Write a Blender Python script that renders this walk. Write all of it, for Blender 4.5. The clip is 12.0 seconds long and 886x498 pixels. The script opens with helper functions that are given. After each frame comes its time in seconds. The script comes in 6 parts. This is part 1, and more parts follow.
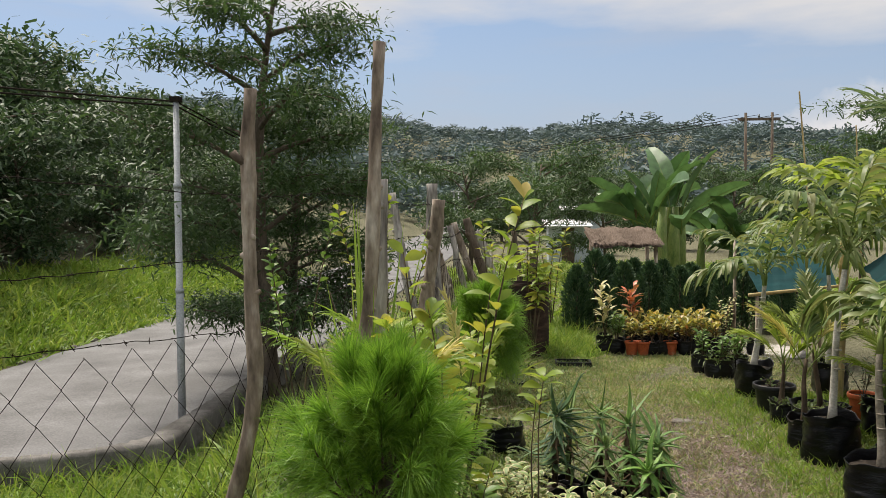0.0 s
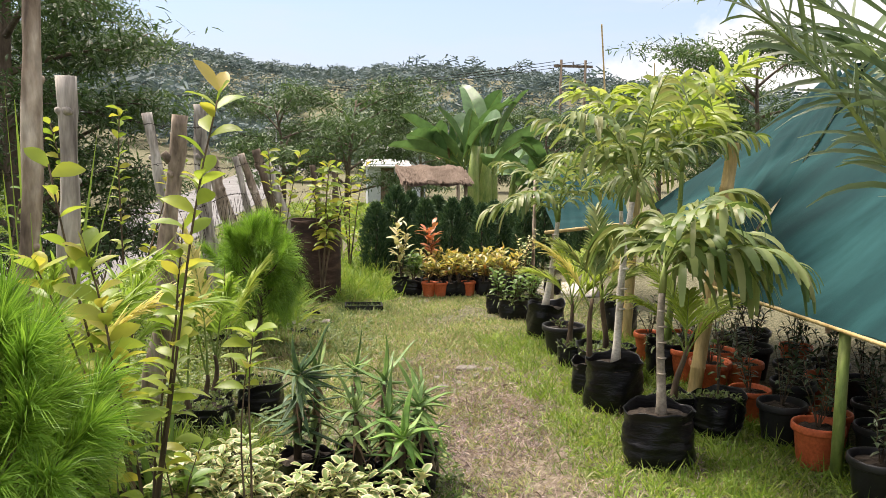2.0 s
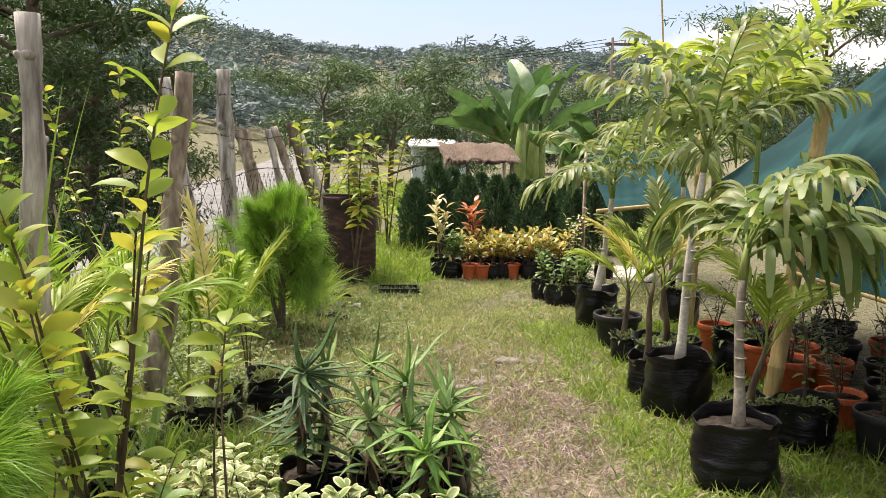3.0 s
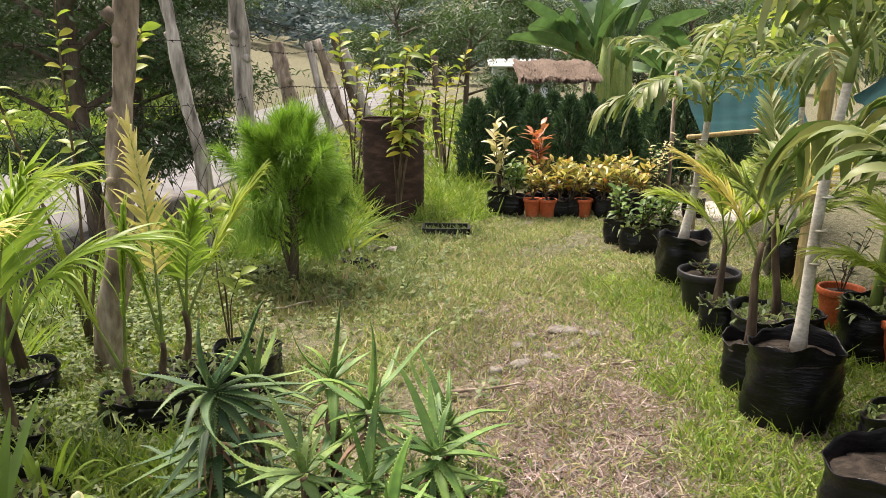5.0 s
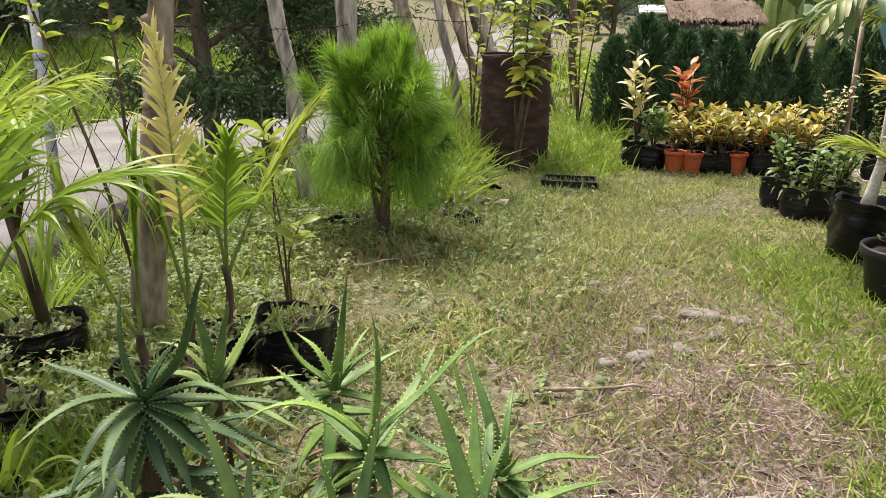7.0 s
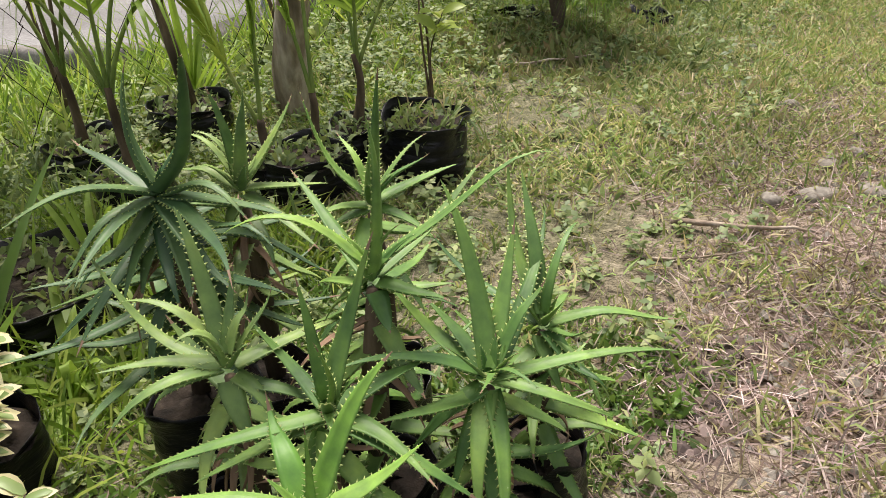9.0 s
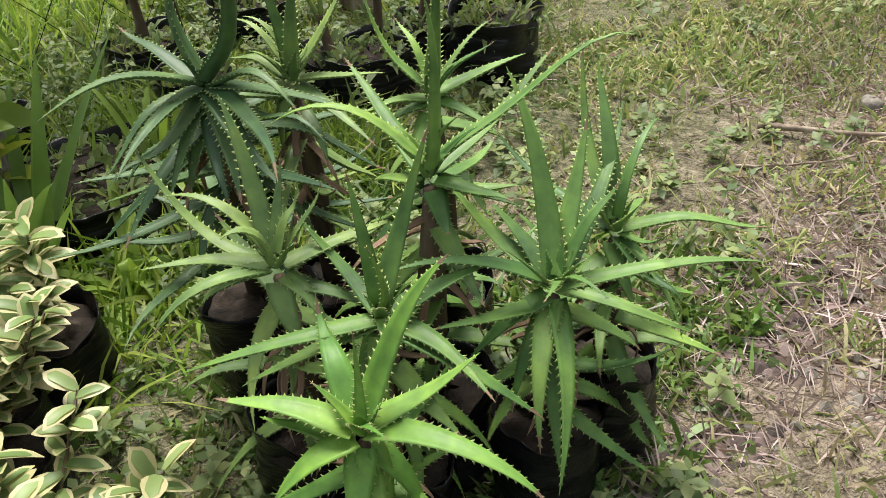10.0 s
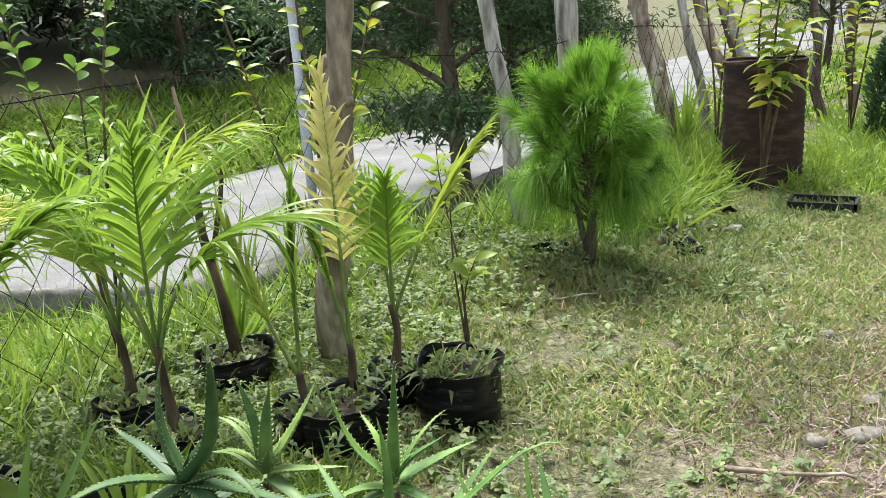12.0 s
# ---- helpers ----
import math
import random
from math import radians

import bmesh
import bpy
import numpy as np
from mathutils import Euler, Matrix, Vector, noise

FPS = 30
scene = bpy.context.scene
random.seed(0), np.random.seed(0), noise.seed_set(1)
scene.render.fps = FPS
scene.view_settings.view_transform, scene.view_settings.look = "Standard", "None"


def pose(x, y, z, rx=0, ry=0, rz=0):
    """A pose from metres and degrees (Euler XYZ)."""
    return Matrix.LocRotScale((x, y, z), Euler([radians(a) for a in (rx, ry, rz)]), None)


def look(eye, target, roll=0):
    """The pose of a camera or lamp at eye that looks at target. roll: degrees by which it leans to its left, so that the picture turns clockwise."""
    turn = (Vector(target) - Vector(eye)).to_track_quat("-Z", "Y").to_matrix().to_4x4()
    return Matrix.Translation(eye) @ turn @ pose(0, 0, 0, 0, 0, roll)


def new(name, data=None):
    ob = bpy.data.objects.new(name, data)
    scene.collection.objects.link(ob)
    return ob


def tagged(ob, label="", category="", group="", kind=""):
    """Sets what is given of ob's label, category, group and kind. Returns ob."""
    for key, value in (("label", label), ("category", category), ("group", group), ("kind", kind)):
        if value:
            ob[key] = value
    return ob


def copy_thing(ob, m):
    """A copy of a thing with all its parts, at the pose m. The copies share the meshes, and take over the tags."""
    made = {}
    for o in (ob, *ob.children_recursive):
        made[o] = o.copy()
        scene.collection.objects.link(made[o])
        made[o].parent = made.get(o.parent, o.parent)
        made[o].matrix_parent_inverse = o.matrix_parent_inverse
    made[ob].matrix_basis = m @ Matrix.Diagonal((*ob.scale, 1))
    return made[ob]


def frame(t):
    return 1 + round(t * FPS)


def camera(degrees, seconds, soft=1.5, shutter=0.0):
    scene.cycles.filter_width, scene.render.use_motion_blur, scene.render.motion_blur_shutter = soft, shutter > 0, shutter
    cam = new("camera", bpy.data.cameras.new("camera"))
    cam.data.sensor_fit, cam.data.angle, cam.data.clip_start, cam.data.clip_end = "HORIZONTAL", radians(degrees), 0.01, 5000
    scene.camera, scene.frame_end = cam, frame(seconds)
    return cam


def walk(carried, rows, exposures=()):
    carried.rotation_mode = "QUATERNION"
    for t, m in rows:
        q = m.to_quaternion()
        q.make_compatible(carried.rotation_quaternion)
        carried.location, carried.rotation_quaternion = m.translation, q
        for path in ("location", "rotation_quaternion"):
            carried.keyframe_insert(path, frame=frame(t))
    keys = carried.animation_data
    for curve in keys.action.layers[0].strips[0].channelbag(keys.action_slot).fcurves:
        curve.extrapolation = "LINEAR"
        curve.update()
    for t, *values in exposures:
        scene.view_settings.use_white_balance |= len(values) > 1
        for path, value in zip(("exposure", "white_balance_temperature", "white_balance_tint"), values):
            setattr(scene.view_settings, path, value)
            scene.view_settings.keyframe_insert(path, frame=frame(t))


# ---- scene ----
cam = camera(58.4, 12.0, soft=0.8)
PATH = [
    (0, (0.759, 0.924, 1.747), (0.609, 2.917, 1.666), -0.4),
    (0.5, (0.982, 1.027, 1.708), (1.163, 3.016, 1.598), -0.7),
    (1, (1.106, 1.173, 1.671), (1.453, 3.137, 1.513), 0.6),
    (1.5, (1.161, 1.485, 1.653), (1.529, 3.44, 1.446), 0.7),
    (2, (1.202, 1.754, 1.623), (1.487, 3.72, 1.397), 0.7),
    (2.5, (1.303, 2.075, 1.583), (1.488, 4.051, 1.339), 0.7),
    (3, (1.345, 2.388, 1.522), (1.513, 4.362, 1.249), 0.8),
    (3.5, (1.427, 2.729, 1.478), (1.524, 4.699, 1.146), 0.5),
    (3.7, (1.483, 2.88, 1.467), (1.548, 4.847, 1.109), 0.6),
    (5.3, (1.719, 3.658, 1.413), (1.641, 5.6, 0.941), 0.3),
    (5.5, (1.74, 3.724, 1.39), (1.633, 5.663, 0.913), 0.3),
    (6, (1.75, 3.941, 1.341), (1.618, 5.87, 0.832), 0.4),
    (6.5, (1.751, 4.133, 1.303), (1.525, 6.046, 0.762), 1.0),
    (6.7, (1.771, 4.213, 1.283), (1.468, 6.112, 0.732), 0.8),
    (8.3, (1.866, 4.676, 1.19), (1.283, 6.392, 0.345), -0.1),
    (8.5, (1.903, 4.678, 1.189), (1.23, 6.335, 0.294), -0.4),
    (9, (1.99, 4.647, 1.179), (1.18, 6.157, 0.147), -1.3),
    (9.5, (2.009, 4.622, 1.162), (1.127, 6.017, 0.033), -2.5),
    (10, (1.963, 4.708, 1.116), (1.064, 6.021, -0.096), -3.7),
    (10.5, (1.806, 4.871, 0.968), (1.001, 6.205, -0.285), -1.4),
    (11, (1.821, 4.873, 1.005), (1.028, 6.242, -0.218), -1.2),
    (11.5, (2.026, 4.69, 1.208), (1.106, 6.201, 0.275), -2.2),
    (12, (2.046, 4.675, 1.301), (1.042, 6.318, 0.76), -4.1),
]
EXPOSURES = [(0.0, 0.48, 6750, 12), (0.8, 0.88, 6850, 14), (1.5, 1.16, 6900, 16), (3.5, 1.20, 7000, 17), (6.0, 1.15, 6900, 18), (8.5, 1.03, 6750, 16), (9.5, 1.03, 6600, 14), (10.6, 0.95, 6350, 9), (11.0, 1.12, 6400, 12), (11.5, 1.25, 6400, 13), (12.0, 1.33, 6100, 8)]
walk(cam, [(t, look(eye, target, roll)) for t, eye, target, roll in PATH], EXPOSURES)

# ---- world, sun ----
SUN_EL, SUN_AZ = 62.0, -42.0   # azimuth from +y towards +x
world = bpy.data.worlds.new("sky")
scene.world = world
world.use_nodes = True
wt = world.node_tree
wt.nodes.clear()


def wnode(kind, **values):
    nd = wt.nodes.new(kind)
    for key, value in values.items():
        nd.inputs[key].default_value = value
    return nd


w_out = wt.nodes.new("ShaderNodeOutputWorld")
w_bg = wnode("ShaderNodeBackground", Strength=0.09)
w_sky = wt.nodes.new("ShaderNodeTexSky")
w_sky.sky_type = "NISHITA"
w_sky.sun_disc = False
w_sky.sun_elevation = radians(SUN_EL)
w_sky.sun_rotation = radians(SUN_AZ)
w_sky.air_density, w_sky.dust_density, w_sky.ozone_density = 1.0, 0.4, 1.8
w_co = wt.nodes.new("ShaderNodeTexCoord")


def wmath(op, a, b=0.0, c=0.0, clamp=False):
    """A math node of the sky; numbers and sockets alike."""
    nd = wt.nodes.new("ShaderNodeMath")
    nd.operation, nd.use_clamp = op, clamp
    for k, value in enumerate((a, b, c)):
        if isinstance(value, (int, float)):
            nd.inputs[k].default_value = value
        else:
            wt.links.new(value, nd.inputs[k])
    return nd.outputs[0]


def wnoise(scale, stretch, shift, detail=7.0):
    mp = wnode("ShaderNodeMapping", Scale=stretch, Location=shift)
    nz = wnode("ShaderNodeTexNoise", Scale=scale, Detail=detail, Roughness=0.55)
    wt.links.new(w_co.outputs["Generated"], mp.inputs["Vector"])
    wt.links.new(mp.outputs["Vector"], nz.inputs["Vector"])
    return wmath("SUBTRACT", nz.outputs["Fac"], 0.5)


def wmix(fac, a, b):
    mx = wt.nodes.new("ShaderNodeMix")
    mx.data_type = "RGBA"
    wt.links.new(fac, mx.inputs["Factor"])
    wt.links.new(a, mx.inputs["A"])
    mx.inputs["B"].default_value = (*b, 1)
    return mx.outputs["Result"]


w_xyz = wt.nodes.new("ShaderNodeSeparateXYZ")
wt.links.new(w_co.outputs["Generated"], w_xyz.inputs["Vector"])
wx, wz = w_xyz.outputs["X"], w_xyz.outputs["Z"]
# high grey-white cloud layer with a clear band under it
layer = wmath("MULTIPLY", wmath("ADD", wmath("SUBTRACT", wz, 0.205), wmath("MULTIPLY", wnoise(1.6, (1, 1, 4), (1.7, 0.3, 0.3)), 0.34)), 16.0, clamp=True)
veil = wmath("MULTIPLY", wmath("ADD", wnoise(2.2, (1, 1, 5), (4.1, 0.7, 0.2)), 0.02), 2.2, clamp=True)
# heaped cloud standing over the hills ahead to one side
crest = wmath("ADD", wmath("MULTIPLY", wmath("SUBTRACT", wx, 0.30), 0.42), 0.095)
crest = wmath("MINIMUM", crest, 0.23)
heap = wmath("MULTIPLY", wmath("ADD", wmath("SUBTRACT", crest, wz), wmath("MULTIPLY", wnoise(7.0, (1, 1, 1), (0.2, 0.5, 0.9), 9.0), 0.17)), 40.0, clamp=True)
heap = wmath("MULTIPLY", heap, wmath("MULTIPLY", wmath("SUBTRACT", wx, 0.24), 14.0, clamp=True))
low = wmath("MULTIPLY", wmath("SUBTRACT", 0.34, wz), 4.0, clamp=True)
w_col = wmix(wmath("MULTIPLY", low, 0.75), w_sky.outputs["Color"], (3.1, 3.75, 4.9))
w_col = wmix(veil, w_col, (4.0, 4.35, 5.0))
w_col = wmix(layer, w_col, (5.5, 5.65, 5.9))
w_col = wmix(heap, w_col, (6.0, 6.1, 6.3))
wt.links.new(w_col, w_bg.inputs["Color"])
wt.links.new(w_bg.outputs["Background"], w_out.inputs["Surface"])

sun = new("sun", bpy.data.lights.new("sun", "SUN"))
sun.data.energy, sun.data.angle, sun.data.color = 4.0, radians(28), (1.0, 0.95, 0.85)
sx, sy = math.sin(radians(SUN_AZ)), math.cos(radians(SUN_AZ))
sun.matrix_world = look((20 * sx, 20 * sy, 20 * math.tan(radians(SUN_EL))), (0, 0, 0))


# ---- materials ----
def material(name):
    m = bpy.data.materials.new(name)
    m.use_nodes = True
    return m, m.node_tree, m.node_tree.nodes["Principled BSDF"]


def ramp_node(nt, colors, lo=0.25, hi=0.75):
    r = nt.nodes.new("ShaderNodeValToRGB")
    el = r.color_ramp.elements
    while len(el) < len(colors):
        el.new(0.5)
    for i, c in enumerate(colors):
        el[i].position = lo + (hi - lo) * i / max(1, len(colors) - 1)
        el[i].color = (*c, 1)
    return r


def noise_node(nt, scale, detail=4.0, stretch=None, rough=0.55):
    nz = nt.nodes.new("ShaderNodeTexNoise")
    nz.inputs["Scale"].default_value, nz.inputs["Detail"].default_value, nz.inputs["Roughness"].default_value = scale, detail, rough
    co = nt.nodes.new("ShaderNodeTexCoord")
    if stretch:
        mp = nt.nodes.new("ShaderNodeMapping")
        mp.inputs["Scale"].default_value = stretch
        nt.links.new(co.outputs["Object"], mp.inputs["Vector"])
        nt.links.new(mp.outputs["Vector"], nz.inputs["Vector"])
    else:
        nt.links.new(co.outputs["Object"], nz.inputs["Vector"])
    return nz


def mix_node(nt, fac, a, b, mode="MIX"):
    mx = nt.nodes.new("ShaderNodeMix")
    mx.data_type, mx.blend_type = "RGBA", mode
    for value, key in ((fac, "Factor"), (a, "A"), (b, "B")):
        if isinstance(value, (int, float)):
            mx.inputs[key].default_value = value
        elif isinstance(value, tuple):
            mx.inputs[key].default_value = (*value, 1)
        else:
            nt.links.new(value, mx.inputs[key])
    return mx.outputs["Result"]


def bump(nt, bsdf, height, strength, distance):
    b = nt.nodes.new("ShaderNodeBump")
    b.inputs["Strength"].default_value, b.inputs["Distance"].default_value = strength, distance
    nt.links.new(height, b.inputs["Height"])
    nt.links.new(b.outputs["Normal"], bsdf.inputs["Normal"])


def rough_mat(name, colors, scale=8.0, rough=0.8, bump_d=0.004, stretch=None, fine=60.0, metal=0.0, spec=0.3, lo=0.3, hi=0.7):
    """A surface with stains at one scale and grain at a finer one."""
    m, nt, b = material(name)
    n1, n2 = noise_node(nt, scale, 5, stretch), noise_node(nt, fine, 3, stretch)
    r = ramp_node(nt, colors, lo, hi)
    nt.links.new(n1.outputs["Fac"], r.inputs["Fac"])
    g = ramp_node(nt, [(0.72, 0.72, 0.72), (1.15, 1.15, 1.15)], 0.3, 0.7)
    nt.links.new(n2.outputs["Fac"], g.inputs["Fac"])
    nt.links.new(mix_node(nt, 1.0, r.outputs["Color"], g.outputs["Color"], "MULTIPLY"), b.inputs["Base Color"])
    b.inputs["Roughness"].default_value, b.inputs["Metallic"].default_value = rough, metal
    b.inputs["Specular IOR Level"].default_value = spec
    bump(nt, b, n2.outputs["Fac"], 0.6, bump_d)
    return m


def leaf_mat(name, colors, rough=0.45, through_light=0.35, scale=5.0, spec=0.35, tint=(1.2, 1.2, 0.85)):
    """Leaves: a colour for each leaf of its own, patchy at two scales, with light passing through."""
    m, nt, b = material(name)
    gm = nt.nodes.new("ShaderNodeNewGeometry")
    r = ramp_node(nt, colors, 0.0, 1.0)
    nt.links.new(gm.outputs["Random Per Island"], r.inputs["Fac"])
    n1 = noise_node(nt, scale, 4)
    g = ramp_node(nt, [(0.72, 0.70, 0.86), (1.28, 1.22, 1.55)], 0.3, 0.7)
    nt.links.new(n1.outputs["Fac"], g.inputs["Fac"])
    col = mix_node(nt, 1.0, r.outputs["Color"], g.outputs["Color"], "MULTIPLY")
    nt.links.new(col, b.inputs["Base Color"])
    b.inputs["Roughness"].default_value, b.inputs["Specular IOR Level"].default_value = rough, spec
    tr = nt.nodes.new("ShaderNodeBsdfTranslucent")
    nt.links.new(mix_node(nt, 1.0, col, tint, "MULTIPLY"), tr.inputs["Color"])
    ms = nt.nodes.new("ShaderNodeMixShader")
    ms.inputs["Fac"].default_value = through_light
    nt.links.new(b.outputs["BSDF"], ms.inputs[1])
    nt.links.new(tr.outputs["BSDF"], ms.inputs[2])
    nt.links.new(ms.outputs["Shader"], nt.nodes["Material Output"].inputs["Surface"])
    return m


GRASS = leaf_mat("grass_blades", [(0.13, 0.215, 0.055), (0.215, 0.30, 0.075), (0.33, 0.36, 0.125), (0.43, 0.36, 0.19)], 0.6, 0.35, 2.0)
STRAW = leaf_mat("dry_straw", [(0.12, 0.083, 0.058), (0.29, 0.228, 0.165), (0.44, 0.355, 0.265), (0.19, 0.137, 0.093), (0.54, 0.455, 0.36), (0.24, 0.235, 0.08)], 0.8, 0.15, 3.0)
WEED = leaf_mat("weed_leaves", [(0.09, 0.148, 0.045), (0.165, 0.235, 0.07), (0.265, 0.315, 0.10)], 0.5, 0.35)
CREEPER = leaf_mat("creeper_leaves", [(0.14, 0.13, 0.05), (0.20, 0.22, 0.07), (0.12, 0.17, 0.045), (0.24, 0.19, 0.08)], 0.55, 0.3)
TALLGRASS = leaf_mat("tall_grass", [(0.11, 0.20, 0.025), (0.20, 0.33, 0.04), (0.31, 0.38, 0.07)], 0.5, 0.4)
PALM = leaf_mat("palm_leaflets", [(0.085, 0.15, 0.035), (0.15, 0.225, 0.055), (0.24, 0.30, 0.09), (0.21, 0.225, 0.075)], 0.45, 0.36, 4.0, 0.4)
PALM_DARK = leaf_mat("palm_leaflets_dark", [(0.08, 0.14, 0.06), (0.14, 0.21, 0.085), (0.21, 0.27, 0.13)], 0.42, 0.3, 4.0, 0.55)
PALM_LIME = leaf_mat("palm_leaflets_lime", [(0.22, 0.32, 0.04), (0.30, 0.40, 0.06), (0.36, 0.42, 0.09)], 0.4, 0.45, 4.0)
COCO = leaf_mat("coconut_leaflets", [(0.16, 0.28, 0.03), (0.22, 0.36, 0.05), (0.33, 0.42, 0.07)], 0.38, 0.4, 4.0)
YELLOWED = leaf_mat("yellowed_leaflets", [(0.58, 0.54, 0.13), (0.64, 0.60, 0.19), (0.50, 0.45, 0.11)], 0.55, 0.4)
DRYLEAF = leaf_mat("dry_leaves", [(0.13, 0.085, 0.05), (0.22, 0.15, 0.085), (0.34, 0.23, 0.09)], 0.8, 0.2)
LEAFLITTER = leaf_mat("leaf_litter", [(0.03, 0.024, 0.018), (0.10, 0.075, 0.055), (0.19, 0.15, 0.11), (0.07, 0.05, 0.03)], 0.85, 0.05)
NEEDLE = leaf_mat("pine_needles", [(0.10, 0.22, 0.022), (0.17, 0.34, 0.034), (0.27, 0.45, 0.055)], 0.45, 0.4, 3.0)
SAPLING = leaf_mat("sapling_leaves", [(0.19, 0.30, 0.036), (0.28, 0.37, 0.05), (0.45, 0.42, 0.06)], 0.4, 0.45)
FLUSH = leaf_mat("young_orange_leaves", [(0.50, 0.36, 0.10), (0.45, 0.40, 0.10), (0.50, 0.26, 0.08)], 0.4, 0.4)
BROADLEAF = leaf_mat("broad_green_leaves", [(0.10, 0.20, 0.035), (0.16, 0.28, 0.05), (0.25, 0.36, 0.07)], 0.4, 0.35)
SHRUB = leaf_mat("shrub_leaves", [(0.08, 0.16, 0.03), (0.13, 0.24, 0.05), (0.20, 0.30, 0.06)], 0.4, 0.35)
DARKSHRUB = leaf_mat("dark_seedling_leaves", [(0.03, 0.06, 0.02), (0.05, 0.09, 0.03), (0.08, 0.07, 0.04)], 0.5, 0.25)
CREAM = leaf_mat("cream_leaf_margin", [(0.55, 0.55, 0.22), (0.62, 0.61, 0.30), (0.50, 0.46, 0.20)], 0.42, 0.3)
VARGREEN = leaf_mat("variegated_leaf_centre", [(0.16, 0.27, 0.07), (0.26, 0.36, 0.11)], 0.42, 0.3)
CROTON = leaf_mat("croton_leaves", [(0.54, 0.42, 0.05), (0.12, 0.19, 0.04), (0.58, 0.48, 0.08), (0.08, 0.13, 0.035), (0.40, 0.16, 0.04), (0.48, 0.46, 0.10), (0.14, 0.20, 0.05)], 0.35, 0.3)
CROTONRED = leaf_mat("croton_red_leaves", [(0.45, 0.12, 0.04), (0.52, 0.24, 0.08), (0.22, 0.10, 0.05)], 0.35, 0.3)
CONIFER = leaf_mat("conifer_sprays", [(0.02, 0.055, 0.025), (0.045, 0.10, 0.035), (0.085, 0.15, 0.05)], 0.6, 0.2)
FOREST = leaf_mat("woodland_leaves", [(0.03, 0.065, 0.026), (0.055, 0.105, 0.038), (0.095, 0.15, 0.055)], 0.55, 0.25, 0.8)
FEATHER = leaf_mat("feathery_leaflets", [(0.035, 0.075, 0.022), (0.055, 0.11, 0.03), (0.09, 0.15, 0.045)], 0.5, 0.3, 1.0)
# pale bluish greens: distance haze is mixed into the leaf colours
FARHILL = leaf_mat("haze_tinted_leaves", [(0.058, 0.095, 0.085), (0.09, 0.14, 0.115), (0.13, 0.18, 0.14)], 0.7, 0.15, 0.05)
BANANA = leaf_mat("banana_leaves", [(0.05, 0.13, 0.035), (0.085, 0.18, 0.05), (0.12, 0.22, 0.08)], 0.32, 0.25, 5.0, 0.6)

BARK = rough_mat("tree_bark", [(0.06, 0.045, 0.035), (0.13, 0.10, 0.075), (0.20, 0.16, 0.12)], 7, 0.9, 0.01, (1, 1, 0.25))
POSTWOOD = rough_mat("weathered_post_wood", [(0.08, 0.058, 0.045), (0.28, 0.22, 0.17), (0.56, 0.49, 0.42)], 11, 0.85, 0.014, (1, 1, 0.3), 40)
GREYWOOD = rough_mat("grey_cracked_wood", [(0.08, 0.065, 0.06), (0.33, 0.30, 0.27), (0.54, 0.50, 0.46)], 16, 0.9, 0.014, (1, 1, 0.16), 45)
GREYTRUNK = rough_mat("grey_brown_palm_trunk", [(0.13, 0.105, 0.08), (0.26, 0.225, 0.18), (0.42, 0.38, 0.32)], 7, 0.75, 0.003, (1, 1, 1.2))
DARKTRUNK = rough_mat("dark_ringed_palm_trunk", [(0.045, 0.04, 0.03), (0.10, 0.085, 0.065), (0.18, 0.16, 0.125)], 9, 0.75, 0.003, (1, 1, 2.2))
PALETRUNK = rough_mat("pale_palm_trunk", [(0.30, 0.27, 0.22), (0.52, 0.49, 0.43), (0.62, 0.59, 0.53)], 6, 0.7, 0.003, (1, 1, 1.6))
BROWNSTEM = rough_mat("brown_stem", [(0.04, 0.028, 0.02), (0.10, 0.072, 0.048), (0.19, 0.14, 0.09)], 16, 0.85, 0.003, (1, 1, 0.3))
GREENSTEM = rough_mat("green_stem", [(0.12, 0.19, 0.05), (0.20, 0.27, 0.07), (0.28, 0.30, 0.11)], 12, 0.5, 0.001, (1, 1, 0.3))
BAMBOO = rough_mat("yellow_bamboo", [(0.36, 0.25, 0.10), (0.50, 0.37, 0.17), (0.58, 0.46, 0.25)], 8, 0.5, 0.002, (1, 1, 0.2))
BLACKBAG = rough_mat("black_polythene", [(0.0025, 0.0025, 0.0035), (0.005, 0.005, 0.007), (0.009, 0.009, 0.012)], 9, 0.30, 0.007, (1, 1, 4), 22, 0, 0.28)
BLACKPOT = rough_mat("black_plastic_pot", [(0.012, 0.012, 0.013), (0.022, 0.022, 0.024)], 9, 0.45, 0.001)
TERRACOTTA = rough_mat("orange_plastic_pot", [(0.40, 0.085, 0.03), (0.52, 0.12, 0.045), (0.58, 0.17, 0.08)], 5, 0.55, 0.001)
SOIL = rough_mat("potting_soil", [(0.010, 0.008, 0.006), (0.028, 0.021, 0.016), (0.065, 0.05, 0.038)], 22, 0.95, 0.012)
RUST = rough_mat("rusted_steel", [(0.022, 0.013, 0.011), (0.045, 0.025, 0.019), (0.10, 0.058, 0.042)], 5, 0.8, 0.003, (1, 1, 3), 45)
STEEL = rough_mat("galvanised_steel", [(0.36, 0.38, 0.40), (0.48, 0.50, 0.52)], 4, 0.5, 0.001, None, 50, 0.3)
WIRE = rough_mat("rusty_wire", [(0.012, 0.010, 0.009), (0.035, 0.026, 0.02)], 20, 0.85, 0.0005, None, 60, 0, 0.1)
CONCRETE = rough_mat("kerb_concrete", [(0.08, 0.074, 0.068), (0.15, 0.14, 0.13), (0.26, 0.245, 0.23)], 3, 0.9, 0.006)
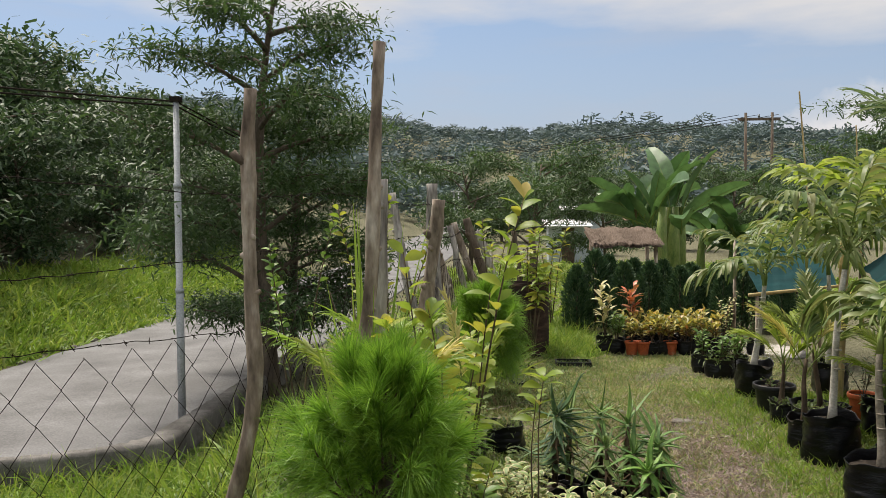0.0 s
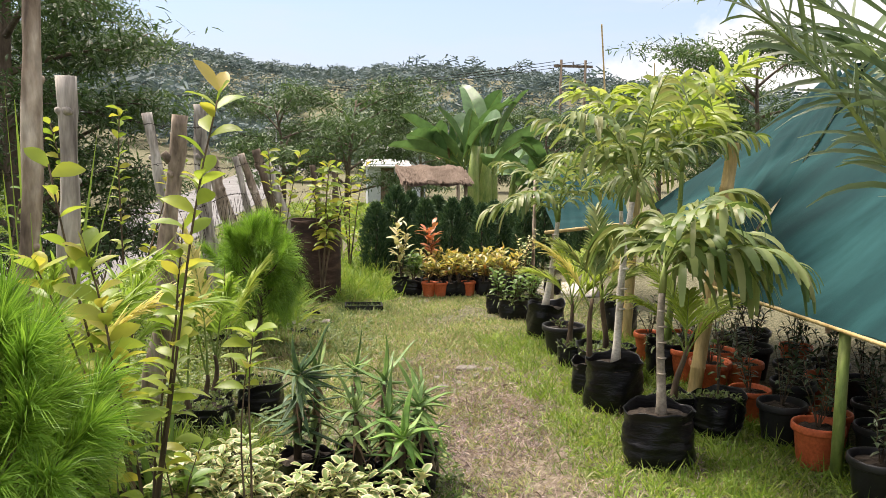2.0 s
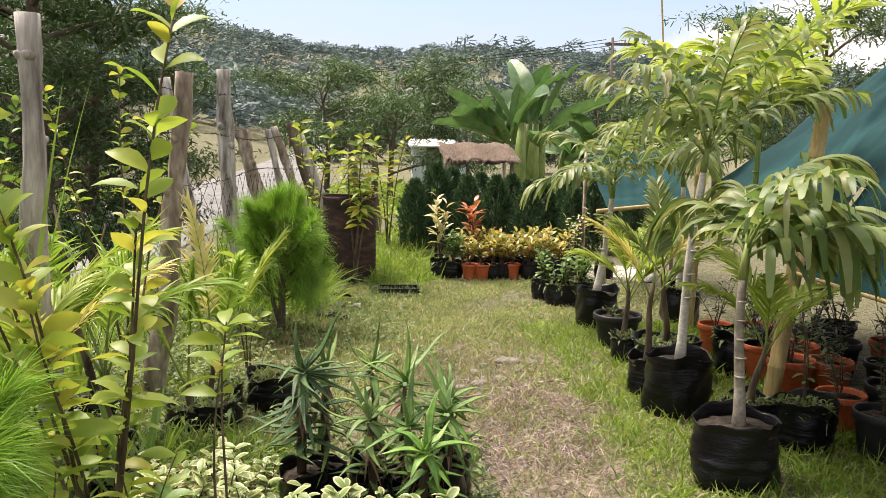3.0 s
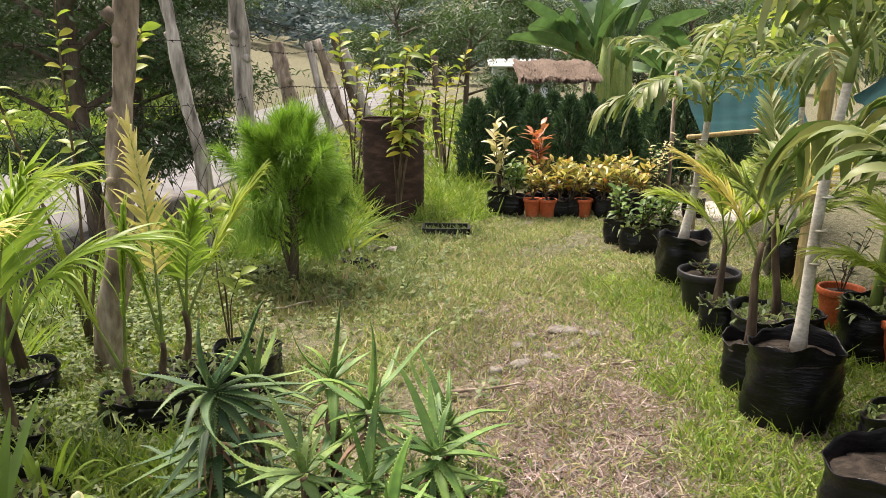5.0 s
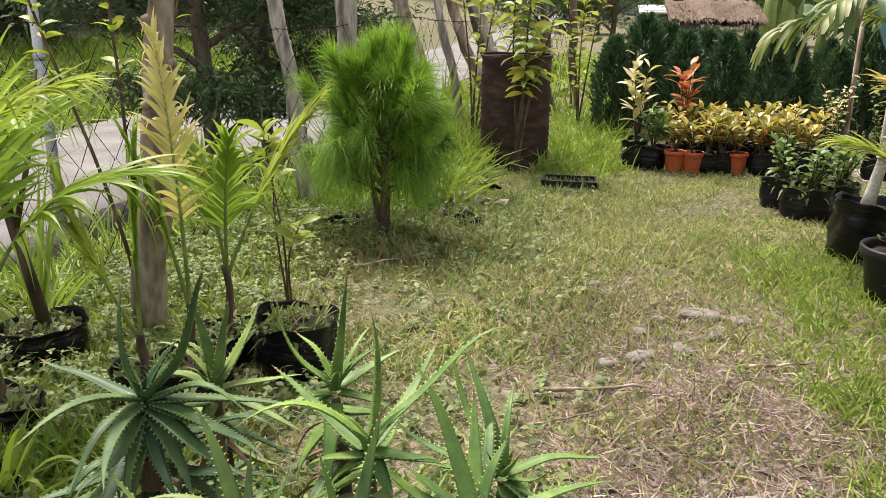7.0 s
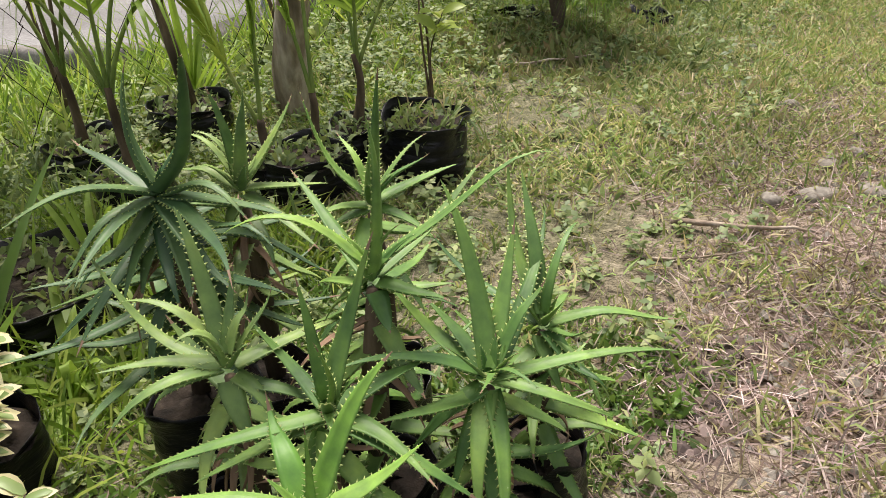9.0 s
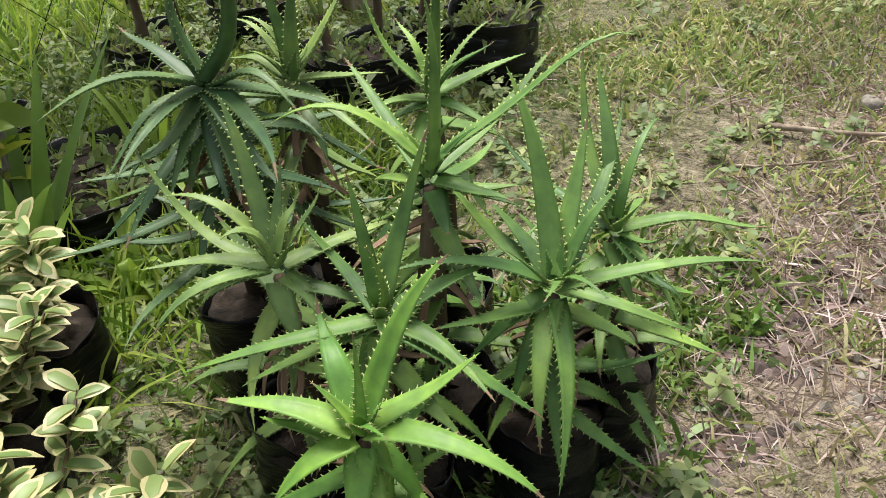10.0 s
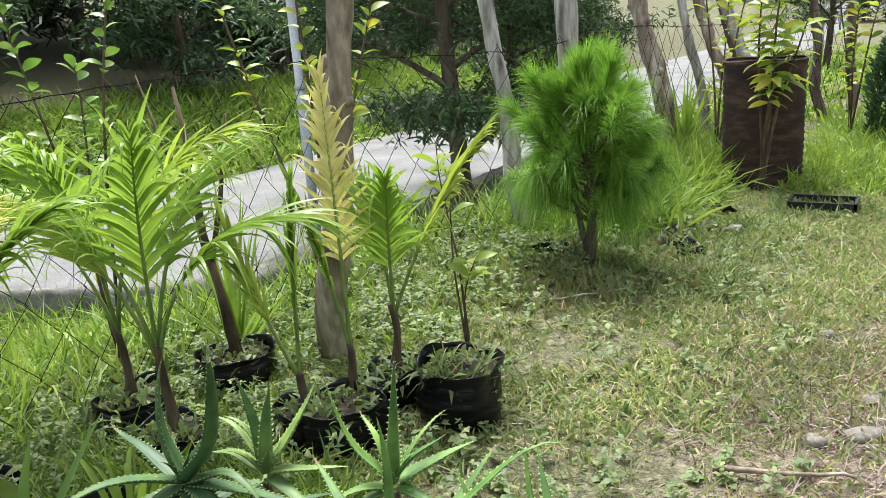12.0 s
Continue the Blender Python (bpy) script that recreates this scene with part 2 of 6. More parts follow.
ROADMAT = rough_mat("concrete_road", [(0.135, 0.132, 0.132), (0.185, 0.182, 0.183), (0.24, 0.237, 0.24)], 0.9, 0.9, 0.004, None, 35)
STONE = rough_mat("field_stone", [(0.12, 0.105, 0.09), (0.22, 0.20, 0.175), (0.34, 0.31, 0.275)], 12, 0.9, 0.006)
THATCH = rough_mat("dry_thatch", [(0.09, 0.062, 0.045), (0.17, 0.125, 0.095), (0.25, 0.19, 0.15)], 9, 0.95, 0.02, (6, 1, 1))
WHITEROOF = rough_mat("white_sheet_roof", [(0.62, 0.62, 0.62), (0.75, 0.75, 0.75)], 2, 0.5, 0.002)
PALEWALL = rough_mat("pale_blue_wall", [(0.40, 0.46, 0.50), (0.50, 0.55, 0.58)], 2, 0.8, 0.002)
LITTER = rough_mat("pale_gravel_floor", [(0.30, 0.27, 0.24), (0.45, 0.42, 0.38), (0.58, 0.55, 0.51)], 6, 0.95, 0.02)


def net_material():
    """Woven shade netting: dark green, a little light comes through."""
    m, nt, b = material("green_shade_net")
    n1, n2 = noise_node(nt, 1.2, 5, (0.5, 2.5, 1)), noise_node(nt, 240, 1)
    r = ramp_node(nt, [(0.002, 0.030, 0.034), (0.006, 0.050, 0.054), (0.018, 0.090, 0.095)], 0.3, 0.72)
    nt.links.new(n1.outputs["Fac"], r.inputs["Fac"])
    nt.links.new(r.outputs["Color"], b.inputs["Base Color"])
    b.inputs["Roughness"].default_value, b.inputs["Specular IOR Level"].default_value = 0.75, 0.15
    bump(nt, b, n2.outputs["Fac"], 0.4, 0.002)
    tr = nt.nodes.new("ShaderNodeBsdfTranslucent")
    nt.links.new(r.outputs["Color"], tr.inputs["Color"])
    ms = nt.nodes.new("ShaderNodeMixShader")
    ms.inputs["Fac"].default_value = 0.28
    nt.links.new(b.outputs["BSDF"], ms.inputs[1])
    nt.links.new(tr.outputs["BSDF"], ms.inputs[2])
    nt.links.new(ms.outputs["Shader"], nt.nodes["Material Output"].inputs["Surface"])
    return m


NET = net_material()


def aloe_material(name, colors):
    """Waxy leaf skin with pale flecks."""
    m, nt, b = material(name)
    info = nt.nodes.new("ShaderNodeObjectInfo")
    r = ramp_node(nt, colors, 0, 1)
    nt.links.new(info.outputs["Random"], r.inputs["Fac"])
    n1, n2 = noise_node(nt, 9, 5), noise_node(nt, 38, 4)
    g = ramp_node(nt, [(0.58, 0.66, 0.74), (1.0, 1.0, 1.0), (1.45, 1.28, 1.0)], 0.3, 0.7)
    nt.links.new(n1.outputs["Fac"], g.inputs["Fac"])
    col = mix_node(nt, 1.0, r.outputs["Color"], g.outputs["Color"], "MULTIPLY")
    fine = ramp_node(nt, [(0.78, 0.80, 0.84), (1.14, 1.12, 1.05)], 0.35, 0.65)
    nt.links.new(n2.outputs["Fac"], fine.inputs["Fac"])
    col = mix_node(nt, 1.0, col, fine.outputs["Color"], "MULTIPLY")
    bump(nt, b, n2.outputs["Fac"], 0.3, 0.002)
    v = nt.nodes.new("ShaderNodeTexVoronoi")
    v.inputs["Scale"].default_value = 55
    co = nt.nodes.new("ShaderNodeTexCoord")
    nt.links.new(co.outputs["Object"], v.inputs["Vector"])
    sp = ramp_node(nt, [(1, 1, 1), (0, 0, 0)], 0.06, 0.13)
    nt.links.new(v.outputs["Distance"], sp.inputs["Fac"])
    n3 = noise_node(nt, 9, 2)
    pm = ramp_node(nt, [(0, 0, 0), (0.6, 0.6, 0.6)], 0.56, 0.66)
    nt.links.new(n3.outputs["Fac"], pm.inputs["Fac"])
    fac = mix_node(nt, 1.0, sp.outputs["Color"], pm.outputs["Color"], "MULTIPLY")
    nt.links.new(mix_node(nt, fac, col, (0.50, 0.58, 0.42)), b.inputs["Base Color"])
    b.inputs["Roughness"].default_value, b.inputs["Specular IOR Level"].default_value = 0.5, 0.3
    b.inputs["Subsurface Weight"].default_value = 0.08
    b.inputs["Subsurface Radius"].default_value = (0.01, 0.02, 0.005)
    return m


ALOE = aloe_material("aloe_skin", [(0.055, 0.130, 0.034), (0.090, 0.185, 0.042), (0.14, 0.25, 0.058), (0.12, 0.21, 0.055), (0.07, 0.155, 0.036)])
ALOE_PALE = aloe_material("pale_aloe_skin", [(0.09, 0.165, 0.052), (0.135, 0.215, 0.064), (0.17, 0.25, 0.078)])
ALOE_BRIGHT = aloe_material("bright_aloe_skin", [(0.09, 0.21, 0.035), (0.13, 0.26, 0.045), (0.16, 0.29, 0.06)])
ALOE_DARK = aloe_material("dark_aloe_skin", [(0.026, 0.068, 0.030), (0.045, 0.098, 0.038), (0.07, 0.13, 0.05)])
TOOTH = rough_mat("aloe_teeth", [(0.24, 0.31, 0.09), (0.36, 0.42, 0.16)], 20, 0.5, 0.0005)


def ground_material():
    """Soil and grass: trodden straw-coloured patches on the path, green sward elsewhere."""
    m, nt, b = material("nursery_ground")
    n1, n2, n3 = noise_node(nt, 1.3, 6), noise_node(nt, 34, 7, None, 0.7), noise_node(nt, 120, 2)
    sward = ramp_node(nt, [(0.05, 0.055, 0.032), (0.13, 0.135, 0.075), (0.26, 0.24, 0.16)], 0.35, 0.68)
    nt.links.new(n2.outputs["Fac"], sward.inputs["Fac"])
    dry = ramp_node(nt, [(0.085, 0.062, 0.05), (0.24, 0.185, 0.148), (0.41, 0.335, 0.28)], 0.3, 0.7)
    nt.links.new(n2.outputs["Fac"], dry.inputs["Fac"])
    co = nt.nodes.new("ShaderNodeTexCoord")
    mp = nt.nodes.new("ShaderNodeMapping")
    mp.inputs["Location"].default_value, mp.inputs["Scale"].default_value = (-2.15 / 0.9, -6.6 / 2.4, 0), (1 / 0.9, 1 / 2.4, 0)
    ln = nt.nodes.new("ShaderNodeVectorMath")
    ln.operation = "LENGTH"
    nt.links.new(co.outputs["Object"], mp.inputs["Vector"])
    nt.links.new(mp.outputs["Vector"], ln.inputs[0])
    ad = nt.nodes.new("ShaderNodeMath")
    ad.operation = "MULTIPLY_ADD"
    ad.inputs[1].default_value = 1.6
    nt.links.new(n1.outputs["Fac"], ad.inputs[0])
    nt.links.new(ln.outputs["Value"], ad.inputs[2])
    worn = ramp_node(nt, [(1, 1, 1), (0.15, 0.15, 0.15)], 0.9, 2.0)
    worn.color_ramp.elements[0].position, worn.color_ramp.elements[1].position = 0.55, 1.0
    hf = nt.nodes.new("ShaderNodeMath")
    hf.operation = "MULTIPLY"
    hf.inputs[1].default_value = 0.55
    nt.links.new(ad.outputs[0], hf.inputs[0])
    nt.links.new(hf.outputs[0], worn.inputs["Fac"])
    col = mix_node(nt, worn.outputs["Color"], sward.outputs["Color"], dry.outputs["Color"])
    nt.links.new(col, b.inputs["Base Color"])
    b.inputs["Roughness"].default_value, b.inputs["Specular IOR Level"].default_value = 0.95, 0.15
    bump(nt, b, n3.outputs["Fac"], 0.9, 0.02)
    return m


GROUND = ground_material()


# ---- mesh helpers ----
def unit(v):
    v = np.asarray(v, float)
    return v / np.maximum(np.linalg.norm(v, axis=-1, keepdims=True), 1e-9)


class Geo:
    """Collects vertices and faces; each chunk may have a material slot."""

    def __init__(self):
        self.v, self.f, self.s, self.n = [], [], [], 0

    def add(self, v, f, slot=0):
        v = np.asarray(v, float).reshape(-1, 3)
        self.v.append(v)
        self.f.append((np.asarray(f, int) + self.n, slot))
        self.n += len(v)
        return self

    def mesh(self, name, mats, smooth=True):
        me = bpy.data.meshes.new(name)
        v = np.concatenate(self.v)
        me.vertices.add(len(v))
        me.vertices.foreach_set("co", v.astype(np.float32).ravel())
        idx = np.concatenate([f.ravel() for f, _ in self.f])
        tot = np.concatenate([np.full(len(f), f.shape[1]) for f, _ in self.f])
        slot = np.concatenate([np.full(len(f), s) for f, s in self.f])
        me.loops.add(len(idx))
        me.loops.foreach_set("vertex_index", idx.astype(np.int32))
        me.polygons.add(len(tot))
        me.polygons.foreach_set("loop_start", np.concatenate([[0], np.cumsum(tot)[:-1]]).astype(np.int32))
        for m in mats:
            me.materials.append(m)
        me.polygons.foreach_set("material_index", slot.astype(np.int32))
        me.polygons.foreach_set("use_smooth", np.full(len(tot), smooth))
        me.update(calc_edges=True)
        return me


def part(name, geo, mats, parent=None, label="", smooth=True):
    mats = mats if isinstance(mats, (list, tuple)) else [mats]
    ob = new(name, geo.mesh(name, mats, smooth))
    if parent:
        ob.parent = parent
    return tagged(ob, label)


def thing(name, at, label, category, group="", kind="", rz=0.0):
    ob = new(name)
    ob.empty_display_size = 0.1
    ob.matrix_basis = pose(at[0], at[1], at[2], 0, 0, rz)
    return tagged(ob, label, category, group, kind)


def strips(base, d, nrm, length, width, prof, bend=0.0, segs=3, fold=0.0, twist=0.0):
    """Leaf blades: base, direction and face normal for each, bending down along z."""
    base, d = np.atleast_2d(base).astype(float), unit(np.atleast_2d(d))
    n = len(base)
    length, width = np.broadcast_to(length, (n,)).astype(float), np.broadcast_to(width, (n,)).astype(float)
    bend = np.broadcast_to(bend, (n,)).astype(float)
    side = unit(np.cross(d, np.broadcast_to(nrm, (n, 3))))
    up = unit(np.cross(side, d))
    t = np.linspace(0, 1, segs + 1)
    prof = np.interp(t, np.linspace(0, 1, len(prof)), prof)
    c = base[:, None] + d[:, None] * (length[:, None] * t)[..., None]
    c[..., 2] -= (bend * length)[:, None] * t ** 2
    c[..., :2] -= d[:, None, :2] * (0.25 * np.abs(bend) * length)[:, None, None] * (t ** 3)[None, :, None]
    off = side[:, None] * (width[:, None] * prof * 0.5)[..., None]
    if fold:
        lift = up[:, None] * (width[:, None] * prof * fold)[..., None]
        v = np.stack([c - off + lift, c, c + off + lift], 2)
        k = 3
    else:
        v = np.stack([c - off, c + off], 2)
        k = 2
    i = np.arange(n)[:, None, None] * (segs + 1) * k + np.arange(segs)[None, :, None] * k + np.arange(k - 1)[None, None]
    f = np.stack([i, i + 1, i + k + 1, i + k], -1).reshape(-1, 4)
    return v.reshape(-1, 3), f


def tube(points, radii, sides=8, wob=0.0, seed=0):
    """A swept round bar with closed ends."""
    p = np.asarray(points, float)
    r = np.broadcast_to(radii, (len(p),)).astype(float)
    d = unit(np.gradient(p, axis=0))
    ref = np.array([1.0, 0.2, 0.1]) if abs(d[0, 0]) < 0.8 else np.array([0.1, 1.0, 0.2])
    a = unit(np.cross(d, ref))
    b = np.cross(d, a)
    ang = np.linspace(0, 2 * math.pi, sides, endpoint=False)
    rad = r[:, None] * np.ones((1, sides))
    if wob:
        rng = np.random.default_rng(seed)
        ph = rng.uniform(0, 6.28, 3)
        s = np.linspace(0, len(p) * 0.9, len(p))[:, None]
        rad = rad * (1 + wob * np.sin(2 * ang + ph[0] + s * 0.7) + wob * 0.6 * np.sin(3 * ang + ph[1] - s * 1.3) + rng.normal(0, wob * 0.25, rad.shape))
    v = p[:, None] + a[:, None] * (np.cos(ang) * rad)[..., None] + b[:, None] * (np.sin(ang) * rad)[..., None]
    n = len(p)
    i = np.arange(n - 1)[:, None] * sides
    j = np.arange(sides)[None]
    f = np.stack([i + j, i + (j + 1) % sides, i + sides + (j + 1) % sides, i + sides + j], -1).reshape(-1, 4)
    vv = np.concatenate([v.reshape(-1, 3), p[:1], p[-1:]])
    k = n * sides
    jj = np.arange(sides)
    return vv, f, np.stack([(jj + 1) % sides, jj, np.full(sides, k)], -1), np.stack([jj + k - sides, (jj + 1) % sides + k - sides, np.full(sides, k + 1)], -1)


def add_tube(g, points, radii, sides=8, wob=0.0, seed=0, slot=0):
    v, f, c0, c1 = tube(points, radii, sides, wob, seed)
    n = g.n
    g.add(v, f, slot)
    g.f.append((c0 + n, slot))
    g.f.append((c1 + n, slot))
    return g


def lathe(profile, sides=24, wob=0.0, seed=0, squash=1.0):
    """A turned shape from (radius, z) rows; wob crumples it."""
    pr = np.asarray(profile, float)
    ang = np.linspace(0, 2 * math.pi, sides, endpoint=False)
    r = pr[:, :1] * np.ones((1, sides))
    z = pr[:, 1:] * np.ones((1, sides))
    if wob:
        rng = np.random.default_rng(seed)
        ph = rng.uniform(0, 6.28, 6)
        low = wob * (np.sin(2 * ang + ph[0]) + 0.7 * np.sin(3 * ang + ph[1] + z * 9) + 0.5 * np.sin(5 * ang + ph[2] - z * 25))
        r = r * (1 + low) + rng.normal(0, wob * 0.12, r.shape) * pr[:, :1]
        z = z + wob * 0.25 * np.sin(3 * ang + ph[3]) * (z > 0.6 * pr[:, 1].max()) * pr[:, 1].max()
    v = np.stack([r * np.cos(ang), r * np.sin(ang) * squash, z], -1)
    i = np.arange(len(pr) - 1)[:, None] * sides
    j = np.arange(sides)[None]
    f = np.stack([i + j, i + (j + 1) % sides, i + sides + (j + 1) % sides, i + sides + j], -1).reshape(-1, 4)
    return v.reshape(-1, 3), f


def box(g, lo, hi, slot=0, m=None):
    x0, y0, z0 = lo
    x1, y1, z1 = hi
    v = np.array([(x0, y0, z0), (x1, y0, z0), (x1, y1, z0), (x0, y1, z0), (x0, y0, z1), (x1, y0, z1), (x1, y1, z1), (x0, y1, z1)], float)
    if m is not None:
        v = np.array([m @ Vector(p) for p in v])
    return g.add(v, [(0, 3, 2, 1), (4, 5, 6, 7), (0, 1, 5, 4), (1, 2, 6, 5), (2, 3, 7, 6), (3, 0, 4, 7)], slot)


def arc(o, az, el, length, bend, n=8):
    """Points of a stem that starts at angle el above level and sinks by bend radians over its length."""
    t = np.linspace(0, 1, n)
    e = el - bend * t ** 1.3
    d = np.stack([np.cos(e) * math.cos(az), np.cos(e) * math.sin(az), np.sin(e)], -1)
    step = length / (n - 1)
    return np.concatenate([[o], np.asarray(o) + np.cumsum((d[:-1] + d[1:]) / 2 * step, 0)])


def rand_dirs(n, rng, up=0.0):
    d = rng.normal(size=(n, 3))
    d[:, 2] += up
    return unit(d)


# ---- large structure ----
def smooth(a, b, x):
    t = np.clip((np.asarray(x, float) - a) / (b - a), 0, 1)
    return t * t * (3 - 2 * t)


def road_near(y):
    y = np.asarray(y, float)
    return -3.45 + 0.012 * (y - 9) + 5.0 * smooth(70, 190, y) - 1.1 * np.clip(10 - y, 0, 1.2) ** 2 - 2.6 * np.clip(8.8 - y, 0, 12)


def road_far(y):
    y = np.asarray(y, float)
    return -8.75 + 5.0 * smooth(70, 190, y) - 0.4 * np.clip(13.5 - y, 0, 40) ** 1.5


def road_z(y):
    return -1.1 + 3.0 * smooth(45, 170, y)


def height(x, y):
    x, y = np.broadcast_arrays(np.asarray(x, float), np.asarray(y, float))
    near = road_near(y)
    rz = road_z(y)
    edge = -0.85 + 0.35 * smooth(6.5, 8.5, y) + 0.55 * smooth(9, 15, y)
    plateau = -0.9 * smooth(17, 34, y) + 2.2 * smooth(60, 160, y)
    z = plateau + (rz - 0.05 - plateau) * (1 - smooth(np.maximum(near + 0.25, edge - 2.0), np.maximum(edge, near + 2.0), x))
    left = road_far(y)
    bank = np.clip(left - 0.15 - x, 0, None)
    z = z + 0.75 * smooth(0.2, 2.4, bank) + 0.20 * np.clip(bank - 2.0, 0, 60)
    ridge = 27 + 5 * np.sin(x / 75 + 0.9) + 3 * np.sin(x / 27) - 0.05 * np.clip(x, 0, 400) + 0.05 * np.clip(-x, 0, 200)
    z = z + ridge * smooth(110, 345, y) * (1 - 0.15 * smooth(360, 560, y))
    z = z + 6 * smooth(25, 120, x)
    return z


def make_ground():
    xs = np.concatenate([np.linspace(-420, -40, 40)[:-1], np.linspace(-40, -5, 50)[:-1], np.linspace(-5, 6, 130)[:-1], np.linspace(6, 40, 40)[:-1], np.linspace(40, 420, 40)])
    ys = np.concatenate([np.linspace(-60, 0, 20)[:-1], np.linspace(0, 14, 150)[:-1], np.linspace(14, 60, 60)[:-1], np.linspace(60, 620, 80)])
    gx, gy = np.meshgrid(xs, ys)
    z = height(gx, gy)
    rng = np.random.default_rng(3)
    fine = (gx > -6) & (gx < 6.5) & (gy > -1) & (gy < 15)
    z = z + np.where(fine, 0.018 * np.sin(gx * 3.1 + 1.2 * np.sin(gy * 2.3)) * np.sin(gy * 2.7) + rng.normal(0, 0.006, z.shape), 0)
    v = np.stack([gx, gy, z], -1).reshape(-1, 3)
    w = len(xs)
    i = np.arange(len(ys) - 1)[:, None] * w + np.arange(w - 1)[None]
    f = np.stack([i, i + 1, i + w + 1, i + w], -1).reshape(-1, 4)
    ob = part("ground", Geo().add(v, f), GROUND)
    tagged(ob, "patchy green grass and dry trodden soil sloping down to a road", "ground", kind="structure")


def make_road():
    ys = np.concatenate([np.linspace(-20, 60, 60), np.linspace(62, 200, 50)])
    n0, z = road_near(ys), road_z(ys)
    wide = (road_near(ys) - road_far(ys))[:, None]
    cross = -wide * np.array([0.0, 0.0, 0.006, 0.5, 0.994, 1.0, 1.0])
    dz = np.array([-0.15, -0.01, 0.0, 0.035, 0.0, -0.01, -0.15])
    v = np.stack([n0[:, None] + cross, ys[:, None] + 0 * cross, z[:, None] + dz], -1)
    w = cross.shape[1]
    i = np.arange(len(ys) - 1)[:, None] * w + np.arange(w - 1)[None]
    f = np.stack([i, i + w, i + w + 1, i + 1], -1).reshape(-1, 4)
    ob = part("road", Geo().add(v, f), ROADMAT)
    tagged(ob, "pale grey worn concrete road below the nursery fence", "road", kind="structure")
    g = Geo()
    ys = np.concatenate([np.linspace(8.3, 9.75, 40), np.linspace(9.8, 17, 60)])
    rng = np.random.default_rng(5)
    cr = np.array([0.02, 0.02, 0.05, 0.29, 0.33, 0.33])
    dz = np.array([-0.2, 0.25, 0.29, 0.28, 0.23, -0.2])
    v = np.stack([road_near(ys)[:, None] + cr + rng.normal(0, 0.008, (len(ys), 1)), ys[:, None] + 0 * cr, road_z(ys)[:, None] + dz + rng.normal(0, 0.008, (len(ys), 6))], -1)
    i = np.arange(len(ys) - 1)[:, None] * 6 + np.arange(5)[None]
    g.add(v, np.stack([i, i + 6, i + 7, i + 1], -1).reshape(-1, 4))
    tagged(part("kerb", g, CONCRETE), "low weathered grey concrete kerb along the road", "kerb", kind="structure")


make_ground()
make_road()


# ---- plants in bags and pots ----
def bag_geo(r, h, seed):
    """A filled plastic bag: creased rings, bulging sides and a crumpled open rim."""
    q = np.random.default_rng(seed + 900)
    z = np.linspace(0.0, 1.0, 22)
    belly = np.interp(z, [0, 0.06, 0.3, 0.6, 0.85, 1.0], [0.88, 0.98, 1.04, 1.02, 0.97, 1.04])
    crease = q.normal(0, 0.014, 22)
    prof = [(r * (b + c), h * t) for b, c, t in zip(belly, crease, z)]
    prof += [(r * 1.035, h * 1.005), (r * 1.02, h * 1.005), (r * 1.0, h * 0.97), (r * 0.96, h * 0.88), (r * 0.94, h * 0.74)]
    v, f = lathe(prof, 34, 0.075, seed)
    a = np.arctan2(v[:, 1], v[:, 0])
    up = np.clip(v[:, 2] / h - 0.55, 0, 1)
    v[:, 2] += h * up * (0.13 * np.sin(2 * a + seed) + 0.09 * np.sin(3 * a + 2 * seed) + 0.06 * np.sin(7 * a))
    fold = 0.016 * np.sin(a * 14 - v[:, 2] / h * 16) * np.sin(v[:, 2] / h * 9 + 3 * a + seed) + 0.014 * np.sin(a * 9 + v[:, 2] / h * 7 + seed) * np.sin(v[:, 2] / h * 13 + 2 * a)
    v[:, :2] *= (1 + fold)[:, None]
    return Geo().add(v, f)


def pot_geo(r, h):
    prof = [(0.001, 0.0), (r * 0.72, 0.0), (r * 0.75, h * 0.03), (r * 0.94, h * 0.80), (r * 0.95, h * 0.82), (r * 1.04, h * 0.83), (r * 1.06, h * 0.86), (r * 1.06, h * 0.97),
            (r * 1.03, h), (r * 0.98, h), (r * 0.95, h * 0.95), (r * 0.93, h * 0.80)]
    return Geo().add(*lathe(prof, 28))


def soil_geo(r, z, seed):
    rng = np.random.default_rng(seed)
    prof = [(r, z), (r * 0.8, z + 0.006), (r * 0.55, z + 0.012), (r * 0.3, z + 0.016), (0.001, z + 0.018)]
    v, f = lathe(prof, 22)
    v = v + rng.normal(0, 0.004, v.shape)
    return Geo().add(v, f)


def container(owner, kind, r, h, seed):
    """Bag or pot with its soil under a thing."""
    if kind == "bag":
        part("bag", bag_geo(r, h, seed), BLACKBAG, owner, "crumpled black plastic grow bag")
        part("soil", soil_geo(r * 0.95, h * 0.84, seed), SOIL, owner, "dry brown potting soil")
        if r > 0.1 and seed not in (11, 12, 13):
            q = np.random.default_rng(seed + 5000)
            k = int(9000 * r * r) + 40
            a, rr = q.uniform(0, 6.28, k), r * 0.9 * np.sqrt(q.random(k))
            part("weed_cover", Geo().add(*strips(np.stack([rr * np.cos(a), rr * np.sin(a), 0 * a + h * 0.85], -1), rand_dirs(k, q, 1.1), (0, 0, 1) + q.normal(0, 0.4, (k, 3)), q.uniform(0.03, 0.12, k), q.uniform(0.010, 0.026, k), (0.3, 1, 0.8, 0.1), 0.5, 2)), WEED, owner, "small green weeds on the soil")
        return h * 0.84
    part("pot", pot_geo(r, h), TERRACOTTA if kind == "orange" else BLACKPOT, owner, "orange plastic pot" if kind == "orange" else "black plastic pot")
    part("soil", soil_geo(r * 0.94, h * 0.84, seed), SOIL, owner)
    return h * 0.84


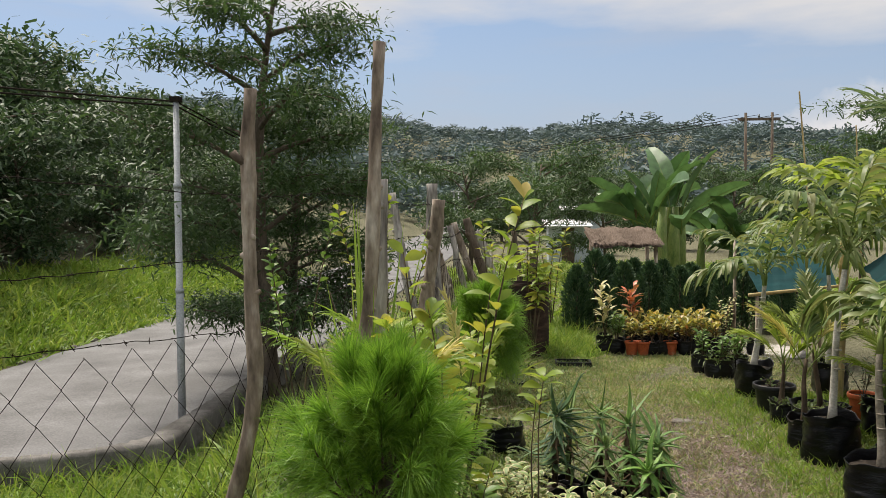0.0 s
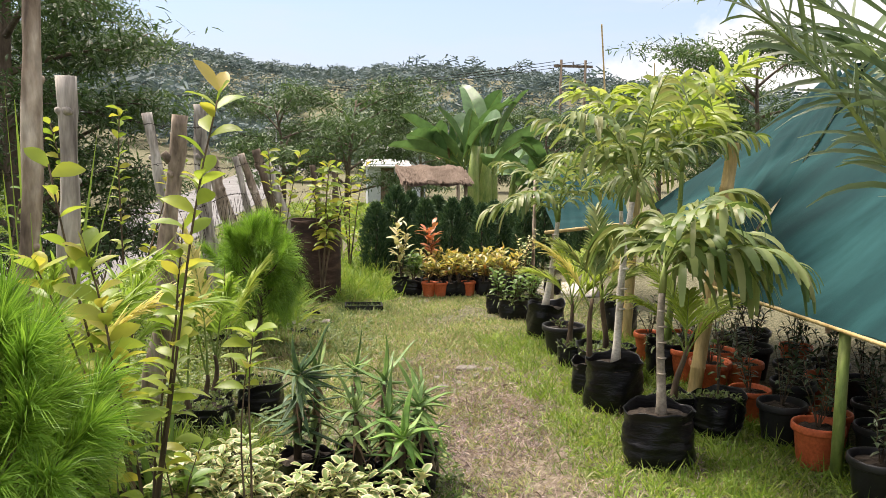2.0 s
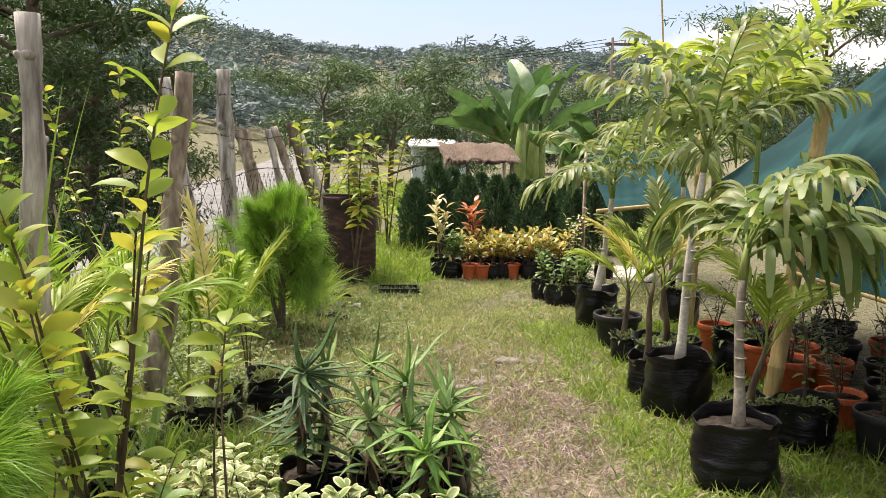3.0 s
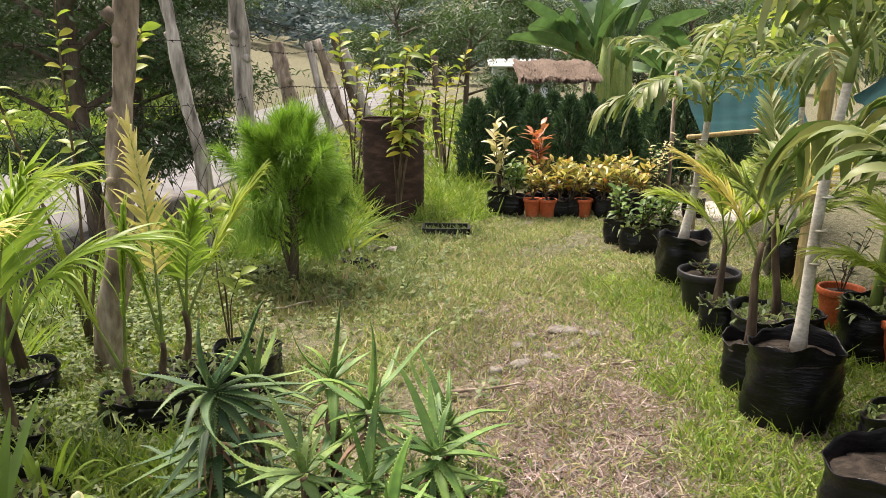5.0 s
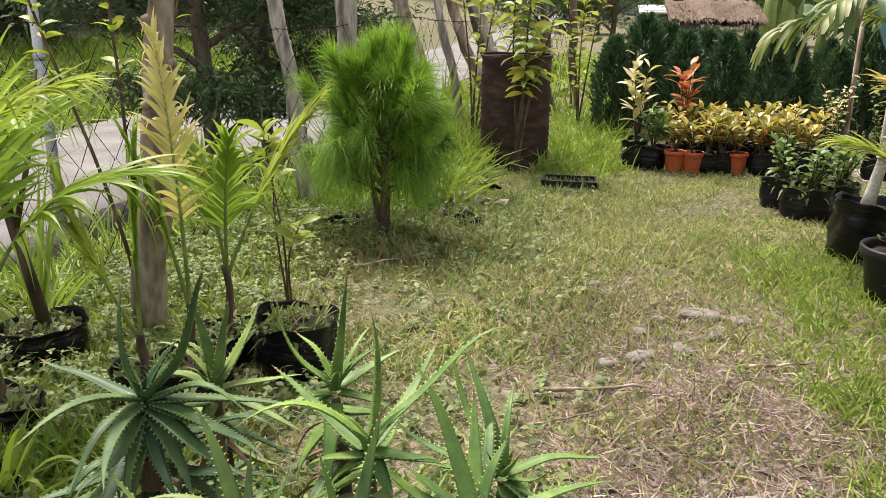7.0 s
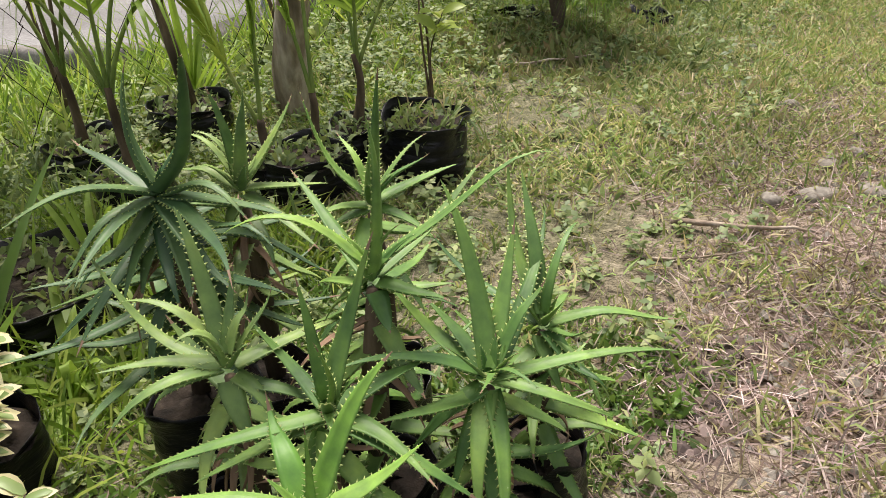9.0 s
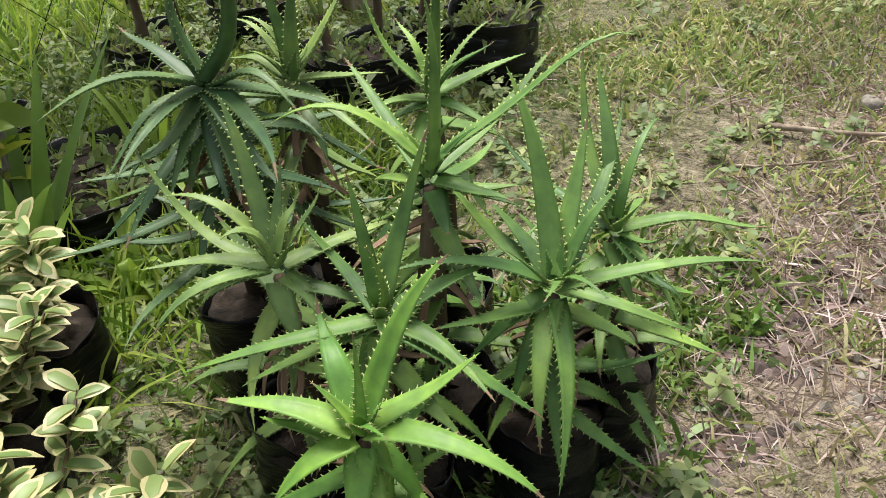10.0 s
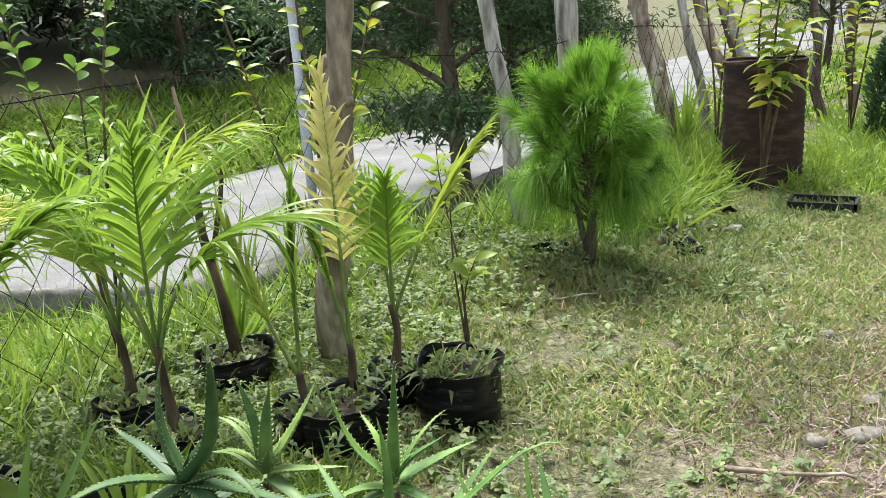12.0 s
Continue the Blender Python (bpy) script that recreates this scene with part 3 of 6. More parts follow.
def frond_geo(o, az, el, length, bend, pairs, leaf_l, leaf_w, leaf_droop, rng, vee=0.5, start=0.12, prof=(0.35, 0.9, 1.0, 0.75, 0.18), rise=0.15, rach=0.008, sweep=(0.45, 1.5)):
    """One feather leaf: a tapering rib and leaflets on both sides."""
    g = Geo()
    pts = arc(o, az, el, length, bend, 12)
    add_tube(g, pts, np.linspace(rach, rach * 0.22, 12), 6, slot=1)
    t = np.linspace(start, 0.99, pairs)
    s = np.linspace(0, 1, 12)
    p = np.stack([np.interp(t, s, pts[:, k]) for k in range(3)], -1)
    d = unit(np.stack([np.interp(t, s, np.gradient(pts[:, k])) for k in range(3)], -1))
    lev = np.array([-math.sin(az), math.cos(az), 0])
    up = unit(np.cross(d, np.broadcast_to(lev, d.shape)))
    up = np.where(up[:, 2:] < 0, -up, up)
    size = np.interp(t, [0, 0.15, 0.5, 0.8, 1], [0.55, 0.85, 1.0, 0.8, 0.45])
    for sgn in (-1, 1):
        fwd = np.interp(t, [0, 1], sweep)[:, None] + rng.normal(0, 0.22, (pairs, 1))
        dr = unit(sgn * lev + d * fwd + up * (vee + rng.normal(0, 0.26, (pairs, 1))))
        nr = unit(up + rng.normal(0, 0.45, (pairs, 3)))
        g.add(*strips(p, dr, nr, leaf_l * size * rng.uniform(0.85, 1.12, pairs), leaf_w * size ** 0.5 * rng.uniform(0.8, 1.2, pairs), prof, leaf_droop * rng.uniform(0.6, 1.4, pairs), 5, 0.14))
    return g


def trunk_pts(h, lean, rng, n=9):
    t = np.linspace(0, 1, n)
    p = np.zeros((n, 3))
    p[:, 0], p[:, 1], p[:, 2] = lean[0] * t + 0.01 * np.sin(t * 5 + rng.uniform(0, 6)), lean[1] * t + 0.01 * np.sin(t * 4), h * t
    return p


def potted_palm(at, label, r, h, trunk_h, lean, fronds, leaf, seed, trunk_mat=None, trunk_r=0.024, length=0.9, pairs=19, leaf_l=0.34, leaf_w=0.034, droop=0.55,
                el=(0.6, 1.25), bend=(1.2, 1.9), kind="bag", group="palms along the path", az0=None, azs=None, vee=0.25, prof=(0.3, 0.8, 1.0, 1.0, 0.5), shaft=0.13):
    rng = np.random.default_rng(seed)
    ob = thing("potted_palm", at, label, "palm", group)
    z0 = container(ob, kind, r, h, seed)
    tp = trunk_pts(trunk_h, lean, rng) + (0, 0, z0 - 0.02)
    rad = np.interp(np.linspace(0, 1, 9), [0, 0.12, 0.3, 1], [1.55, 1.15, 1.0, 0.72]) * trunk_r
    g = add_tube(Geo(), tp, rad, 12, 0.02, seed)
    for k in range(3, 8):   # leaf scars
        q = tp[0] + (tp[-1] - tp[0]) * (k / 8.5)
        add_tube(g, [q - (0, 0, 0.004), q, q + (0, 0, 0.004)], [trunk_r * 0.95, trunk_r * 1.08, trunk_r * 0.95], 12)
    part("trunk", g, trunk_mat or PALETRUNK, ob)
    top = tp[-1]
    dirn = unit(tp[-1] - tp[-2])
    if shaft > 0:
        part("crownshaft", add_tube(Geo(), [top - dirn * 0.03, top + dirn * shaft * 0.4, top + dirn * shaft], [trunk_r * 0.85, trunk_r * 0.8, trunk_r * 0.35], 10, 0.03, seed), GREENSTEM, ob, "smooth green crownshaft")
    for k in range(fronds):
        az = (azs[k] if azs else (az0 if az0 is not None else rng.uniform(0, 6.28)) + k * 2.4 + rng.normal(0, 0.2))
        e = el[0] + (el[1] - el[0]) * ((k + 0.5) / fronds) + rng.normal(0, 0.06)
        b = rng.uniform(*bend)
        o = top + dirn * shaft * (0.45 + 0.5 * k / fronds)
        part("frond", frond_geo(o, az, e, length * rng.uniform(0.85, 1.12), b, pairs, leaf_l, leaf_w, droop, rng, vee, 0.16, prof), [leaf, GREENSTEM], ob)
    return ob


def seedling_palm(at, label, r, h, stem_h, fronds, seed, kind="bag", leaf=None, length=0.75, group="seedling palms", spread=(0.95, 1.4), bend=(0.5, 1.2), leaf_l=0.30, leaf_w=0.015, yellow=0, azs=None, pairs=40):
    """A young coconut palm: sheathed stem and upright feather leaves."""
    rng = np.random.default_rng(seed)
    ob = thing("seedling_palm", at, label, "palm", group)
    z0 = container(ob, kind, r, h, seed) if kind else -0.02
    tp = trunk_pts(stem_h, (rng.normal(0, 0.05), rng.normal(0, 0.05)), rng, 7) + (0, 0, z0 - 0.02)
    part("stem", add_tube(Geo(), tp, np.interp(np.linspace(0, 1, 7), [0, 0.3, 1], [0.027, 0.02, 0.013]), 10, 0.06, seed), BROWNSTEM, ob, "brown fibrous sheathed stem")
    for k in range(fronds):
        az = azs[k] if azs else k * 2.4 + rng.uniform(0, 1)
        e = spread[0] + (spread[1] - spread[0]) * (k + 0.5) / fronds + rng.normal(0, 0.05)
        o = tp[-1 - min(2, k % 3)]
        m = YELLOWED if k < yellow else (leaf or COCO)
        part("frond", frond_geo(o, az, e, length * rng.uniform(0.85, 1.15), rng.uniform(*bend), pairs, leaf_l, leaf_w, 0.35, rng, 0.3, 0.30, (0.5, 1, 0.9, 0.6, 0.1), rach=0.006, sweep=(1.1, 2.6)), [m, GREENSTEM], ob,
             "yellowed dying frond" if k < yellow else "")
    return ob


def stems_and_leaves(n_stems, stem_h, spread, leaves_per, leaf_l, leaf_w, rng, origin=(0, 0, 0), stem_r=0.006, prof=(0.15, 0.8, 1.0, 0.7, 0.05), droop=0.3, start=0.35, tilt=0.5, fold=0.12, segs=4):
    """Stems, one piece each, and the leaves along them."""
    gs, gl = [], Geo()
    for k in range(n_stems):
        az = rng.uniform(0, 6.28)
        lean = spread * rng.uniform(0.3, 1.0)
        hh = stem_h * rng.uniform(0.7, 1.1)
        t = np.linspace(0, 1, 7)
        p = np.array(origin) + np.stack([math.cos(az) * lean * t ** 1.2 + rng.normal(0, 0.008, 7) * t, math.sin(az) * lean * t ** 1.2 + rng.normal(0, 0.008, 7) * t, hh * t], -1)
        gs.append(add_tube(Geo(), p, np.linspace(stem_r, stem_r * 0.4, 7), 6))
        u = np.linspace(start, 1.0, leaves_per)
        q = np.stack([np.interp(u, t, p[:, c]) for c in range(3)], -1)
        a = np.arange(leaves_per) * 2.4 + rng.uniform(0, 6)
        el = tilt + rng.normal(0, 0.2, leaves_per) + 0.3 * (u - 0.5)
        d = np.stack([np.cos(a) * np.cos(el), np.sin(a) * np.cos(el), np.sin(el)], -1)
        sc = rng.uniform(0.7, 1.1, leaves_per)
        gl.add(*strips(q, d, (0, 0, 1) + rng.normal(0, 0.2, (leaves_per, 3)), leaf_l * sc, leaf_w * sc, prof, droop * rng.uniform(0.5, 1.5, leaves_per), segs, fold))
    return gs, gl


def potted_shrub(name, at, label, category, kind, r, h, mat, seed, n_stems, stem_h, spread, leaves_per, leaf_l, leaf_w, group="", **kw):
    rng = np.random.default_rng(seed)
    ob = thing(name, at, label, category, group)
    z0 = container(ob, kind, r, h, seed) if kind else 0.0
    gs, gl = stems_and_leaves(n_stems, stem_h, spread, leaves_per, leaf_l, leaf_w, rng, (0, 0, z0 - 0.02), **kw)
    for q in gs:
        part("stem", q, BROWNSTEM, ob)
    part("foliage", gl, mat, ob)
    return ob


# palms with pale trunks in black bags beside the path
potted_palm((2.96, 5.68, 0), "slender palm with broad drooping leaflets in a big black bag", 0.18, 0.31, 0.72, (0.0, 0.03), 8, PALM, 11, leaf_l=0.32, leaf_w=0.046, length=0.72, el=(0.55, 1.3), bend=(1.2, 1.9), droop=0.75, azs=[0.1, -0.7, 0.6, 1.7, -0.2, 1.2, -1.2, 0.3], trunk_mat=GREYTRUNK)
potted_palm((3.04, 6.6, 0), "arching palm with white trunk in a wrinkled black bag", 0.17, 0.35, 1.12, (0.09, 0.02), 9, PALM, 12, length=0.88, leaf_l=0.28, leaf_w=0.036, droop=0.65, el=(0.8, 1.3), bend=(0.6, 1.2), azs=[3.1, -0.3, 0.2, 1.4, 3.7, -0.9, 4.6, 0.8, 2.0])
potted_palm((3.17, 8.72, 0), "leaning pale-trunked palm in a black bag", 0.175, 0.32, 0.85, (0.10, 0.0), 7, PALM, 13, length=0.8, leaf_l=0.26, leaf_w=0.034, droop=0.65, bend=(0.7, 1.3), azs=[3.0, 3.8, 0.3, 1.5, 2.3, -0.8, 4.7], trunk_r=0.027)
potted_palm((3.75, 7.35, 0), "tall lime-green palm with upright fronds behind the bags", 0.17, 0.30, 1.35, (0.05, 0.0), 11, PALM_LIME, 14, length=1.0, leaf_l=0.34, leaf_w=0.05, el=(0.7, 1.4), bend=(0.8, 1.4), droop=0.35, vee=0.4, trunk_mat=GREENSTEM, trunk_r=0.022)
potted_palm((2.52, 3.32, 0), "tall slim palm with dark glossy fronds in a black bag", 0.2, 0.33, 1.12, (-0.04, -0.05), 12, PALM_DARK, 15, length=0.98, leaf_l=0.34, leaf_w=0.015, el=(0.6, 1.45), bend=(0.7, 1.5), droop=0.35, vee=0.35, trunk_r=0.017,
            trunk_mat=DARKTRUNK, prof=(0.4, 0.95, 1.0, 0.8, 0.2), pairs=36, azs=[0.3, -1.3, -0.5, 5.2, 0.9, 5.7, 0.0, 1.5, -0.9, 2.6, 3.5, 2.0], shaft=0.07)
potted_palm((3.55, 3.0, 0), "palm with broad drooping fronds in a black bag", 0.2, 0.33, 1.45, (0.0, 0.0), 7, PALM_DARK, 16, length=1.0, leaf_l=0.38, leaf_w=0.06, droop=0.8, trunk_r=0.03)
potted_palm((3.95, 8.9, 0), "bushy palm standing behind the bagged row", 0.17, 0.3, 0.95, (0.0, 0.05), 7, PALM, 17, length=0.95, leaf_l=0.34)

seedling_palm((3.09, 7.68, 0), "young palm in a small black bag", 0.105, 0.2, 0.38, 6, 21, length=0.55, leaf=PALM_LIME, leaf_l=0.24)
seedling_palm((3.24, 7.3, 0), "young palm with dry brown stem in a wide black bag", 0.2, 0.26, 0.55, 6, 22, length=0.6, leaf=PALM, yellow=1, leaf_l=0.26)
seedling_palm((2.97, 6.92, 0), "thin young palm in a narrow black bag", 0.1, 0.24, 0.5, 4, 23, length=0.55, leaf=PALM, yellow=2, leaf_l=0.24)
seedling_palm((3.28, 6.2, 0), "small palm seedling in a black bag", 0.13, 0.22, 0.35, 5, 24, length=0.55, leaf=PALM_LIME, leaf_l=0.22)
potted_shrub("potted_seedling", (3.5, 6.08, 0), "thin-stemmed seedling in a black bag with weeds", "seedling", "bag", 0.15, 0.25, SHRUB, 25, 3, 0.6, 0.08, 5, 0.09, 0.03)
potted_shrub("potted_seedling", (3.14, 8.05, 0), "weeds in a rimmed black pot", "seedling", "black", 0.17, 0.26, WEED, 26, 8, 0.1, 0.12, 4, 0.06, 0.02)
for k, (x, y, s) in enumerate([(3.08, 9.58, 0.14), (3.3, 9.75, 0.13), (2.98, 9.85, 0.12)]):
    potted_shrub("potted_shrub", (x, y, 0), "leafy green shrub in a black bag", "shrub", "bag", s, 0.2, SHRUB, 30 + k, 9, 0.30, 0.22, 9, 0.09, 0.045, "shrubs at the row's end")

# orange and black pots under the shade net
for k in range(44):
    rng = np.random.default_rng(100 + k)
    row, col = k % 4, k // 4
    x = 3.82 + row * 0.30 + rng.normal(0, 0.03)
    y = 3.3 + col * 0.44 + rng.normal(0, 0.05)
    orange = rng.random() < (0.8 if row < 2 else 0.5)
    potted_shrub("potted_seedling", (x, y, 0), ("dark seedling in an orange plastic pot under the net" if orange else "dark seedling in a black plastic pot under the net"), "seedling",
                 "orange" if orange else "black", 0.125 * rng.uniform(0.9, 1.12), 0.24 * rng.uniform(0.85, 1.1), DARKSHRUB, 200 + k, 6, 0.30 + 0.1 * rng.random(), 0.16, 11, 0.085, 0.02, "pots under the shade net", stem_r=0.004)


# ---- aloes ----
def aloe_leaf(o, az, el, length, width, bend, rng, teeth=True):
    """A thick tapering leaf, hollowed above, with teeth along both margins."""
    n = 11
    pts = arc(o, az, el, length, bend, n)
    pts = pts + np.array([-math.sin(az), math.cos(az), 0.0]) * (rng.normal(0, 0.2) * length * np.linspace(0, 1, n) ** 2)[:, None]
    pts[:, 2] += rng.normal(0, 0.018) * (length / 0.2) * np.sin(np.linspace(0, 1, n) * rng.uniform(3.0, 6.0)) * np.linspace(0, 1, n)
    d = unit(np.gradient(pts, axis=0))
    side = np.broadcast_to(np.array([-math.sin(az), math.cos(az), 0.0]), d.shape)
    up = unit(np.cross(d, side))
    up = up * np.sign(up[:1, 2:] + 1e-6) if abs(up[0, 2]) > 0.05 else up
    t = np.linspace(0, 1, n)
    w = width * np.interp(t, [0, 0.12, 0.35, 0.65, 0.87, 1], [0.95, 1.02, 0.82, 0.50, 0.20, 0.02]) * 0.5
    th = w * 0.42
    ring = [side * w[:, None] + up * th[:, None] * 0.55, side * (w * 0.5)[:, None] + up * (th * 0.05)[:, None], -up * (th * 0.0)[:, None] + up * 0, -side * (w * 0.5)[:, None] + up * (th * 0.05)[:, None],
            -side * w[:, None] + up * th[:, None] * 0.55, -side * (w * 0.62)[:, None] - up * (th * 0.75)[:, None], -up * th[:, None] * 1.15, side * (w * 0.62)[:, None] - up * (th * 0.75)[:, None]]
    v = np.stack([pts + r for r in ring], 1)
    k = len(ring)
    i = np.arange(n - 1)[:, None] * k
    j = np.arange(k)[None]
    f = np.stack([i + j, i + (j + 1) % k, i + k + (j + 1) % k, i + k + j], -1).reshape(-1, 4)
    cut = (n - 2) * k if rng.random() < 0.6 else len(f)
    g = Geo().add(v, f[:cut])
    if cut < len(f):
        g.add(v.reshape(-1, 3)[-2 * k:], f[cut:] - (n - 2) * k, 2)
    if teeth:
        m = max(8, int(length / 0.0105))
        tt = np.linspace(0.06, 0.95, m)
        for sgn in (1, -1):
            def at(a):
                return np.stack([np.interp(a, t, (pts + sgn * side * w[:, None] + up * th[:, None] * 0.5)[:, c]) for c in range(3)], -1)
            a0, a1 = at(tt - 0.009), at(tt + 0.009)
            dd = np.stack([np.interp(tt, t, d[:, c]) for c in range(3)], -1)
            uu = np.stack([np.interp(tt, t, up[:, c]) for c in range(3)], -1)
            size = np.interp(tt, [0, 0.5, 1], [0.0052, 0.0048, 0.0022])[:, None]
            tip = (a0 + a1) / 2 + (sgn * side[0] + dd * 0.55) * size
            low = (a0 + a1) / 2 - uu * size * 0.45
            vv = np.stack([a0, a1, tip, low], 1).reshape(-1, 3)
            q = np.arange(m)[:, None] * 4
            g.add(vv, np.concatenate([q + [0, 1, 2], q + [1, 3, 2], q + [3, 0, 2]]), 1)
    return g


def aloe(at, heart, seed, label, leaves, skin, r=0.085, h=0.20):
    """Rosette on a bare stem. leaves: azimuth, rise (degrees), length, width and sinking bend of each large leaf; old and withered leaves hang below."""
    rng = np.random.default_rng(seed)
    ob = thing("aloe", at, label, "aloe", "aloes in bags")
    container(ob, "bag", r, h, seed)
    lean = rng.normal(0, 0.012, 2)
    part("stem", add_tube(Geo(), [(lean[0], lean[1], h * 0.8), (lean[0] * 0.6, lean[1] * 0.6, heart * 0.7), (0, 0, heart - 0.025)], [0.017, 0.019, 0.008], 9, 0.1, seed), BROWNSTEM, ob)
    for az, el, ln, w, b in leaves:
        a = radians(az)
        off = 0.010 if el < 40 else 0.005
        z = heart - 0.012 + 0.0004 * np.clip(el, -60, 60)
        part("leaf", aloe_leaf((off * math.cos(a), off * math.sin(a), z), a, radians(el), ln, w, b, rng), [skin, TOOTH, DRYLEAF], ob)
    for k in range(4):   # young leaves in the heart
        a = seed + k * 1.7
        part("leaf", aloe_leaf((0.004 * math.cos(a), 0.004 * math.sin(a), heart - 0.005), a, 1.0 + 0.12 * k, 0.085 - 0.012 * k, 0.019, 0.3, rng), [skin, TOOTH, DRYLEAF], ob)
    low = min(0.30, heart - h - 0.03)
    for k in range(13):   # old leaves down the stem
        a = k * 2.4 + rng.normal(0, 0.3) + seed
        u = k / 12
        part("leaf", aloe_leaf((0.014 * math.cos(a), 0.014 * math.sin(a), heart - 0.03 - low * u), a, rng.uniform(-0.6, 0.35) - 0.35 * u, rng.uniform(0.11, 0.20), rng.uniform(0.024, 0.036), rng.choice([-0.8, 0.3, 0.9]) * rng.uniform(0.5, 1.2), rng), [skin, TOOTH, DRYLEAF], ob)
    for k in range(7):   # withered leaves under the crown
        a = rng.uniform(0, 6.28)
        part("leaf", aloe_leaf((0, 0, heart - 0.07 - 0.02 * k), a, -0.35, rng.uniform(0.10, 0.19), 0.016, rng.uniform(0.6, 2.2), rng, False), [DRYLEAF, TOOTH, DRYLEAF], ob, "withered brown leaf")
    return ob


aloe((1.53, 5.15, 0), 0.40, 41, "bright green spiny aloe in a black bag",
     [(198, 17, 0.18, 0.040, 0.45), (49, 30, 0.15, 0.034, 0.3), (79, 56, 0.24, 0.037, -0.15), (151, 29, 0.18, 0.039, 0), (11, 25, 0.24, 0.037, 1.4), (241, -2, 0.13, 0.040, 1), (335, -41, 0.11, 0.040, 0.9), (296, -32, 0.13, 0.040, 0.75), (10, -41, 0.15, 0.037, 0.6), (103, 84, 0.12, 0.015, 0), (316, 52, 0.08, 0.013, 0.75)], ALOE_BRIGHT)
aloe((1.47, 5.28, 0), 0.45, 43, "grey-green spiny aloe in a black bag",
     [(89, 65, 0.22, 0.034, 0), (148, 74, 0.18, 0.024, 0.15), (155, 16, 0.18, 0.024, -0.45), (233, 4, 0.25, 0.030, 0.45), (232, -8, 0.19, 0.029, 0.45), (7, 0, 0.17, 0.034, 0.3), (353, -2, 0.23, 0.034, 0.75), (49, 19, 0.15, 0.037, 0.3), (0, 72, 0.11, 0.017, -0.6), (307, 32, 0.08, 0.015, 0.75), (262, -47, 0.12, 0.034, 0.6)], ALOE)
aloe((1.32, 5.26, 0), 0.49, 44, "yellowish green spiny aloe in a black bag",
     [(144, 54, 0.22, 0.029, -0.22), (184, 6, 0.26, 0.024, -0.75), (210, 14, 0.16, 0.030, 0.3), (181, 56, 0.18, 0.023, 1.4), (238, 86, 0.09, 0.028, 1.8), (246, 15, 0.18, 0.028, 1.2), (233, 6, 0.12, 0.024, 1.4), (112, 56, 0.13, 0.019, -0.3), (81, 57, 0.10, 0.019, 0), (50, 44, 0.13, 0.017, -0.45), (60, 7, 0.19, 0.030, 0.3), (314, -36, 0.10, 0.036, 0.75), (3, -22, 0.10, 0.029, 0.6)], ALOE_PALE)
aloe((1.63, 5.45, 0), 0.44, 42, "large spotted spiny aloe in a black bag",
     [(126, 51, 0.28, 0.034, -0.15), (99, 48, 0.22, 0.034, 0), (84, 25, 0.30, 0.030, -0.3), (162, 16, 0.21, 0.034, -0.15), (147, 23, 0.15, 0.029, 0), (208, 32, 0.22, 0.029, 0.75), (29, 15, 0.27, 0.029, 0.45), (350, 17, 0.19, 0.028, 1.4), (282, -28, 0.20, 0.034, 0.6), (310, -25, 0.24, 0.029, 0.45), (240, -17, 0.14, 0.034, 0.9), (264, -37, 0.16, 0.029, 0.6), (326, 49, 0.11, 0.015, 1.2), (305, 44, 0.11, 0.015, 0.75), (73, 44, 0.17, 0.024, -0.3)], ALOE)
aloe((1.46, 5.42, 0), 0.58, 45, "spiny aloe with one thick upright leaf in a black bag",
     [(20, 82, 0.24, 0.042, -0.3), (199, 52, 0.23, 0.023, 1.4), (74, 17, 0.25, 0.028, -0.15), (52, 44, 0.29, 0.021, 0.75), (152, 12, 0.24, 0.029, -0.3), (13, 0, 0.11, 0.029, 0.45), (354, 86, 0.08, 0.024, 0.9), (19, -7, 0.12, 0.024, 0.3), (329, -32, 0.07, 0.032, 0.45), (196, -26, 0.09, 0.024, 0.75), (187, -11, 0.12, 0.024, 0.6)], ALOE)
aloe((1.66, 5.58, 0), 0.46, 46, "slim-leaved spiny aloe in a black bag",
     [(28, 16, 0.20, 0.026, 0.45), (90, 80, 0.19, 0.017, 2), (125, 50, 0.24, 0.029, 0), (143, 38, 0.26, 0.026, -0.15), (158, 6, 0.28, 0.024, -0.3), (335, 13, 0.11, 0.013, -0.6), (325, -3, 0.14, 0.029, 0.9), (294, -27, 0.09, 0.034, 0.6), (336, -7, 0.17, 0.017, 0.9), (165, 7, 0.14, 0.026, 0.3)], ALOE)
aloe((1.33, 5.63, 0), 0.57, 49, "spiny aloe with pale margins in a black bag",
     [(328, 81, 0.20, 0.029, 0), (196, 42, 0.19, 0.023, -0.45), (51, 19, 0.15, 0.030, 0.15), (64, 46, 0.15, 0.013, 0.75), (159, 58, 0.14, 0.017, 0.9), (229, 7, 0.11, 0.024, 0.3), (16, 49, 0.11, 0.024, 0.45), (241, -9, 0.09, 0.024, 0.45), (353, 1, 0.12, 0.026, 0.45)], ALOE)
aloe((1.14, 5.53, 0), 0.60, 48, "light green spiny aloe in a black bag",
     [(350, 77, 0.18, 0.030, -0.15), (144, 82, 0.15, 0.026, 0), (55, 43, 0.17, 0.029, -0.3), (195, 26, 0.11, 0.029, 0.45), (166, 83, 0.11, 0.017, 1.5), (14, 18, 0.15, 0.023, 0.45), (345, -2, 0.19, 0.026, 0.45), (181, 53, 0.14, 0.017, 0.9), (340, -5, 0.07, 0.024, 0.45), (255, -46, 0.08, 0.032, 0.6)], ALOE_PALE)
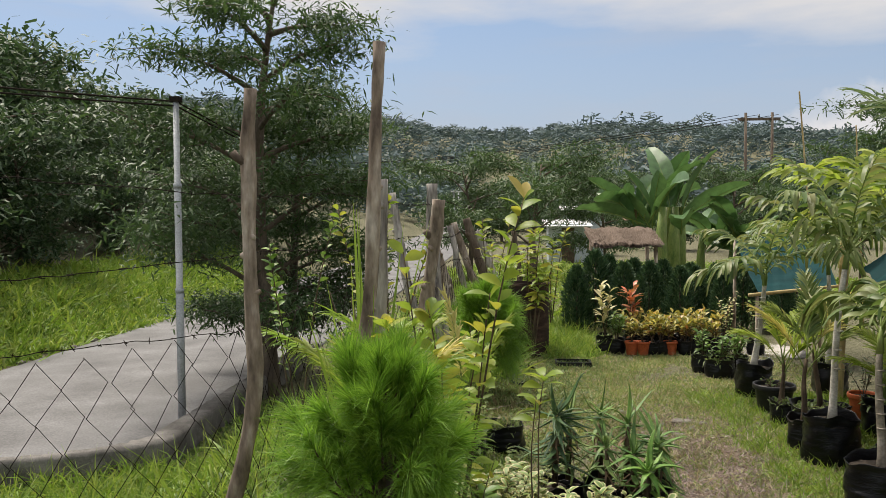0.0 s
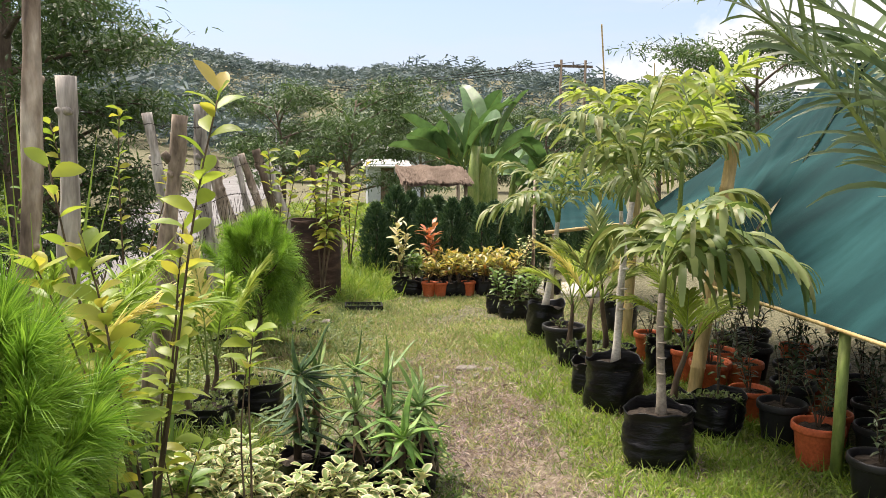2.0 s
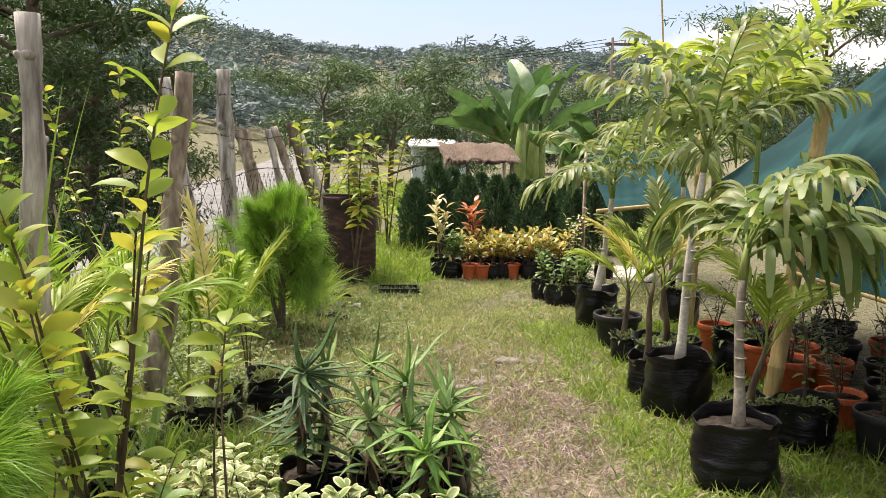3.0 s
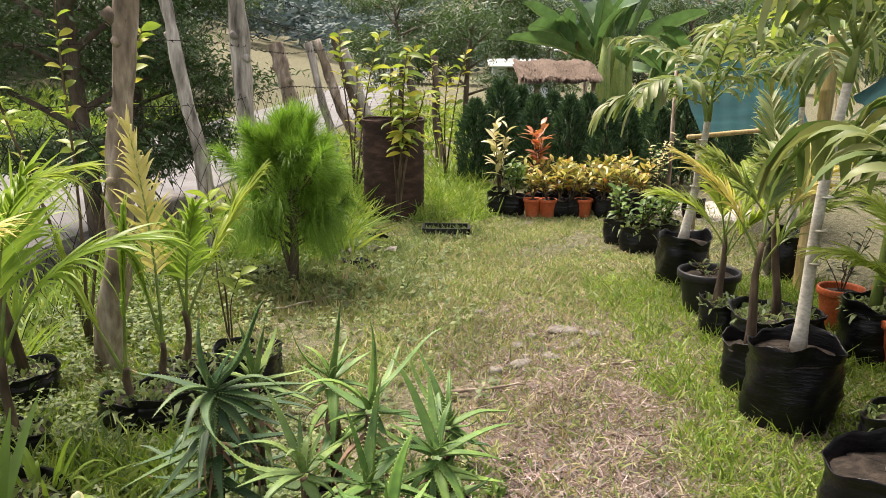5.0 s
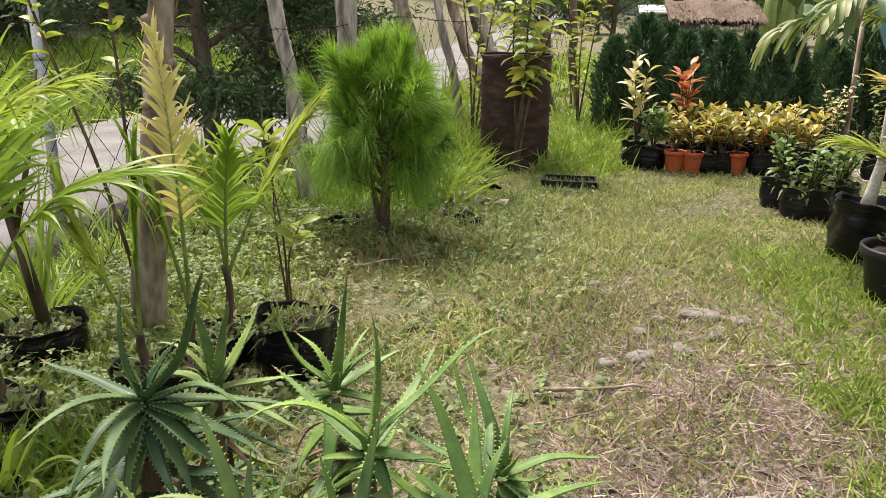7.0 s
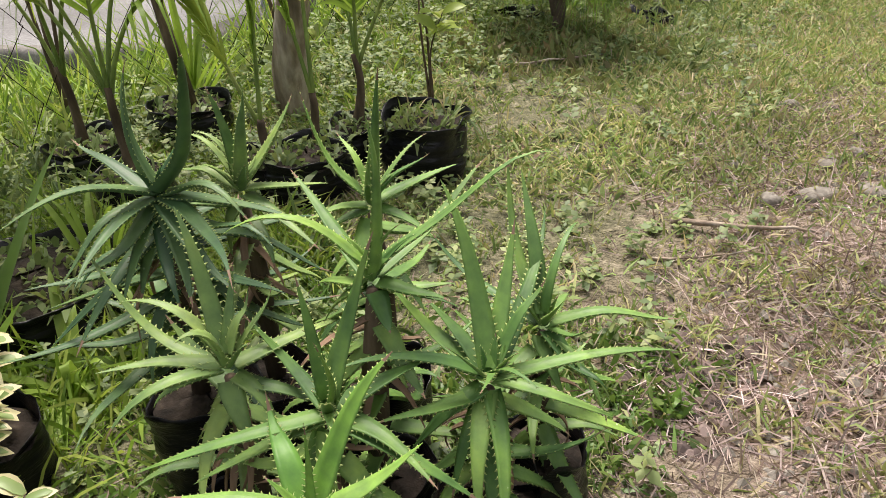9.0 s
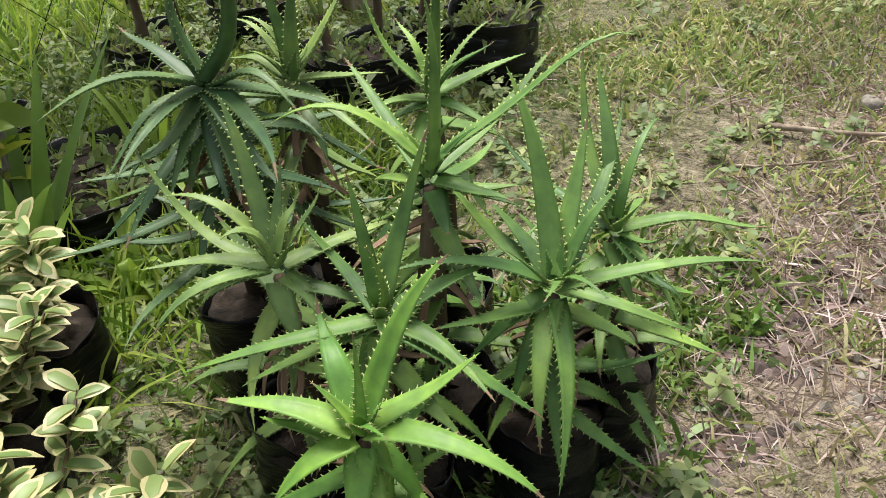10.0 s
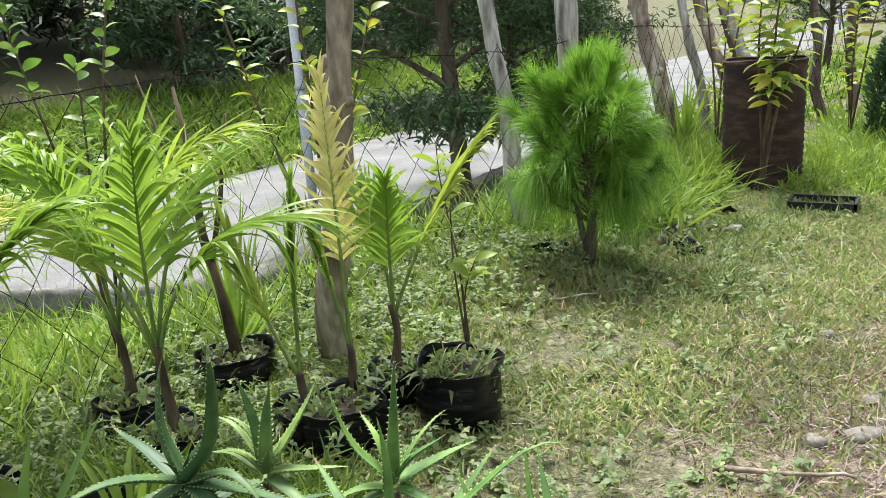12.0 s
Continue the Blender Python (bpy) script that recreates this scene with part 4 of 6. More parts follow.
dark = aloe((1.06, 5.43, 0), 0.62, 47, "dark green tall-stemmed aloe with long level leaves in a black bag",
            [(15, 52, 0.27, 0.054, -0.25), (219, 70, 0.19, 0.042, -0.75), (254, 28, 0.24, 0.028, 0.75), (269, 6, 0.23, 0.029, 0.45), (172, 5, 0.23, 0.030, -0.45), (256, -1, 0.19, 0.028, 0.45), (277, -16, 0.21, 0.029, 0.3), (279, -27, 0.18, 0.026, 0.3), (343, 10, 0.34, 0.029, 0.45), (346, 3, 0.27, 0.029, 0.3), (359, 11, 0.28, 0.028, 0.3), (3, 19, 0.20, 0.026, 0.45), (50, 68, 0.10, 0.024, 0.75), (330, -3, 0.26, 0.034, 0.45), (329, -25, 0.19, 0.034, 0.3), (308, -37, 0.19, 0.029, 0.3)], ALOE_DARK, 0.1, 0.22)
rng = np.random.default_rng(470)
for k in range(16):   # long level leaves down the stem of the dark aloe
    a = (3.9 if k % 2 else 0.3) + rng.normal(0, 0.75)
    part("leaf", aloe_leaf((0.014 * math.cos(a), 0.014 * math.sin(a), 0.32 + 0.016 * k), a, rng.uniform(-0.4, 0.0), rng.uniform(0.20, 0.30), 0.034, rng.uniform(-0.5, 0.4), rng), [ALOE_DARK, TOOTH, DRYLEAF], dark)


# ---- pines with long soft needles ----
def needle_pine(at, label, top, radius, low, tips, per, seed, needle=0.16):
    rng = np.random.default_rng(seed)
    ob = thing("young_pine", at, label, "pine tree")
    h = top - 0.12
    tp = np.stack([0.02 * np.sin(np.linspace(0, 3, 7)), 0.015 * np.cos(np.linspace(0, 4, 7)), np.linspace(-0.03, h, 7)], -1)
    part("trunk", add_tube(Geo(), tp, np.linspace(0.034, 0.010, 7), 9, 0.05, seed), BARK, ob)
    part("trunk_fork", add_tube(Geo(), [(-0.01, 0, 0.10), (-0.05, 0.01, 0.24), (-0.09, 0.02, 0.45), (-0.10, 0.02, h * 0.7)], [0.02, 0.018, 0.014, 0.006], 8, 0.05, seed + 1), BARK, ob)
    gn = Geo()
    for k in range(tips):
        u = (k + 0.5) / tips
        z0 = low + (h - low) * u * 0.85
        az = k * 2.399 + rng.normal(0, 0.2)
        el = rng.uniform(0.15, 0.8) + 0.5 * u
        env = radius * math.sqrt(max(0.05, 1 - ((u - 0.3) / 0.75) ** 2))
        ln = max(0.08, env * rng.uniform(0.5, 1.05) - 0.03)
        p = arc((0, 0, z0), az, el, ln, -0.5, 6)
        part("branch", add_tube(Geo(), p, np.linspace(0.007, 0.003, 6), 5), BROWNSTEM, ob)
        t = 0.55 + 0.45 * rng.uniform(0, 1.0, per)
        q = np.stack([np.interp(t, np.linspace(0, 1, 6), p[:, c]) for c in range(3)], -1)
        ax = unit(p[-1] - p[-3])
        d = unit(rand_dirs(per, rng) * 0.7 + ax * (0.75 + 0.4 * t[:, None]) * (0.5 + u))
        gn.add(*strips(q, d, rand_dirs(per, rng), needle * rng.uniform(0.7, 1.15, per), 0.0030, (1, 0.9, 0.25), rng.uniform(0.15, 0.6, per) + 0.9 * max(0.0, 0.6 - u), 2))
    part("foliage", gn, NEEDLE, ob, "long soft bright green needles")
    return ob


needle_pine((0.30, 3.92, 0), "bushy young pine with long bright needles", 1.30, 0.56, 0.16, 92, 420, 51, 0.19)
needle_pine((0.60, 8.53, 0), "round-crowned young pine with a bare trunk", 1.05, 0.58, 0.24, 72, 400, 52, 0.20)


# ---- saplings and shrubs on the fence side ----
def sapling(at, label, top_points, leaf_l, leaf_w, mat, seed, flush=0, per=16, stem_r=0.008, start=0.4, name="sapling", prof=(0.15, 0.7, 1.0, 0.92, 0.6, 0.04), tilt=0.45):
    """Stems that lead from one foot to the given tops, with leaves set round them."""
    rng = np.random.default_rng(seed)
    ob = thing(name, at, label, "sapling")
    gl, gf = Geo(), Geo()
    for k, tpnt in enumerate(top_points):
        e = np.array(tpnt, float) - np.array(at, float)
        t = np.linspace(0, 1, 9)
        p = np.stack([e[0] * t ** 1.3, e[1] * t ** 1.3, e[2] * t - 0.03], -1) + np.stack([0.02 * np.sin(t * 6 + k), 0.02 * np.sin(t * 5 + 2 * k), 0 * t], -1) * t[:, None]
        part("stem", add_tube(Geo(), p, np.linspace(stem_r, stem_r * 0.35, 9), 7), BROWNSTEM, ob)
        u = start + (1 - start) * np.sort(rng.random(per)) ** 0.8
        q = np.stack([np.interp(u, t, p[:, c]) for c in range(3)], -1)
        a = np.arange(per) * 2.4 + rng.uniform(0, 6)
        el = tilt + rng.normal(0, 0.15, per) + 0.5 * (u - 0.5)
        d = np.stack([np.cos(a) * np.cos(el), np.sin(a) * np.cos(el), np.sin(el)], -1)
        sc = rng.uniform(0.75, 1.1, per) * np.interp(u, [start, 1], [0.9, 1.0])
        nf = per - (flush if k == 0 else 0)
        nr = (0, 0, 1) + rng.normal(0, 0.5, (per, 3))
        gl.add(*strips(q[:nf], d[:nf], nr[:nf], (leaf_l * sc)[:nf], (leaf_w * sc)[:nf], prof, 0.35, 5, 0.12))
        if nf < per:
            gf.add(*strips(q[nf:], d[nf:], nr[nf:], (leaf_l * sc)[nf:], (leaf_w * sc)[nf:], prof, 0.25, 5, 0.12))
    part("foliage", gl, mat, ob)
    if flush:
        part("young_foliage", gf, FLUSH, ob, "fresh orange tip leaves")
    return ob


sapling((0.52, 4.75, 0), "tall sapling with yellow-green oval leaves", [(0.86, 4.45, 1.86), (0.30, 4.45, 1.62), (0.62, 4.9, 1.2), (0.42, 4.4, 1.4), (0.2, 4.62, 1.3), (0.72, 4.6, 1.42), (0.5, 4.4, 1.15)], 0.155, 0.056, SAPLING, 61, 2, 27, 0.008, 0.4, tilt=0.55)
sapling((0.90, 4.60, 0), "slim sapling with a whorl of light green leaves", [(0.95, 4.53, 1.06), (0.90, 4.58, 0.94)], 0.15, 0.052, SAPLING, 62, 0, 9, 0.006, 0.86, tilt=0.3)
sapling((0.62, 4.78, 0), "low seedling with pale green pointed leaves", [(0.60, 4.7, 0.70), (0.7, 4.85, 0.55)], 0.14, 0.05, SAPLING, 63, 0, 9, 0.005, 0.55)
sapling((0.48, 4.55, 0), "low seedling with broad pale leaves", [(0.5, 4.5, 0.66)], 0.16, 0.06, SAPLING, 64, 0, 8, 0.006, 0.55)
for k, (x, y, top) in enumerate([(0.30, 5.02, 0.46), (0.62, 4.92, 0.40), (0.14, 5.2, 0.52), (0.80, 4.62, 0.34), (0.25, 5.45, 0.5)]):
    sapling((x, y, 0), "low broad-leaved green seedling among the shrubs", [(x + 0.05, y - 0.04, top), (x - 0.07, y + 0.05, top * 0.8)], 0.15, 0.06, BROADLEAF if k % 2 else SAPLING, 640 + k, 0, 10, 0.006, 0.5, tilt=0.4)
sapling((-0.2, 7.35, 0), "thin tree sapling with small light leaves by the fence", [(-0.15, 7.3, 1.95), (-0.55, 7.1, 1.85), (0.15, 7.4, 1.6)], 0.12, 0.042, SAPLING, 65, 0, 34, 0.010, 0.5)
sapling((-0.75, 6.6, 0), "thin bushy sapling beside the fence", [(-0.9, 6.5, 1.6), (-0.5, 6.7, 1.75), (-1.0, 6.8, 1.3)], 0.11, 0.04, BROADLEAF, 66, 0, 34, 0.009, 0.45)
sapling((0.55, 7.26, 0.0), "slim seedling with a few light leaves in the weeds", [(0.51, 7.22, 0.92), (0.62, 7.2, 0.46), (0.47, 7.27, 0.80)], 0.15, 0.055, PALM_LIME, 67, 0, 9, 0.006, 0.75)
sapling((1.12, 10.62, 0), "young tree with bright leaves beside the drum", [(1.22, 10.65, 1.55), (1.05, 10.7, 1.4), (1.35, 10.6, 1.2), (1.18, 10.5, 1.05)], 0.2, 0.058, SAPLING, 68, 0, 30, 0.014, 0.6, tilt=0.0)
sapling((0.6, 11.6, 0), "leafy sapling behind the drum", [(0.5, 11.5, 1.75), (0.85, 11.7, 1.7), (1.2, 11.9, 1.6), (0.6, 11.9, 1.4)], 0.18, 0.055, SAPLING, 69, 0, 26, 0.012, 0.35)
sapling((1.5, 13.2, 0), "bushy sapling with light green leaves", [(1.3, 13.2, 1.7), (1.75, 13.3, 1.65), (1.5, 13.0, 1.4)], 0.17, 0.055, SAPLING, 70, 0, 30, 0.012, 0.3)


def strap_plant(at, label, n, length, width, mat, seed, el=(0.5, 1.4), bend=(0.6, 1.6)):
    rng = np.random.default_rng(seed)
    ob = thing("strap_leaf_plant", at, label, "plant")
    for k in range(n):
        a, e = rng.uniform(0, 6.28), rng.uniform(*el)
        d = (math.cos(a) * math.cos(e), math.sin(a) * math.cos(e), math.sin(e))
        part("leaf", Geo().add(*strips(rng.normal(0, 0.012, 3) * (1, 1, 0), d, (0, 0, 1) + rng.normal(0, 0.1, 3), length * rng.uniform(0.6, 1.1), width * rng.uniform(0.75, 1.1), (0.7, 1, 0.9, 0.6, 0.08), rng.uniform(*bend) * 0.6, 8, 0.15)), mat, ob)
    return ob


strap_plant((0.50, 5.0, 0), "clump of long arching strap leaves", 16, 0.62, 0.035, SHRUB, 71)
strap_plant((0.62, 5.45, 0), "clump of pale arching strap leaves", 12, 0.5, 0.03, TALLGRASS, 72)
strap_plant((0.42, 5.35, 0), "clump of upright strap leaves", 14, 0.7, 0.04, SHRUB, 73, (0.9, 1.45), (0.2, 0.8))
strap_plant((0.18, 5.1, 0), "clump of bright arching grass leaves", 26, 0.75, 0.024, TALLGRASS, 171, (0.8, 1.45), (0.5, 1.3))
strap_plant((0.40, 5.75, 0), "clump of bright long grass leaves", 24, 0.6, 0.022, TALLGRASS, 172, (0.7, 1.45), (0.5, 1.3))
strap_plant((0.36, 4.85, 0), "clump of light green strap leaves", 18, 0.6, 0.036, SAPLING, 173, (0.7, 1.4), (0.5, 1.3))
strap_plant((0.25, 11.9, 0), "tall reedy grass clump by the posts", 40, 1.2, 0.028, TALLGRASS, 74, (1.0, 1.5), (0.3, 0.9))
strap_plant((-0.15, 11.3, 0), "tall reedy grass clump among the posts", 36, 1.1, 0.028, TALLGRASS, 75, (1.0, 1.5), (0.3, 0.9))
strap_plant((0.02, 5.15, 0), "tall reed grass beside the fence post", 14, 2.3, 0.03, TALLGRASS, 76, (1.35, 1.52), (0.1, 0.5))
strap_plant((-0.35, 6.9, 0), "tall grass clump in front of the fence", 30, 0.95, 0.02, TALLGRASS, 77, (0.9, 1.5), (0.3, 0.9))
strap_plant((-0.2, 10.2, 0), "tall grass clump below the posts", 34, 0.9, 0.022, TALLGRASS, 78, (0.9, 1.5), (0.3, 0.9))


def variegated(at, label, seed, n=9, h=0.36, spread=0.2):
    """Small leaves, each with a green middle laid on a cream blade."""
    rng = np.random.default_rng(seed)
    ob = thing("variegated_shrub", at, label, "shrub", "variegated shrubs")
    container(ob, "bag", 0.1, 0.16, seed)
    gc, gg = Geo(), Geo()
    for k in range(n):
        az, lean, hh = rng.uniform(0, 6.28), spread * rng.uniform(0.3, 1), h * rng.uniform(0.7, 1.1)
        t = np.linspace(0, 1, 6)
        p = np.stack([math.cos(az) * lean * t, math.sin(az) * lean * t, 0.12 + (hh - 0.12) * t], -1)
        part("stem", add_tube(Geo(), p, np.linspace(0.004, 0.002, 6), 5), BROWNSTEM, ob)
        m = 15
        u = np.linspace(0.4, 1, m)
        q = np.stack([np.interp(u, t, p[:, c]) for c in range(3)], -1)
        a = np.arange(m) * 2.4 + rng.uniform(0, 6)
        e = 0.5 + rng.normal(0, 0.25, m)
        d = np.stack([np.cos(a) * np.cos(e), np.sin(a) * np.cos(e), np.sin(e)], -1)
        nr = (0, 0, 1) + rng.normal(0, 0.2, (m, 3))
        ln = 0.074 * rng.uniform(0.7, 1.15, m)
        gc.add(*strips(q, d, nr, ln, ln * 0.46, (0.2, 0.85, 1.0, 0.75, 0.08), 0.3, 5, 0.14))
        gg.add(*strips(q + (0, 0, 0.0028), d, nr, ln * 0.86, ln * 0.29, (0.4, 0.9, 0.7, 0.95, 0.1), 0.3, 5, 0.14))
    part("leaf_margin", gc, CREAM, ob, "cream leaf blades")
    part("leaf_centre", gg, VARGREEN, ob, "green middles of the leaves")


for k, (x, y, h) in enumerate([(0.80, 5.02, 0.40), (0.98, 4.82, 0.36), (1.15, 4.88, 0.34), (1.31, 4.80, 0.36), (1.45, 4.84, 0.30), (0.86, 4.78, 0.34), (1.22, 4.68, 0.32), (0.72, 5.2, 0.36), (0.92, 4.95, 0.38), (0.68, 4.98, 0.36)]):
    variegated((x, y, 0), "cream and green variegated shrub in a black bag", 80 + k, 12, h * 1.05)

# coconut seedlings in black bags by the fence
def coconut_frond(o, az, el, length, bend, rng, leaf_l=0.36, start=0.34, pairs=30, splay=(0.62, 0.16), leaf_w=0.021, droop=0.55):
    """A young coconut leaf: long stalk, then pleated leaflets that open like a fan and part at their tips."""
    blades = []
    pts = arc(o, az, el, length, bend, 14)
    rib = add_tube(Geo(), pts, np.linspace(0.008, 0.002, 14), 6)
    s, t = np.linspace(0, 1, 14), np.linspace(start, 0.985, pairs)
    p = np.stack([np.interp(t, s, pts[:, k]) for k in range(3)], -1)
    d = unit(np.stack([np.interp(t, s, np.gradient(pts[:, k])) for k in range(3)], -1))
    lev = np.array([-math.sin(az), math.cos(az), 0.0])
    up = unit(np.cross(d, np.broadcast_to(lev, d.shape)))
    a = np.interp(t, [start, 1], splay)[:, None]
    size = np.interp(t, [start, start + 0.15, 0.75, 1], [0.8, 1.0, 0.85, 0.5])
    for sgn in (-1, 1):
        aa = a + rng.normal(0, 0.05, (pairs, 1))
        dr = unit(d * np.cos(aa) + sgn * lev * np.sin(aa) + up * rng.normal(0.05, 0.07, (pairs, 1)))
        pleat = np.where(np.arange(pairs) % 2, 0.6, -0.6)[:, None]
        nr = unit(up + lev * pleat + rng.normal(0, 0.12, (pairs, 3)))
        ll, bb = leaf_l * size * rng.uniform(0.85, 1.12, pairs), droop * rng.uniform(0.2, 1.9, pairs)
        blades += [Geo().add(*strips(p[k], dr[k], nr[k], ll[k], leaf_w * size[k] ** 0.5, (0.7, 1.0, 0.85, 0.6, 0.3, 0.06), bb[k], 6, 0.12)) for k in range(pairs)]
    return rib, blades


def coconut_seedling(at, label, r, h, stem_h, lean, fronds, seed):
    """Bag, slim sheathed stem and a few fan-like fronds given as (azimuth, rise, length, bend, leaflet, splay, material)."""
    rng = np.random.default_rng(seed)
    ob = thing("coconut_seedling", at, label, "palm", "coconut seedlings")
    z0 = container(ob, "bag", r, h, seed)
    tp = trunk_pts(stem_h, lean, rng, 7) + (0, 0, z0 - 0.02)
    part("stem", add_tube(Geo(), tp, np.interp(np.linspace(0, 1, 7), [0, 0.3, 1], [0.024, 0.017, 0.012]), 10, 0.08, seed), BROWNSTEM, ob, "brown fibrous sheathed stem")
    for az, el, ll, bend, leaflet, splay, mat in fronds:
        rib, blades = coconut_frond(tp[-2], az, el, ll, bend, rng, leaflet, splay=splay)
        frond = part("frond", rib, GREENSTEM, ob, "pale yellowed frond" if mat is YELLOWED else "")
        for blade in blades:
            part("leaflet", blade, mat, frond)
    return ob


WIDE, HALF, SHUT = (0.75, 0.2), (0.45, 0.14), (0.12, 0.05)
coconut_seedling((0.06, 6.18, 0), "young coconut palm with a broad fan of bright fronds", 0.12, 0.12, 0.32, (0.0, 0.0), [(-0.55, 1.53, 0.80, 0.75, 0.44, WIDE, COCO), (3.9, 1.42, 0.95, 0.9, 0.42, WIDE, COCO), (0.35, 1.32, 0.80, 1.5, 0.36, WIDE, COCO), (3.3, 1.2, 0.9, 1.2, 0.34, HALF, PALM_LIME), (1.6, 1.4, 0.9, 1.2, 0.36, WIDE, COCO)], 91)
coconut_seedling((-0.28, 6.3, 0), "young coconut palm leaning over the fence in a black bag", 0.13, 0.12, 0.30, (-0.03, 0.0), [(3.6, 1.35, 0.9, 1.1, 0.38, WIDE, COCO), (0.2, 1.4, 1.0, 1.2, 0.38, WIDE, PALM_LIME), (5.3, 1.45, 0.9, 0.9, 0.38, WIDE, COCO)], 92)
coconut_seedling((-0.12, 5.62, 0), "coconut palm with yellow-green upright fronds in a black bag", 0.14, 0.16, 0.25, (0.0, 0.0), [(-1.0, 1.5, 0.85, 0.4, 0.36, WIDE, COCO), (0.4, 1.35, 0.8, 0.9, 0.34, HALF, COCO)], 97)
coconut_seedling((0.38, 6.46, 0), "narrow coconut seedling with a closed spear leaf", 0.11, 0.13, 0.16, (0.0, 0.0), [(0.5, 1.52, 0.66, 0.05, 0.26, SHUT, COCO), (3.5, 1.15, 0.6, -0.2, 0.22, HALF, PALM_LIME)], 94)
coconut_seedling((0.46, 6.62, 0), "tall coconut seedling with one pale yellowed frond", 0.11, 0.12, 0.22, (0.0, 0.0), [(2.3, 1.56, 0.95, 0.5, 0.24, WIDE, YELLOWED), (3.4, 1.4, 0.62, 0.2, 0.2, SHUT, COCO)], 95)
coconut_seedling((0.48, 6.86, 0), "small coconut seedling with a bright arching frond", 0.11, 0.12, 0.28, (0.0, 0.0), [(-0.9, 1.48, 0.58, 0.6, 0.34, WIDE, COCO), (0.5, 1.2, 0.72, 0.3, 0.30, HALF, PALM_LIME), (2.6, 1.4, 0.5, 0.5, 0.28, HALF, COCO)], 96)
ob = thing("bare_sapling", (-0.20, 6.72, 0), "bare brown woody stem in a black bag", "sapling")
container(ob, "bag", 0.14, 0.13, 93)
part("stem", add_tube(Geo(), [(0.02, 0, 0.1), (-0.03, 0.0, 0.35), (-0.10, 0.02, 0.6), (-0.12, 0.04, 0.85), (-0.17, 0.05, 1.15)], [0.026, 0.023, 0.018, 0.013, 0.006], 9, 0.08, 93), BROWNSTEM, ob)
part("branch", add_tube(Geo(), [(-0.06, 0.01, 0.48), (0.02, 0.03, 0.75), (0.10, 0.03, 1.05)], [0.012, 0.009, 0.004], 7, 0.06, 94), BROWNSTEM, ob)
part("branch", add_tube(Geo(), [(-0.11, 0.03, 0.72), (-0.25, 0.03, 0.92), (-0.33, 0.02, 1.2)], [0.010, 0.007, 0.003], 7, 0.06, 95), BROWNSTEM, ob)
seedling_palm((0.05, 5.35, 0), "young lime-green palm among the shrubs", 0.14, 0.22, 0.35, 5, 192, leaf=PALM_LIME, leaf_l=0.26, length=0.7, bend=(0.5, 1.2), yellow=1)
ob = thing("grow_bag", (0.77, 6.82, 0), "square black bag with a few weeds", "grow bag")
container(ob, "bag", 0.15, 0.2, 97)
part("weed_tuft", Geo().add(*strips(np.random.default_rng(7).uniform(-0.1, 0.1, (40, 3)) * (1, 1, 0) + (0, 0, 0.18), rand_dirs(40, np.random.default_rng(8), 2.0), (0, 1, 0), 0.12, 0.006, (1, 0.9, 0.1), 0.4, 3)), GRASS, ob)
ob = thing("grow_bag", (0.34, 5.62, 0), "wide sagging black bag overgrown with weeds", "grow bag")
container(ob, "bag", 0.2, 0.16, 99)
ob = thing("grow_bag", (0.50, 6.50, 0), "sagging black bag with grass", "grow bag")
container(ob, "bag", 0.13, 0.15, 98)


# ---- crotons ----
def croton(at, label, kind, seed, mat, r=0.11, h=0.19, top=0.34, n=6, leaf_l=0.15, leaf_w=0.05, per=12):
    return potted_shrub("croton", at, label, "croton", kind, r, h, mat, seed, n, top, 0.14, per, leaf_l, leaf_w, "potted crotons", tilt=0.6, start=0.4)


for k in range(26):
    rng = np.random.default_rng(300 + k)
    col, row = k % 9, k // 9
    x, y = 2.38 + col * 0.125 + rng.normal(0, 0.02) + 0.06 * row, 11.02 + row * 0.27 + rng.normal(0, 0.03)
    orange = row == 0 and col in (0, 1, 4)
    croton((x, y, 0), "yellow-leaved croton in an orange pot" if orange else "yellow-leaved croton in a black bag", "orange" if orange else "bag", 320 + k, CROTON, 0.085, 0.17, 0.30 + 0.06 * rng.random(), 4, 0.13, 0.042, 10)
croton((2.06, 11.15, 0), "tall cream and red croton in a black bag", "bag", 350, CREAM, 0.11, 0.22, 0.72, 5, 0.2, 0.06, 9)
croton((2.48, 11.6, 0), "tall red-leaved croton in a black bag", "bag", 351, CROTONRED, 0.11, 0.22, 0.72, 5, 0.2, 0.06, 9)
croton((2.2, 11.1, 0), "low green croton in a black bag", "bag", 352, SHRUB, 0.1, 0.18, 0.34, 6, 0.12, 0.045)
for k, (x, y) in enumerate([(3.55, 11.2), (3.75, 11.6), (3.9, 11.0)]):
    potted_shrub("potted_shrub", (x, y, 0), "slim pale-leaved shrub in a black bag", "shrub", "bag", 0.1, 0.18, CREAM if k == 0 else SHRUB, 360 + k, 5, 0.6, 0.2, 12, 0.07, 0.035)


